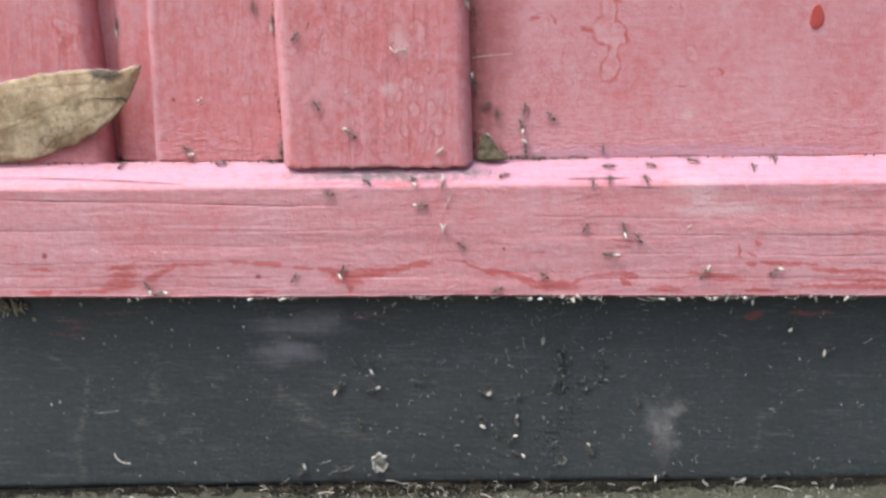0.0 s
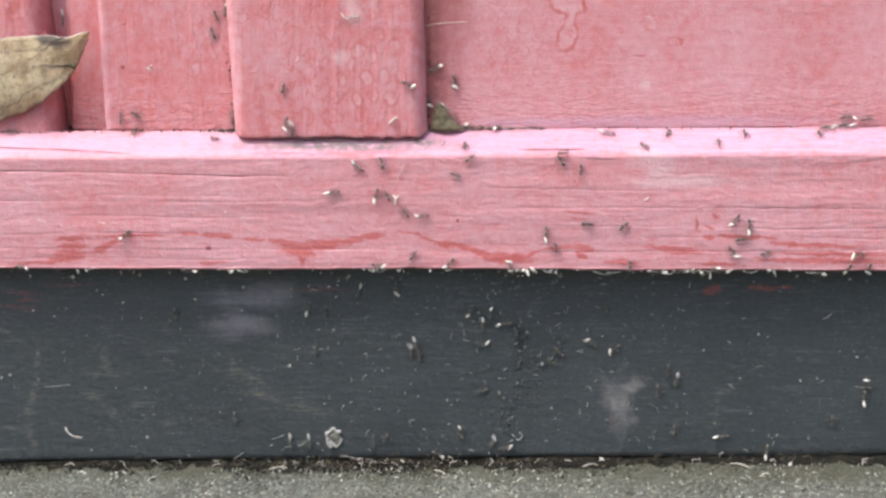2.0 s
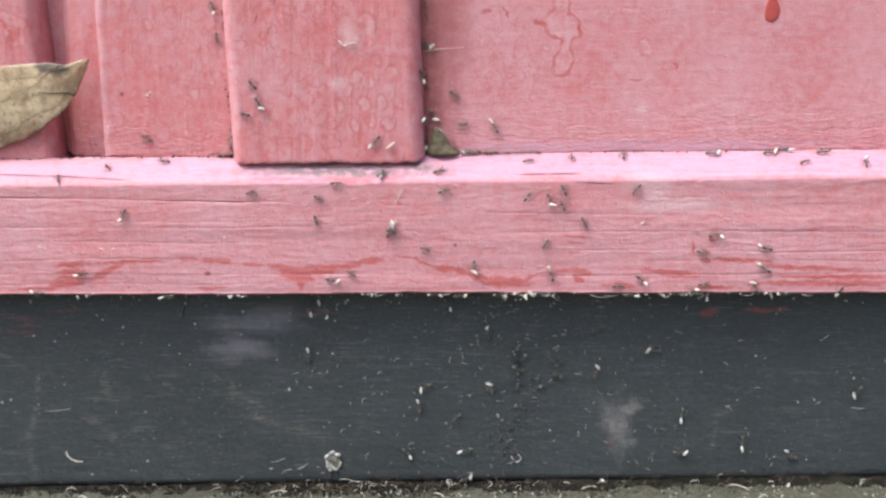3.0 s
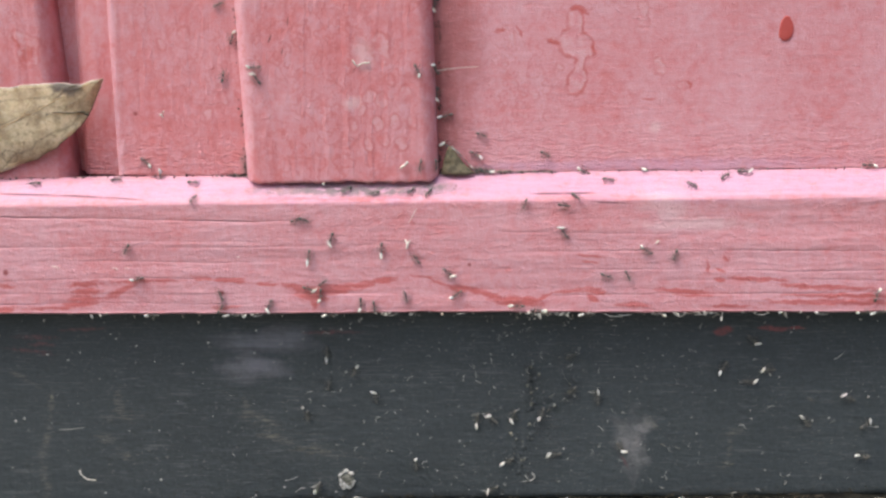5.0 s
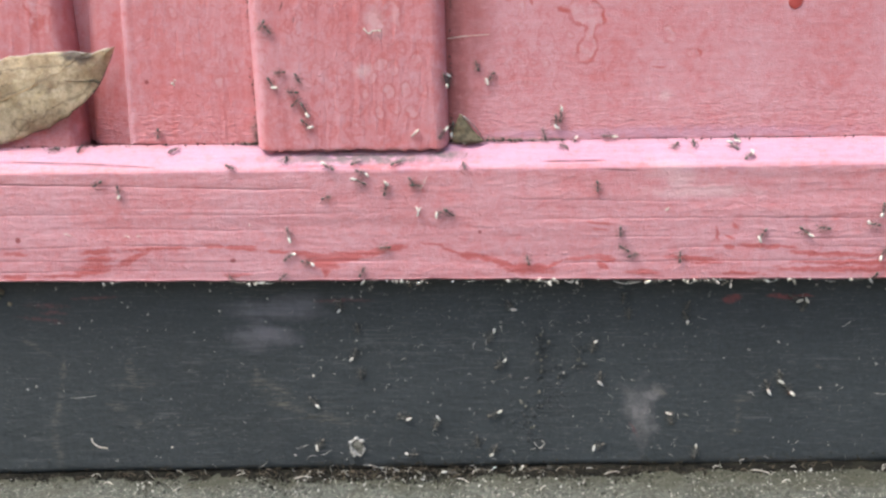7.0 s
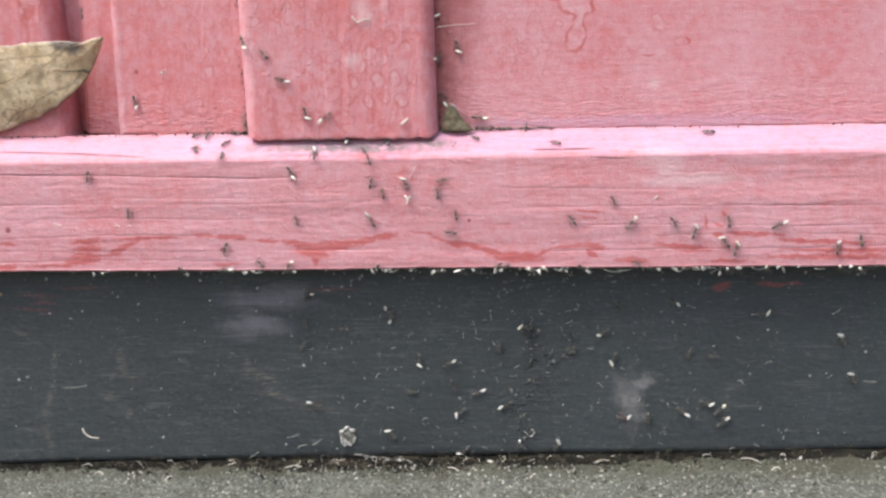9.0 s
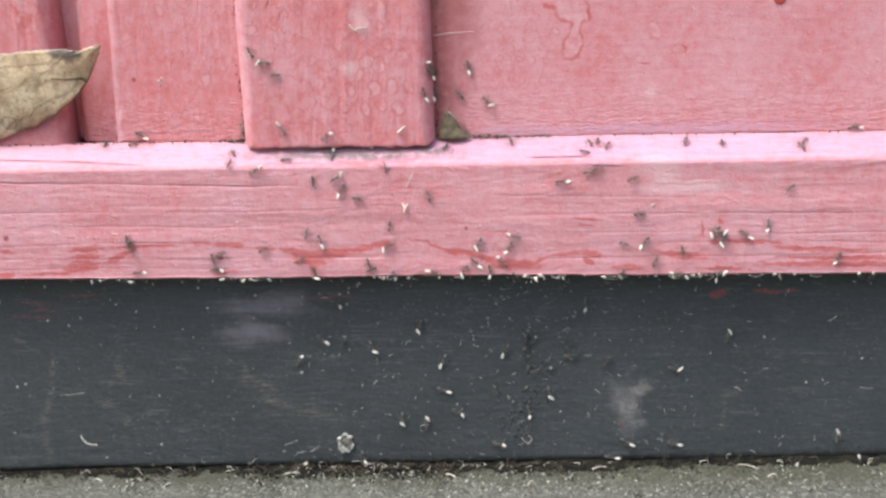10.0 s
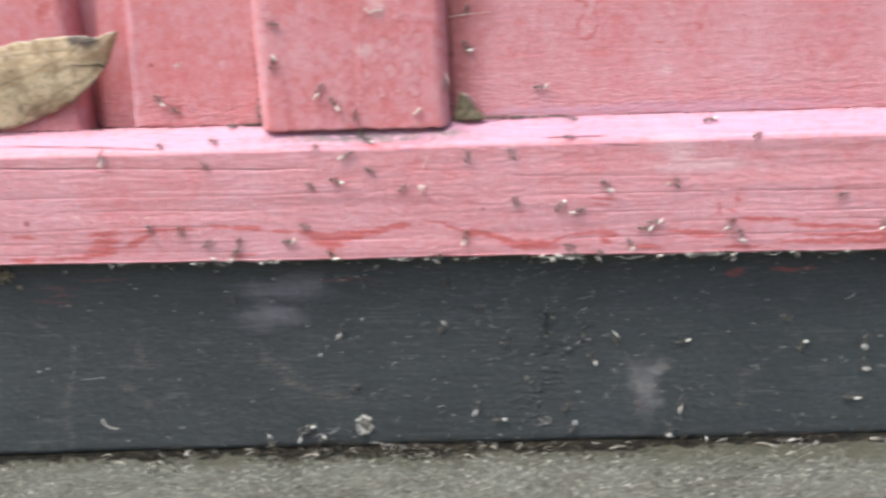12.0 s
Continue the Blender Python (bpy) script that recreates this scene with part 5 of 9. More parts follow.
def make_ants():
    """Patterns of workers: two run free, three carry a white pupa in their jaws. Head along +y, feet on z = 0."""
    made = []
    # length and width of the pupa, its sideways turn, and the worker's size
    for pupa, size, tuck in ((None, 1.0, 0.0), (None, 0.9, 0.35), ((0.00078, 0.00031, 10), 1.0, 0.0), ((0.00062, 0.00034, -35), 0.95, 0.25), ((0.00090, 0.00030, 55), 1.0, -0.2)):
        ant = tagged(new("ant"), "small brown ant carrying a white pupa" if pupa else "small brown ant running over the painted wood", "ant", "ants on the wall")
        part("gaster", egg(bmesh.new(), (0, -0.00098, 0.00056), (0.00033, 0.00060, 0.00032), (12, 0, 0)), ant_shell, ant)
        bm = egg(bmesh.new(), (0, 0.00022, 0.00055), (0.00018, 0.00045, 0.00018), (-6, 0, 0), 8, 6)
        part("thorax", egg(bm, (0, -0.00033, 0.00050), (0.00010, 0.00013, 0.00018), (0, 0, 0), 6, 5), ant_shell, ant)
        part("head", egg(bmesh.new(), (0, 0.00092, 0.00056), (0.00026, 0.00032, 0.00020), (-18, 0, 0), 9, 6), ant_shell, ant)
        for side in (-1, 1):
            for k, (root, knee, foot) in enumerate(((0.00042, 0.00075, 0.00105), (0.00020, 0.00020, 0.00010), (0.00000, -0.00040, -0.00085))):
                stride = 0.00022 * tuck * side * (1 if k != 1 else -1)
                pts = [(side * 0.00015, root, 0.00045), (side * 0.00062, knee + stride / 2, 0.00085), (side * 0.00100, (knee + foot) / 2 + stride, 0.00030), (side * 0.00125, foot + stride, 0.0)]
                part("leg", tube(bmesh.new(), pts, [0.00007, 0.00006, 0.000045, 0.00003], 4), ant_leg, ant)
            pts = [(side * 0.00012, 0.00115, 0.00062), (side * 0.00042, 0.00145, 0.00080), (side * 0.00050, 0.00190, 0.00050)]
            part("antenna", tube(bmesh.new(), pts, [0.00005, 0.00004, 0.00005], 4), ant_leg, ant)
        if pupa:
            long, wide, turn = pupa
            c = math.cos(radians(turn))
            bm = egg(bmesh.new(), (0.00010 - 0.0002 * math.sin(radians(turn)), 0.00105 + 0.0006 * c, 0.00078), (wide, long, wide * 0.95), (16 * c, 0, turn), 12, 9)
            for v in bm.verts:
                v.co.z += 0.05 * (v.co.y - 0.0016) ** 2 / 0.001
            part("pupa", bm, brood_white, ant, "glossy white pupa")
        for ob in ant.children:
            ob.data.transform(Matrix.Scale(size, 4) @ Matrix.Translation((0, -0.0012 if pupa else 0, 0)))
        made.append(ant)
    return made


def trail(points):
    """Rows for walk(): an ant's way over the wall from (seconds, x, s) points, in millimetres, held on the surface."""
    ts, xs, ss = (np.array(c, float) for c in zip(*points))
    times = np.round(np.arange(0, 12.01, 0.1), 2)
    x, s = np.interp(times, ts, xs) * MM, np.interp(times, ts, ss) * MM
    x, s = x + 0.00035 * np.sin(times * 5.1 + xs[0]), s + 0.00025 * np.sin(times * 6.3 + ss[0])
    dx, ds = np.gradient(np.interp(times, ts, xs)), np.gradient(np.interp(times, ts, ss))
    rows, turn = [], None
    for t, a, b, da, db in zip(times, x, s, dx, ds):
        goal = math.atan2(db, da) if math.hypot(da, db) > 0.12 else turn
        if turn is None or goal is None:
            turn = goal if goal is not None else (xs[0] * 7.3 + ss[0]) % 6.28
        else:
            turn += max(-0.9, min(0.9, (goal - turn + math.pi) % (2 * math.pi) - math.pi))
        place, normal = on(a, b)
        tangent = normal.cross(Vector((1, 0, 0))) * -1
        tangent = tangent if tangent.z + 0.001 > 0 or normal.z > 0.9 else tangent
        east = tangent.cross(normal).normalized()
        ahead = (math.cos(turn) * east + math.sin(turn) * tangent).normalized()
        right = ahead.cross(normal).normalized()
        m = Matrix((right, ahead, normal)).transposed().to_4x4()
        m.translation = place
        rows.append((float(t), m))
    return rows


make_ground()
make_wall()
make_leaf()
make_scrap()
make_litter()
make_dust()
ANTS = make_ants()


def motions():
    """Every ant's way, in millimetres along and up the wall."""
    free, laden = ANTS[:2], ANTS[2:]
    walk(copy_thing(laden[0], pose(0, 0, 0)), trail([(0, -10.8, 26.9), (0.5, -9.5, 29.5), (1.3, -9, 54)]))
    walk(copy_thing(laden[1], pose(0, 0, 0)), trail([(0, 32.5, 20.6), (0.6, 33.5, 16), (1.2, 34, 8), (1.6, 34.5, 0)]))
    walk(copy_thing(free[1], pose(0, 0, 0)), trail([(0, 28.2, 17.0), (0.7, 27, 11), (1.4, 26, 0)]))
    walk(copy_thing(laden[2], pose(0, 0, 0)), trail([(0, 24.8, 18.8), (0.6, 23.5, 24), (1.5, 22, 40), (2.0, 22, 54)]))
    walk(copy_thing(free[0], pose(0, 0, 0)), trail([(0, 43.0, 10.4), (0.5, 45, 7), (0.9, 46, 0)]))
    walk(copy_thing(laden[0], pose(0, 0, 0)), trail([(0, 50.1, 13.7), (0.8, 52, 9), (1.4, 53, 0)]))
    walk(copy_thing(laden[1], pose(0, 0, 0)), trail([(0, 96.2, 42.6), (0.5, 97, 45), (0.9, 97, 54)]))
    walk(copy_thing(free[1], pose(0, 0, 0)), trail([(0, -10.4, 7.5), (0.6, -8, 5), (1.0, -7, 0)]))
    walk(copy_thing(laden[2], pose(0, 0, 0)), trail([(0, -18.7, 7.8), (0.5, -20, 6), (1.0, -21, 0)]))
    walk(copy_thing(laden[0], pose(0, 0, 0)), trail([(0, 1.3, 3.1), (0.6, 3, 4), (1.1, 4, 0)]))
    walk(copy_thing(laden[0], pose(0, 0, 0)), trail([(0, -62.2, 123.2), (0.28, -62.2, 136.0), (1.63, -62.7, 136.0), (2, -62.7, 119.3), (2.5, -62.5, 115.0), (4.5, -41.9, 92.5), (5, -42.2, 92.9), (5.45, -42.2, 54.0), (6.35, -19.6, 54.0), (6.5, -19.6, 56.9), (7, -20.7, 56.9), (9, -25.5, 57.9), (9.5, -30.7, 56.9), (10, -26.6, 56.9), (10.5, -20.3, 56.9), (11, -26.2, 56.9), (11.5, -29.0, 56.9), (12, -28.2, 58.2)]))
    walk(copy_thing(laden[1], pose(0, 0, 0)), trail([(0, -23.4, 122.8), (0.29, -23.4, 136.0), (1.05, -13.6, 136.0), (1.5, -13.6, 106.3), (1.95, -13.6, 136.0), (4.17, -23.3, 136.0), (4.5, -23.3, 121.2), (5, -19.1, 116.2), (5.44, -19.1, 136.0), (6.07, -61.5, 136.0), (6.5, -61.5, 116.7), (6.93, -61.5, 136.0), (10.55, -61.4, 136.0), (11, -61.4, 99.2), (11.45, -61.4, 136.0)]))
    walk(copy_thing(laden[2], pose(0, 0, 0)), trail([(0, 21.2, 126.5), (0.21, 21.2, 136.0), (0.55, 21.8, 136.0), (1, 21.8, 97.3), (1.5, 24.1, 99.4), (2, 19.9, 101.2), (2.5, 23.1, 99.8), (4.5, 21.9, 98.6), (5, 23.9, 98.3), (5.5, 24.2, 97.7), (6, 21.2, 94.6), (6.5, 12.6, 87.7), (7, 9.0, 79.2), (9, 15.7, 77.6), (9.5, 10.6, 78.5), (10, 1.8, 80.6), (10.5, -4.2, 69.7), (11, -0.4, 56.9), (11.5, -3.8, 56.9), (12, -4.4, 57.5)]))
    walk(copy_thing(laden[0], pose(0, 0, 0)), trail([(0, 16.4, 83.6), (0.45, 16.4, 54.0), (0.85, 6.0, 54.0), (1, 6.0, 58.9), (1.5, 13.3, 63.4), (2, 11.3, 73.0), (2.5, 16.6, 76.2), (4.5, 12.0, 61.7), (5, 10.6, 70.7), (5.5, 12.3, 72.8), (5.92, 12.3, 54.0), (6.17, 24.8, 54.0), (6.5, 24.8, 68.8), (6.83, 24.8, 54.0), (9.35, -46.0, 54.0), (9.5, -46.0, 56.9), (10, -48.4, 56.9), (10.5, -51.8, 57.6), (11, -46.7, 63.0), (11.5, -35.0, 59.4), (12, -32.7, 57.6)]))
    walk(copy_thing(laden[1], pose(0, 0, 0)), trail([(0, 39.0, 39.5), (0.32, 39.0, 54.0), (0.55, 24.1, 54.0), (1, 24.1, 89.7), (1.5, 22.9, 89.2), (2, 28.5, 91.7), (2.5, 24.1, 92.5), (4.5, 22.1, 96.4), (5, 30.3, 92.7), (5.5, 35.1, 92.4), (6, 39.4, 91.1), (6.45, 39.4, 54.0), (9.05, 40.8, 54.0), (9.5, 40.8, 92.6), (9.95, 40.8, 54.0), (10.13, 39.1, 54.0), (10.5, 39.1, 37.6), (11, 37.4, 43.5), (11.5, 42.2, 47.8), (12, 50.0, 56.9)]))
    walk(copy_thing(laden[2], pose(0, 0, 0)), trail([(0, 77.2, -0.1), (0.15, 77.2, 0.0), (0.62, 63.4, 0.0), (1, 63.4, 17.2), (1.38, 63.4, 0.0), (4.35, 65.3, 0.0), (4.5, 65.3, 6.4), (4.65, 65.3, 0.0), (5.32, 91.0, 0.0), (5.5, 91.0, 8.0), (5.68, 91.0, 0.0), (6.55, 99.4, 0.0), (7, 99.4, 26.1), (9, 86.1, 17.5), (9.5, 83.9, 27.8), (10, 79.0, 27.6), (10.5, 78.3, 28.7), (11, 84.8, 19.6), (11.5, 90.2, 14.2), (12, 81.7, 5.6)]))
    walk(copy_thing(laden[0], pose(0, 0, 0)), trail([(0, 10.0, 82.8), (0.5, 9.0, 86.4), (0.95, 9.0, 54.0), (1.26, -4.6, 54.0), (1.5, -4.6, 65.0), (2, 0.9, 74.5), (2.45, 0.9, 54.0), (4.55, -2.9, 54.0), (5, -2.9, 88.3), (5.5, -11.6, 90.5), (6, -12.9, 90.3), (6.5, -7.9, 85.6), (7, -5.1, 83.4), (9, -4.7, 84.5), (9.45, -4.7, 54.0), (9.76, -2.6, 54.0), (10, -2.6, 64.8), (10.5, -10.0, 64.8), (11, -8.6, 69.2), (11.5, -7.0, 78.0), (12, -1.7, 80.7)]))
    walk(copy_thing(laden[1], pose(0, 0, 0)), trail([(0, -51.8, 58.8), (0.5, -52.3, 59.6), (0.65, -52.3, 54.0), (1.35, -58.0, 54.0), (1.5, -58.0, 56.9), (2, -62.3, 48.1), (2.15, -62.3, 54.0), (2.35, -61.0, 54.0), (2.5, -61.0, 60.3), (4.5, -46.6, 65.4), (5, -46.6, 65.1), (5.5, -47.0, 65.1), (6, -47.4, 65.4), (6.5, -48.0, 68.5), (7, -52.4, 77.2), (9, -47.5, 98.4), (9.5, -53.6, 106.7), (9.95, -53.6, 136.0), (10.56, -61.8, 136.0), (11, -61.8, 116.3), (11.44, -61.8, 136.0)]))
    walk(copy_thing(laden[2], pose(0, 0, 0)), trail([(0, 106.6, 56.9), (0.5, 112.0, 58.0), (0.65, 112.0, 54.0), (1.35, 115.0, 54.0), (1.5, 115.0, 56.9), (2, 116.5, 60.6), (2.15, 116.5, 54.0), (4.19, 106.5, 54.0), (4.5, 106.5, 39.9), (5, 115.5, 30.3), (5.5, 117.4, 34.2), (6, 112.7, 45.3), (6.5, 110.6, 46.2), (7, 104.9, 44.8), (9, 117.5, 24.6), (9.5, 119.5, 18.4), (10, 115.9, 12.2), (10.27, 115.9, 0.0), (10.66, 109.7, 0.0), (11, 109.7, 15.3), (11.5, 110.2, 14.5), (11.82, 110.2, 0.0)]))
    walk(copy_thing(laden[0], pose(0, 0, 0)), trail([(0, -1.5, 32.2), (0.5, -4.6, 39.3), (0.83, -4.6, 54.0), (1.05, -7.1, 54.0), (1.5, -7.1, 30.3), (2, -6.0, 39.8), (2.5, -3.9, 40.3), (4.5, -7.8, 60.9), (5, -6.1, 69.3), (5.5, -4.9, 79.1), (6, -7.6, 88.8), (6.5, -7.2, 95.1), (7, -9.1, 98.5), (9, -11.3, 103.4), (9.5, -11.3, 99.2), (10, -12.1, 95.1), (10.5, -10.5, 98.0), (11, -6.6, 91.4), (11.5, -11.5, 88.7), (12, -7.2, 98.2)]))
    walk(copy_thing(laden[1], pose(0, 0, 0)), trail([(0, 34.0, 11.9), (0.5, 32.5, 12.3), (0.77, 32.5, 0.0), (1.28, 13.2, 0.0), (1.5, 13.2, 10.1), (1.72, 13.2, 0.0), (4.55, 45.9, 0.0), (5, 45.9, 25.0), (5.5, 56.9, 27.8), (6, 59.0, 41.7), (6.5, 57.9, 37.1), (7, 56.2, 35.3), (9, 60.5, 34.3), (9.5, 58.0, 36.8), (10, 57.5, 42.3), (10.26, 57.5, 54.0), (10.55, 57.4, 54.0), (11, 57.4, 90.0), (11.5, 55.6, 79.6), (12, 47.6, 69.7)]))
    walk(copy_thing(laden[2], pose(0, 0, 0)), trail([(0, 35.1, 95.5), (0.5, 35.5, 92.0), (1, 27.4, 89.7), (1.45, 27.4, 54.0), (2.31, 34.2, 54.0), (2.5, 34.2, 62.6), (4.5, 33.9, 61.4), (5, 26.4, 65.7), (5.5, 24.0, 69.2), (6, 26.1, 58.9), (6.5, 19.9, 56.9), (7, 15.4, 56.9), (9, 22.1, 56.9), (9.5, 25.5, 56.9), (10, 29.2, 57.6), (10.5, 27.4, 62.3), (11, 18.7, 67.6), (11.3, 18.7, 54.0), (11.85, 18.8, 54.0), (12, 18.8, 56.9)]))
    walk(copy_thing(laden[0], pose(0, 0, 0)), trail([(0, 1.1, 90.5), (0.5, -5.9, 87.9), (1, -1.8, 83.2), (1.45, -1.8, 54.0), (1.81, 7.1, 54.0), (2, 7.1, 45.7), (2.5, -1.8, 45.4), (4.5, -3.7, 56.9), (5, -3.1, 56.9), (5.5, -1.6, 56.9), (6, 3.3, 59.2), (6.15, 3.3, 54.0), (9.05, -35.7, 54.0), (9.5, -35.7, 91.9), (10, -45.6, 93.0), (10.5, -46.7, 98.5), (11, -52.2, 105.1), (11.5, -53.3, 101.9), (12, -54.0, 102.0)]))
    walk(copy_thing(laden[1], pose(0, 0, 0)), trail([(0, 69.2, 56.9), (0.5, 62.5, 58.9), (1, 63.3, 66.1), (1.27, 63.3, 54.0), (4.05, 53.3, 54.0), (4.5, 53.3, 91.8), (5, 54.9, 92.1), (5.5, 56.0, 90.8), (6, 54.0, 92.1), (6.5, 51.5, 93.1), (7, 52.0, 92.0), (9, 43.2, 56.9), (9.5, 53.2, 56.9), (10, 61.0, 56.9), (10.5, 63.6, 56.9), (11, 59.9, 57.7), (11.5, 64.9, 56.9), (12, 63.8, 59.0)]))
    walk(copy_thing(laden[2], pose(0, 0, 0)), trail([(0, -43.6, 93.9), (0.5, -49.2, 99.7), (1, -55.0, 105.1), (1.45, -55.0, 136.0), (4.31, 21.6, 136.0), (4.5, 21.6, 127.3), (5, 22.1, 128.7), (5.5, 21.2, 127.4), (6, 21.8, 126.5), (6.21, 21.8, 136.0), (6.55, 23.4, 136.0), (7, 23.4, 106.7), (9, 22.7, 117.7), (9.5, 19.4, 117.0), (10, 21.3, 108.7), (10.5, 21.5, 113.6), (11, 22.7, 115.8), (11.45, 22.7, 136.0)]))
    walk(copy_thing(laden[0], pose(0, 0, 0)), trail([(0, 22.7, 110.6), (0.5, 25.2, 100.4), (1, 24.4, 101.5), (1.5, 26.7, 112.6), (1.95, 26.7, 136.0), (4.17, 22.3, 136.0), (4.5, 22.3, 121.2), (4.83, 22.3, 136.0), (5.24, 22.1, 136.0), (5.5, 22.1, 124.1), (5.76, 22.1, 136.0), (6.55, 48.2, 136.0), (7, 48.2, 98.6), (9, 33.5, 94.7), (9.5, 29.9, 96.6), (10, 31.3, 107.0), (10.5, 25.6, 120.2), (11, 18.9, 116.4), (11.44, 18.9, 136.0)]))
    walk(copy_thing(laden[1], pose(0, 0, 0)), trail([(0, -20.2, 56.9), (0.5, -13.4, 56.9), (1, -15.0, 56.9), (1.5, -6.6, 56.9), (1.65, -6.6, 54.0), (2.18, 0.1, 54.0), (2.5, 0.1, 39.7), (4.5, -4.0, 60.0), (5, -3.6, 60.6), (5.5, -3.7, 65.5), (6, -2.2, 71.5), (6.5, -8.1, 65.8), (7, -12.9, 63.6), (9, -11.2, 59.0), (9.5, -17.9, 56.9), (10, -26.5, 59.3), (10.5, -28.3, 56.9), (11, -37.2, 56.9), (11.5, -38.8, 56.9), (12, -37.5, 56.9)]))
    walk(copy_thing(laden[2], pose(0, 0, 0)), trail([(0, 2.4, 90.2), (0.5, -0.9, 93.8), (1, -8.7, 94.1), (1.5, -9.9, 100.1), (2, -7.4, 93.0), (2.45, -7.4, 54.0), (4.57, -1.5, 54.0), (5, -1.5, 73.3), (5.5, 7.4, 79.5), (6, 1.5, 86.8), (6.5, 0.4, 87.0), (7, 7.1, 91.2), (9, 11.6, 88.8), (9.5, 12.4, 80.7), (10, 8.1, 88.3), (10.5, 13.2, 90.6), (11, 13.0, 78.3), (11.5, 10.9, 77.7), (11.95, 10.9, 54.0)]))
    walk(copy_thing(laden[0], pose(0, 0, 0)), trail([(0, 57.0, 71.6), (0.5, 55.3, 79.7), (1, 52.2, 76.9), (1.5, 54.2, 82.7), (2, 62.8, 89.8), (2.45, 62.8, 54.0), (4.05, 52.7, 54.0), (4.5, 52.7, 95.0), (4.95, 52.7, 54.0), (5.31, 49.6, 54.0), (5.5, 49.6, 45.6), (6, 54.0, 43.4), (6.5, 44.3, 36.9), (7, 35.4, 30.5), (9, 31.9, 20.6), (9.5, 28.0, 21.0), (10, 24.4, 22.2), (10.5, 22.3, 22.9), (10.95, 22.3, 0.0), (11.34, 25.6, 0.0), (11.5, 25.6, 7.4), (12, 27.3, 12.6)]))
    walk(copy_thing(laden[1], pose(0, 0, 0)), trail([(0, 10.6, 78.3), (0.5, 18.8, 78.8), (1, 23.0, 69.4), (1.5, 19.4, 67.0), (2, 20.9, 69.4), (2.34, 20.9, 54.0), (4.62, 3.1, 54.0), (5, 3.1, 36.8), (5.5, -6.8, 35.5), (6, -12.4, 29.3), (6.5, -5.5, 37.4), (7, -3.7, 43.1), (9, -8.1, 44.3), (9.5, -8.2, 37.1), (10, -10.1, 30.7), (10.5, -12.3, 29.7), (10.95, -12.3, 54.0)]))
    walk(copy_thing(laden[2], pose(0, 0, 0)), trail([(0, 25.9, 26.4), (0.5, 19.5, 28.3), (1, 19.2, 33.5), (1.5, 18.8, 39.8), (2, 15.7, 44.3), (2.21, 15.7, 54.0), (4.55, 6.5, 54.0), (5, 6.5, 30.4), (5.5, 11.7, 35.5), (6, 20.9, 33.4), (6.5, 24.9, 24.5), (7, 19.8, 16.3), (9, 26.1, 14.6), (9.5, 23.7, 17.2), (10, 19.5, 15.1), (10.34, 19.5, 0.0)]))
    walk(copy_thing(laden[0], pose(0, 0, 0)), trail([(0, -0.5, 27.8), (0.5, -2.4, 27.1), (1, -9.9, 17.7), (1.5, -11.7, 19.7), (2, -10.7, 9.1), (2.2, -10.7, 0.0), (5.73, 72.5, 0.0), (6, 72.5, 12.4), (6.5, 68.8, 10.4), (6.73, 68.8, 0.0), (8.85, 73.8, 0.0), (9, 73.8, 5.4), (9.5, 70.0, 7.1), (10, 68.0, 9.3), (10.5, 60.2, 12.5), (11, 65.9, 13.4), (11.5, 63.2, 17.9), (11.9, 63.2, 0.0)]))
    walk(copy_thing(laden[1], pose(0, 0, 0)), trail([(0, 84.3, 56.9), (0.5, 91.3, 58.2), (1, 93.5, 65.2), (1.5, 88.2, 65.0), (2, 90.1, 67.6), (2.5, 91.6, 70.1), (4.5, 79.7, 70.3), (4.86, 79.7, 54.0), (5.55, 77.4, 54.0), (6, 77.4, 31.6), (6.5, 80.5, 34.8), (7, 77.6, 40.3), (9, 78.1, 41.6), (9.5, 66.2, 39.1), (9.83, 66.2, 54.0), (11.35, 69.3, 54.0), (11.5, 69.3, 57.5), (12, 69.0, 56.9)]))
    walk(copy_thing(laden[2], pose(0, 0, 0)), trail([(0, 36.1, 56.9), (0.5, 33.2, 56.9), (1, 33.2, 62.6), (1.5, 32.3, 62.2), (2, 41.3, 59.0), (2.5, 31.8, 56.9), (4.5, 31.3, 56.9), (4.65, 31.3, 54.0), (5.05, 7.7, 54.0), (5.5, 7.7, 80.8), (5.95, 7.7, 54.0), (6.21, 19.0, 54.0), (6.5, 19.0, 66.9), (7, 20.3, 72.4), (9, 27.2, 56.9), (9.5, 26.8, 59.7), (10, 32.5, 63.8), (10.5, 30.1, 65.8), (11, 19.4, 72.5), (11.41, 19.4, 54.0)]))
    walk(copy_thing(laden[0], pose(0, 0, 0)), trail([(0, 75.4, 63.5), (0.5, 71.3, 56.9), (1, 80.4, 56.9), (1.5, 80.2, 56.9), (2, 75.7, 56.9), (2.5, 72.2, 56.9), (4.5, 62.9, 56.9), (4.65, 62.9, 54.0), (5.55, 60.5, 54.0), (6, 60.5, 88.6), (6.5, 61.1, 91.7), (7, 60.6, 92.4), (9, 66.3, 68.0), (9.5, 58.8, 71.0), (10, 52.2, 78.5), (10.45, 52.2, 54.0), (11.3, 55.4, 54.0), (11.5, 55.4, 45.0), (12, 56.4, 56.9)]))
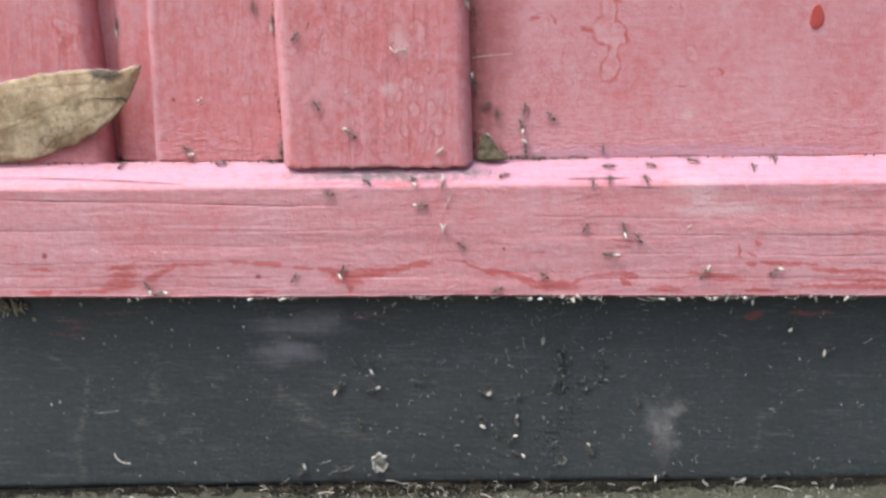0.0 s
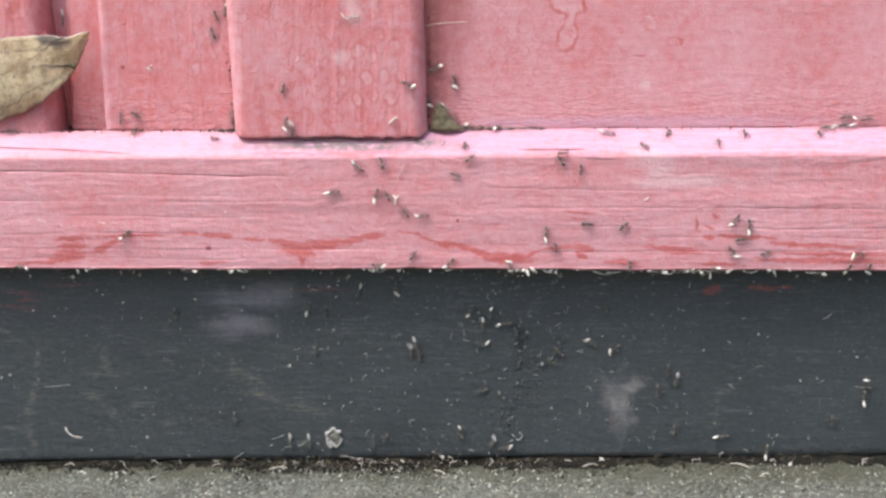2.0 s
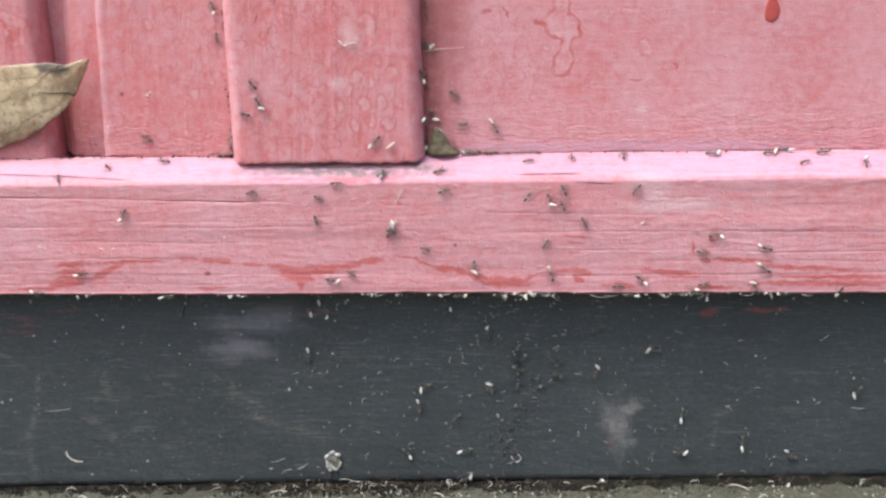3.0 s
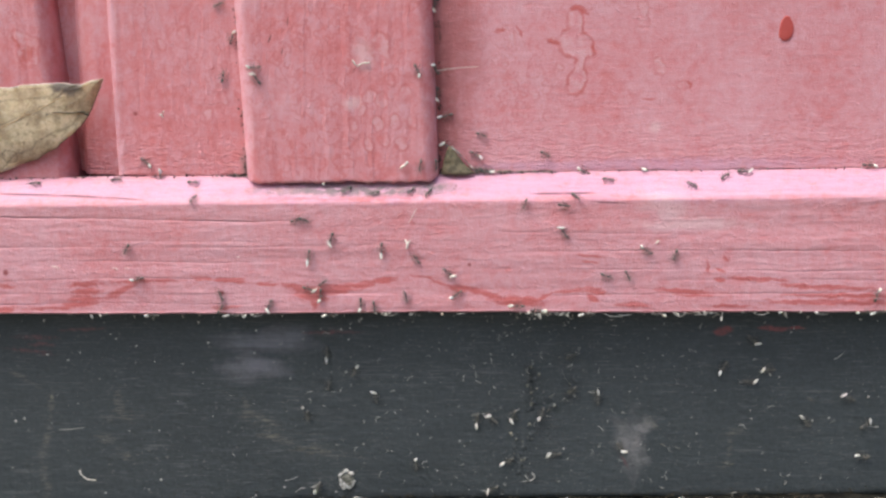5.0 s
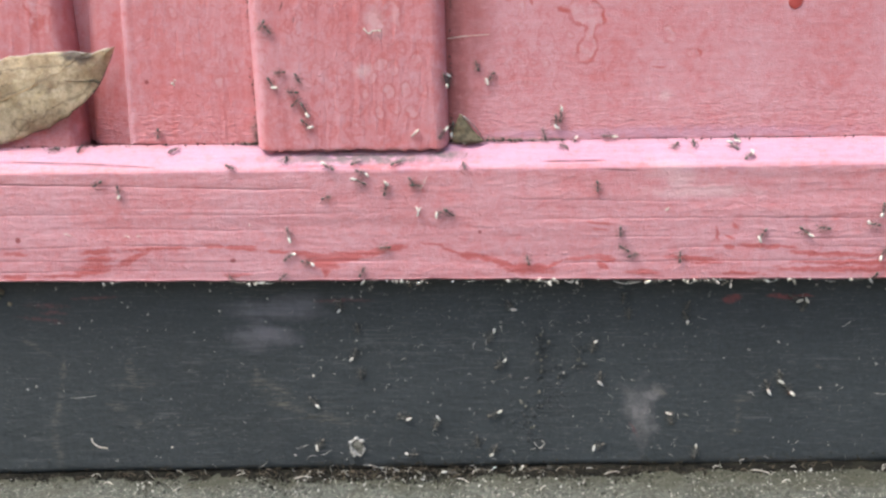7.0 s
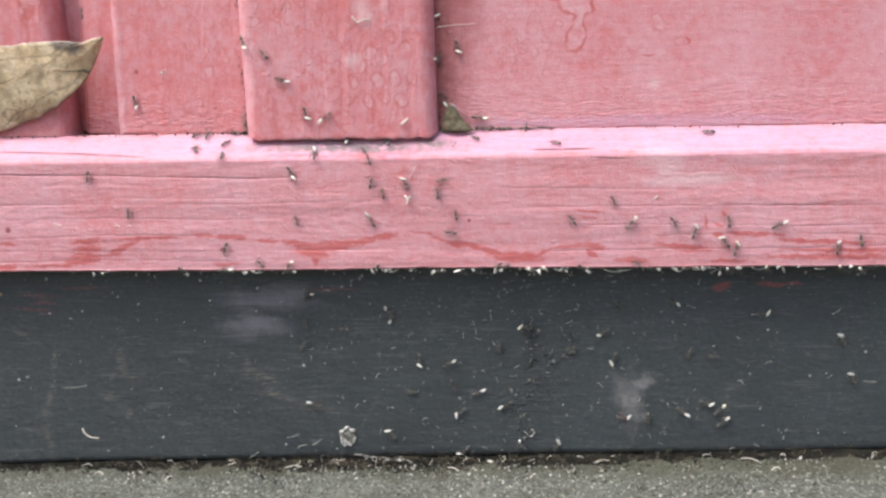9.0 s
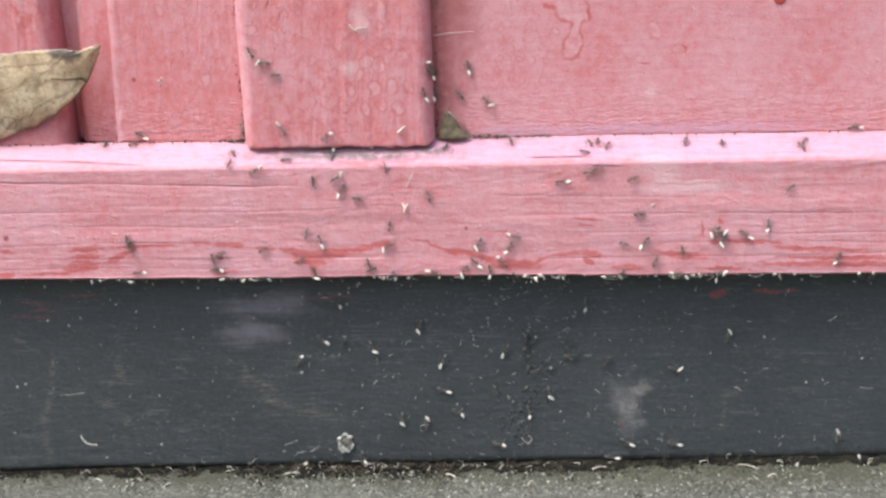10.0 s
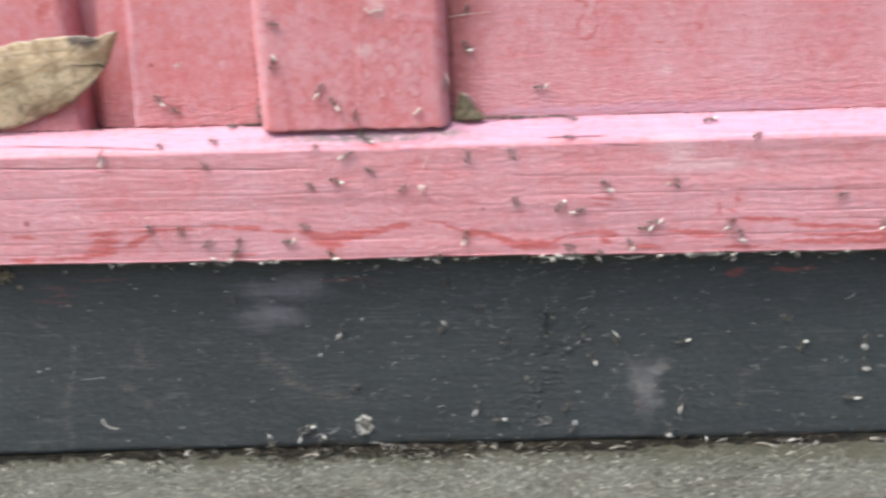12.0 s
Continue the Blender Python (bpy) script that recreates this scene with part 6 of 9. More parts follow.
    walk(copy_thing(laden[1], pose(0, 0, 0)), trail([(0, 77.7, 56.9), (0.5, 81.9, 58.9), (1, 85.1, 56.9), (1.5, 85.1, 56.9), (2, 83.7, 56.9), (2.5, 76.5, 56.9), (4.5, 60.1, 68.7), (5, 68.1, 71.8), (5.4, 68.1, 54.0), (5.79, 61.2, 54.0), (6, 61.2, 44.3), (6.21, 61.2, 54.0), (9.85, 35.3, 54.0), (10, 35.3, 57.5), (10.15, 35.3, 54.0), (10.55, 34.7, 54.0), (11, 34.7, 92.3), (11.5, 39.3, 92.4), (11.95, 39.3, 54.0)]))
    walk(copy_thing(laden[2], pose(0, 0, 0)), trail([(0, 80.5, 56.9), (0.5, 86.0, 59.5), (1, 90.0, 56.9), (1.5, 96.0, 60.6), (2, 91.0, 60.6), (2.5, 93.0, 64.8), (4.5, 102.7, 43.8), (5, 95.7, 42.5), (5.26, 95.7, 54.0), (5.55, 101.0, 54.0), (6, 101.0, 91.8), (6.5, 100.2, 90.9), (7, 90.2, 85.9), (9, 89.3, 62.4), (9.5, 88.0, 62.0), (10, 86.9, 64.1), (10.5, 89.8, 61.2), (11, 98.1, 66.2), (11.5, 107.4, 63.2), (11.7, 107.4, 54.0)]))
    walk(copy_thing(laden[0], pose(0, 0, 0)), trail([(0, 55.2, 67.3), (0.5, 47.0, 68.0), (1, 44.8, 56.9), (1.5, 43.8, 58.5), (2, 45.1, 56.9), (2.5, 47.0, 56.9), (4.5, 49.1, 56.9), (5, 46.5, 58.3), (5.5, 44.2, 56.9), (5.65, 44.2, 54.0), (6.05, 29.3, 54.0), (6.5, 29.3, 91.1), (6.95, 29.3, 54.0), (9.55, 1.6, 54.0), (10, 1.6, 76.7), (10.5, 10.7, 71.0), (11, 9.9, 71.9), (11.5, 8.1, 72.7), (12, -2.2, 75.6)]))
    walk(copy_thing(laden[1], pose(0, 0, 0)), trail([(0, 38.4, 56.9), (0.5, 40.3, 57.8), (1, 41.1, 56.9), (1.5, 39.6, 56.9), (2, 42.6, 56.9), (2.5, 40.7, 56.9), (4.5, 41.5, 56.9), (5, 45.6, 56.9), (5.5, 51.8, 56.9), (5.65, 51.8, 54.0), (6.05, 26.8, 54.0), (6.5, 26.8, 87.3), (7, 27.2, 90.4), (9, 30.8, 56.9), (9.5, 35.5, 63.2), (10, 39.5, 66.5), (10.28, 39.5, 54.0)]))
    walk(copy_thing(laden[2], pose(0, 0, 0)), trail([(0, 86.5, 6.0), (0.5, 79.6, 7.0), (1, 81.0, -0.7), (1.5, 84.0, -2.0), (2, 84.5, 5.5), (2.5, 86.3, 11.9), (4.5, 71.4, 12.7), (5, 65.7, 16.9), (5.5, 62.8, 24.6), (5.95, 62.8, 0.0), (6.55, 57.6, 0.0), (7, 57.6, 25.7), (9, 62.6, 27.7), (9.5, 62.3, 29.3), (9.95, 62.3, 54.0), (11.55, 60.5, 54.0), (12, 60.5, 31.1)]))
    walk(copy_thing(laden[0], pose(0, 0, 0)), trail([(0, 39.7, 4.8), (0.5, 34.8, 14.7), (1, 28.7, 17.8), (1.5, 30.1, 12.4), (2, 30.1, 12.1), (2.5, 29.9, 11.9), (4.5, 34.2, 13.1), (5, 37.2, 13.9), (5.5, 39.6, 16.0), (5.85, 39.6, 0.0), (6.35, 18.0, 0.0), (6.5, 18.0, -1.8), (7, 21.3, -1.4), (9, 34.8, -2.5), (9.5, 34.4, -2.9), (9.65, 34.4, 0.0), (10.35, 30.5, 0.0), (10.5, 30.5, -6.6), (11, 26.6, -2.1), (11.5, 31.0, -4.7), (11.65, 31.0, 0.0)]))
    walk(copy_thing(laden[1], pose(0, 0, 0)), trail([(0, 34.5, 98.7), (0.5, 33.8, 100.9), (1, 30.1, 106.4), (1.5, 28.6, 110.7), (2, 25.4, 106.3), (2.5, 23.2, 107.4), (4.5, 21.4, 113.2), (5, 19.4, 114.3), (5.5, 19.5, 117.2), (6, 22.1, 116.1), (6.5, 26.1, 120.3), (6.85, 26.1, 136.0)]))
    walk(copy_thing(laden[2], pose(0, 0, 0)), trail([(0, 19.8, 91.6), (0.5, 24.2, 95.9), (1, 27.3, 97.4), (1.5, 26.7, 96.3), (2, 23.8, 97.5), (2.5, 27.1, 97.6), (4.5, 21.4, 107.0), (5, 22.4, 108.9), (5.5, 21.9, 111.4), (6, 23.3, 103.1), (6.5, 25.2, 99.5), (7, 32.2, 105.6), (9, 27.7, 109.8), (9.5, 26.0, 120.4), (9.85, 26.0, 136.0)]))
    walk(copy_thing(laden[0], pose(0, 0, 0)), trail([(0, -28.5, 56.9), (0.5, -25.1, 56.9), (1, -18.7, 56.9), (1.5, -25.8, 56.9), (2, -30.8, 56.9), (2.5, -38.6, 56.9), (4.5, -32.8, 58.0), (5, -25.5, 56.9), (5.5, -18.0, 56.9), (6, -13.4, 59.6), (6.5, -11.4, 64.8), (7, -13.6, 67.2), (9, -9.3, 78.8), (9.5, -15.0, 82.1), (10, -16.6, 82.6), (10.45, -16.6, 54.0)]))
    walk(copy_thing(laden[1], pose(0, 0, 0)), trail([(0, 32.0, 16.4), (0.5, 29.6, 13.6), (1, 27.8, 7.5), (1.5, 31.4, 4.4), (2, 26.0, 5.4), (2.5, 20.4, 9.1), (4.5, 12.4, 16.4), (5, 16.0, 14.3), (5.5, 9.8, 8.6), (6, 9.6, 8.5), (6.5, 10.1, 7.1), (7, 12.4, 7.8), (9, 26.7, 5.4), (9.5, 29.2, 10.2), (10, 27.7, 16.9), (10.38, 27.7, 0.0), (11.05, 60.9, 0.0), (11.5, 60.9, 20.4), (12, 55.8, 24.9)]))
    walk(copy_thing(laden[2], pose(0, 0, 0)), trail([(0, -7.2, 62.5), (0.5, -5.3, 68.1), (1, -5.2, 77.2), (1.5, -13.3, 85.9), (2, -8.9, 92.4), (2.5, -10.8, 97.6), (4.5, -23.4, 118.7), (5, -17.9, 114.7), (5.5, -10.6, 101.3), (6, -8.5, 93.6), (6.5, -4.4, 92.7), (7, -8.3, 95.7), (9, -6.8, 95.3), (9.5, -9.0, 100.2), (10, -4.0, 91.7), (10.5, -8.5, 84.4), (10.95, -8.5, 54.0)]))
    walk(copy_thing(laden[0], pose(0, 0, 0)), trail([(0, -5.8, 99.0), (0.5, -1.2, 95.4), (1, 5.9, 93.4), (1.5, -2.0, 96.0), (2, 1.1, 92.0), (2.5, 8.7, 91.7), (4.5, 19.4, 102.9), (5, 23.6, 104.9), (5.5, 22.8, 103.7), (6, 22.7, 99.3), (6.5, 22.0, 95.5), (7, 22.2, 94.8), (9, 12.2, 92.0), (9.5, 21.8, 96.1), (10, 20.7, 101.2), (10.5, 19.6, 102.3), (11, 18.5, 99.8), (11.45, 18.5, 136.0)]))
    walk(copy_thing(laden[1], pose(0, 0, 0)), trail([(0, -49.2, 58.5), (0.5, -55.1, 56.9), (1, -59.7, 56.9), (1.5, -62.7, 56.9), (2, -69.2, 57.5), (2.5, -72.7, 57.9), (4.5, -51.9, 56.9), (5, -44.5, 56.9), (5.5, -35.9, 56.9), (6, -29.3, 56.9), (6.5, -22.2, 56.9), (7, -23.3, 56.9), (9, -35.5, 56.9), (9.5, -33.7, 58.6), (10, -45.2, 58.8), (10.5, -55.6, 56.9), (11, -53.6, 59.6), (11.5, -48.4, 69.3), (11.84, -48.4, 54.0)]))
    walk(copy_thing(laden[2], pose(0, 0, 0)), trail([(0, 104.5, 37.0), (0.5, 105.2, 37.3), (1, 111.9, 35.1), (1.5, 116.5, 31.7), (2, 123.0, 24.7), (2.5, 120.0, 25.3), (4.5, 123.8, 29.5), (5, 121.7, 24.3), (5.5, 120.3, 26.4), (6, 115.6, 31.8), (6.5, 110.2, 38.5), (7, 102.5, 45.2), (9, 98.5, 39.4), (9.5, 89.8, 39.9), (10, 91.0, 36.5), (10.5, 87.9, 35.3), (11, 82.1, 30.2), (11.5, 76.1, 32.7), (11.95, 76.1, 54.0)]))
    walk(copy_thing(laden[0], pose(0, 0, 0)), trail([(0, 64.8, 56.9), (0.5, 59.4, 56.9), (1, 50.8, 58.8), (1.5, 50.7, 56.9), (2, 49.7, 64.5), (2.5, 50.6, 64.5), (4.5, 53.3, 56.9), (5, 55.1, 56.9), (5.5, 54.3, 56.9), (6, 61.6, 56.9), (6.5, 64.7, 56.9), (7, 68.0, 56.9), (9, 56.6, 56.9), (9.5, 57.0, 58.9), (10, 69.1, 63.9), (10.5, 61.9, 65.5), (11, 60.2, 62.5), (11.5, 60.4, 69.7), (12, 58.3, 72.2)]))
    walk(copy_thing(laden[1], pose(0, 0, 0)), trail([(0, 91.3, 63.5), (0.5, 88.0, 61.5), (1, 87.2, 59.7), (1.5, 88.4, 60.8), (2, 86.8, 57.8), (2.5, 83.9, 58.5), (4.5, 81.0, 56.9), (5, 73.2, 56.9), (5.5, 77.4, 56.9), (6, 86.3, 56.9), (6.5, 85.3, 56.9), (7, 82.3, 56.9), (9, 87.8, 56.9), (9.5, 82.1, 56.9), (10, 79.3, 56.9), (10.5, 82.4, 56.9), (11, 82.8, 56.9), (11.5, 80.6, 56.9), (12, 84.1, 63.0)]))
    walk(copy_thing(laden[2], pose(0, 0, 0)), trail([(0, 65.9, 6.2), (0.5, 71.0, 9.2), (1, 66.9, 10.7), (1.5, 55.7, 9.9), (2, 41.5, 7.7), (2.5, 33.9, 6.1), (4.5, 29.4, 4.3), (5, 33.8, 6.8), (5.5, 37.3, 8.3), (6, 34.1, 11.3), (6.5, 20.5, 15.4), (7, 11.9, 16.5), (9, 17.8, 27.1), (9.5, 16.2, 28.4), (10, 18.2, 37.1), (10.5, 19.2, 38.6), (11, 21.2, 37.9), (11.5, 22.2, 39.1), (12, 19.5, 34.2)]))
    walk(copy_thing(free[0], pose(0, 0, 0)), trail([(0, -27.2, 127.1), (0.2, -27.2, 136.0), (1.05, -25.4, 136.0), (1.5, -25.4, 114.9), (2, -26.1, 113.8), (2.5, -16.2, 108.4), (4.5, -14.1, 106.1), (4.95, -14.1, 136.0), (6.05, -60.7, 136.0), (6.5, -60.7, 97.4), (7, -63.9, 90.4), (9, -56.5, 91.9), (9.45, -56.5, 54.0), (9.76, -47.2, 54.0), (10, -47.2, 64.9), (10.24, -47.2, 54.0), (11.05, -71.3, 54.0), (11.5, -71.3, 29.3), (11.95, -71.3, 54.0)]))
    walk(copy_thing(free[1], pose(0, 0, 0)), trail([(0, 52.6, 94.1), (0.45, 52.6, 54.0), (1.55, 109.6, 54.0), (2, 109.6, 89.0), (2.5, 109.3, 88.2), (4.5, 102.3, 85.7), (4.95, 102.3, 54.0), (9.07, 76.2, 54.0), (9.5, 76.2, 73.5), (10, 67.1, 79.2), (10.45, 67.1, 54.0)]))
    walk(copy_thing(free[0], pose(0, 0, 0)), trail([(0, 28.6, 101.8), (0.45, 28.6, 136.0), (1.05, 23.5, 136.0), (1.5, 23.5, 107.6), (1.95, 23.5, 136.0), (5.05, -14.4, 136.0), (5.5, -14.4, 112.7), (6, -22.1, 104.9), (6.5, -22.3, 100.8), (7, -12.5, 103.3), (9, -30.5, 90.8), (9.45, -30.5, 54.0), (9.83, -28.1, 54.0), (10, -28.1, 61.7), (10.5, -33.5, 61.4), (10.66, -33.5, 54.0), (11.05, -37.2, 54.0), (11.5, -37.2, 91.0), (12, -32.3, 85.7)]))
    walk(copy_thing(free[1], pose(0, 0, 0)), trail([(0, 50.0, 83.1), (0.45, 50.0, 54.0), (1.72, 64.2, 54.0), (2, 64.2, 41.2), (2.5, 63.6, 42.5), (4.5, 56.7, 37.6), (5, 53.1, 39.3), (5.5, 44.3, 32.1), (6, 43.5, 28.7), (6.45, 43.5, 54.0), (9.1, 43.1, 54.0), (9.5, 43.1, 35.8), (9.9, 43.1, 54.0), (10.13, 52.5, 54.0), (10.5, 52.5, 70.8), (10.87, 52.5, 54.0), (11.05, 53.7, 54.0), (11.5, 53.7, 87.0), (11.95, 53.7, 54.0)]))
    walk(copy_thing(free[0], pose(0, 0, 0)), trail([(0, 53.9, 84.0), (0.45, 53.9, 54.0), (1.2, 61.9, 54.0), (1.5, 61.9, 67.4), (2, 66.2, 66.9), (2.5, 58.9, 72.5), (4.5, 57.8, 74.9), (4.95, 57.8, 54.0), (5.22, 64.0, 54.0), (5.5, 64.0, 41.6), (5.78, 64.0, 54.0), (6.24, 74.5, 54.0), (6.5, 74.5, 65.6), (7, 74.1, 62.5), (9, 75.8, 67.4), (9.5, 72.6, 69.8), (10, 69.1, 71.0), (10.5, 67.0, 70.0), (10.86, 67.0, 54.0), (11.78, 20.1, 54.0), (12, 20.1, 44.2)]))
    walk(copy_thing(free[1], pose(0, 0, 0)), trail([(0, 86.4, 87.9), (0.45, 86.4, 54.0), (1.05, 87.8, 54.0), (1.5, 87.8, 90.2), (2, 87.1, 86.3), (2.45, 87.1, 54.0), (6.22, 78.7, 54.0), (6.5, 78.7, 41.6), (7, 77.6, 44.0), (9, 86.1, 29.1), (9.45, 86.1, 54.0), (9.81, 78.5, 54.0), (10, 78.5, 62.7), (10.5, 73.1, 68.3), (11, 73.5, 75.7), (11.45, 73.5, 54.0)]))
    walk(copy_thing(free[0], pose(0, 0, 0)), trail([(0, 91.2, 90.2), (0.45, 91.2, 54.0), (1.23, 95.7, 54.0), (1.5, 95.7, 66.3), (2, 92.1, 64.1), (2.5, 87.4, 65.8), (4.5, 76.8, 68.2), (5, 75.5, 70.1), (5.5, 83.4, 69.1), (6, 91.7, 68.6), (6.5, 97.9, 68.0), (7, 105.3, 68.6), (9, 116.5, 63.2), (9.2, 116.5, 54.0), (10.55, 113.5, 54.0), (11, 113.5, 82.0), (11.5, 107.7, 88.9), (11.95, 107.7, 54.0)]))
    walk(copy_thing(free[1], pose(0, 0, 0)), trail([(0, -55.1, 102.9), (0.45, -55.1, 136.0), (1.08, -62.1, 136.0), (1.5, -62.1, 117.1), (1.92, -62.1, 136.0), (5.09, -17.8, 136.0), (5.5, -17.8, 117.5), (6, -20.1, 111.7), (6.5, -20.0, 107.7), (7, -14.7, 107.8), (9, -15.9, 109.4), (9.5, -14.0, 105.3), (10, -13.2, 106.5), (10.5, -11.1, 103.2), (10.95, -11.1, 136.0)]))
    walk(copy_thing(free[0], pose(0, 0, 0)), trail([(0, 61.7, 24.9), (0.45, 61.7, 0.0), (0.82, 76.1, 0.0), (1, 76.1, 8.1), (1.5, 81.5, 13.5), (2, 79.8, 12.3), (2.27, 79.8, 0.0), (5.84, 28.7, 0.0), (6, 28.7, 7.0), (6.16, 28.7, 0.0), (6.76, 28.8, 0.0), (7, 28.8, 11.0), (9, 25.2, 22.2), (9.5, 20.3, 31.8), (9.95, 20.3, 54.0), (11.55, 1.4, 54.0), (12, 1.4, 93.4)]))
    walk(copy_thing(free[1], pose(0, 0, 0)), trail([(0, -18.4, 62.2), (0.5, -19.8, 60.0), (0.65, -19.8, 54.0), (0.85, -6.6, 54.0), (1, -6.6, 47.6), (1.15, -6.6, 54.0), (1.55, -3.9, 54.0), (2, -3.9, 30.7), (2.5, -4.2, 31.4), (2.95, -4.2, 54.0), (4.55, -4.2, 54.0), (5, -4.2, 32.7), (5.5, -5.2, 32.0), (6, 4.1, 35.1), (6.5, 1.2, 34.8), (7, 0.9, 38.7), (9, -0.2, 36.1), (9.4, -0.2, 54.0), (9.85, 7.3, 54.0), (10, 7.3, 60.8), (10.5, 0.5, 59.8), (11, 5.0, 61.4), (11.5, 15.6, 61.2), (11.66, 15.6, 54.0)]))
    walk(copy_thing(free[0], pose(0, 0, 0)), trail([(0, 28.4, 58.8), (0.5, 35.5, 63.3), (0.71, 35.5, 54.0), (1.55, 20.2, 54.0), (2, 20.2, 29.5), (2.45, 20.2, 54.0), (4.55, 19.3, 54.0), (5, 19.3, 93.6), (5.5, 27.8, 99.8), (6, 31.9, 104.2), (6.5, 34.9, 103.6), (6.95, 34.9, 136.0), (9.11, -26.2, 136.0), (9.5, -26.2, 118.5), (10, -18.1, 111.7), (10.5, -24.2, 115.0), (11, -26.2, 118.5), (11.5, -23.9, 115.2), (12, -17.1, 114.3)]))
    walk(copy_thing(free[1], pose(0, 0, 0)), trail([(0, -5.2, 18.9), (0.5, -6.5, 23.9), (0.95, -6.5, 0.0), (1.2, -24.2, 0.0), (1.5, -24.2, 13.5), (2, -23.6, 14.1), (2.5, -31.3, 18.8), (2.92, -31.3, 0.0), (10.23, 27.7, 0.0), (10.5, 27.7, 12.0), (10.77, 27.7, 0.0), (11.85, 29.3, 0.0), (12, 29.3, -5.2)]))
    walk(copy_thing(free[0], pose(0, 0, 0)), trail([(0, 60.2, 70.6), (0.5, 67.4, 60.8), (1, 71.5, 58.0), (1.15, 71.5, 54.0), (1.55, 93.1, 54.0), (2, 93.1, 89.1), (2.45, 93.1, 54.0), (5.77, 93.1, 54.0), (6, 93.1, 64.2), (6.23, 93.1, 54.0), (6.55, 77.7, 54.0), (7, 77.7, 89.4), (9, 83.9, 89.2), (9.5, 95.0, 89.1), (10, 104.6, 86.5), (10.45, 104.6, 54.0)]))
    walk(copy_thing(free[1], pose(0, 0, 0)), trail([(0, -6.2, 34.3), (0.5, -3.0, 30.4), (1, -2.9, 27.4), (1.45, -2.9, 54.0), (2.05, 1.6, 54.0), (2.5, 1.6, 78.1), (4.5, -7.1, 82.5), (5, -9.0, 78.7), (5.5, -16.0, 82.4), (6, -7.7, 84.6), (6.5, -3.9, 96.5), (7, -10.5, 106.5), (9, 5.8, 85.0), (9.5, 5.9, 85.5), (10, 11.7, 82.6), (10.45, 11.7, 54.0), (11.13, -5.6, 54.0), (11.5, -5.6, 70.5), (12, -8.8, 74.4)]))
    walk(copy_thing(free[0], pose(0, 0, 0)), trail([(0, -12.6, 104.8), (0.5, -7.9, 97.6), (1, -8.9, 102.7), (1.5, -21.8, 102.8), (1.95, -21.8, 136.0), (4.55, -26.2, 136.0), (5, -26.2, 114.7), (5.5, -30.3, 118.0), (5.9, -30.3, 136.0), (6.1, -22.9, 136.0), (6.5, -22.9, 118.1), (7, -18.4, 118.5), (7.39, -18.4, 136.0), (9.05, -5.2, 136.0), (9.5, -5.2, 98.2), (9.95, -5.2, 136.0)]))
    walk(copy_thing(free[1], pose(0, 0, 0)), trail([(0, -60.0, 90.2), (0.5, -62.5, 86.3), (1, -57.9, 90.6), (1.5, -60.1, 89.5), (1.95, -60.1, 54.0), (5.05, -52.4, 54.0), (5.5, -52.4, 89.4), (5.95, -52.4, 54.0), (6.27, -48.3, 54.0), (6.5, -48.3, 64.3), (6.73, -48.3, 54.0), (9.05, -29.0, 54.0), (9.5, -29.0, 27.1), (9.95, -29.0, 54.0), (10.17, -29.7, 54.0), (10.5, -29.7, 68.9), (11, -31.5, 73.8), (11.5, -32.8, 77.7), (12, -33.9, 79.6)]))
    walk(copy_thing(free[0], pose(0, 0, 0)), trail([(0, -10.0, 81.4), (0.5, -6.3, 80.8), (1, 3.3, 78.7), (1.5, 0.4, 84.0), (1.95, 0.4, 54.0), (4.84, 15.5, 54.0), (5, 15.5, 61.2), (5.5, 9.2, 66.0), (6, 13.3, 61.5), (6.5, 2.8, 59.8), (7, 2.9, 59.6), (9, -9.9, 32.0), (9.5, -15.2, 26.3), (9.95, -15.2, 0.0), (11.05, -30.5, 0.0), (11.5, -30.5, 26.8), (11.95, -30.5, 0.0)]))
    walk(copy_thing(free[1], pose(0, 0, 0)), trail([(0, 30.5, 85.9), (0.5, 29.7, 85.6), (1, 30.2, 86.1), (1.5, 20.5, 85.9), (1.95, 20.5, 54.0), (4.55, 22.4, 54.0), (5, 22.4, 94.2), (5.45, 22.4, 54.0), (5.63, 19.8, 54.0), (6, 19.8, 70.8), (6.5, 19.1, 71.1), (7, 15.0, 80.1), (9, 10.3, 75.1), (9.5, 13.3, 74.3), (10, 12.7, 69.4), (10.5, 12.9, 69.0), (11, 22.0, 69.3), (11.5, 14.0, 75.4), (12, 12.2, 73.9)]))
    walk(copy_thing(free[0], pose(0, 0, 0)), trail([(0, 35.1, 103.0), (0.5, 35.4, 105.3), (1, 29.5, 99.9), (1.5, 31.8, 106.7), (1.95, 31.8, 136.0), (5.59, -62.1, 136.0), (6, -62.1, 117.7), (6.41, -62.1, 136.0), (8.66, -61.2, 136.0), (9, -61.2, 120.6), (9.34, -61.2, 136.0), (10.05, -15.0, 136.0), (10.5, -15.0, 101.9), (11, -16.2, 107.3), (11.5, -19.9, 117.2), (11.92, -19.9, 136.0)]))
    walk(copy_thing(free[1], pose(0, 0, 0)), trail([(0, 25.8, 104.1), (0.5, 29.1, 108.3), (1, 27.5, 109.3), (1.5, 29.9, 108.2), (1.95, 29.9, 136.0), (5.26, 25.0, 136.0), (5.5, 25.0, 125.1), (5.74, 25.0, 136.0), (6.05, 41.6, 136.0), (6.5, 41.6, 101.2), (7, 45.0, 93.6), (9, 42.9, 92.3), (9.5, 47.2, 89.8), (10, 56.1, 86.1), (10.5, 60.7, 85.5), (10.95, 60.7, 54.0), (11.35, 54.1, 54.0), (11.5, 54.1, 58.9), (12, 49.7, 59.9)]))
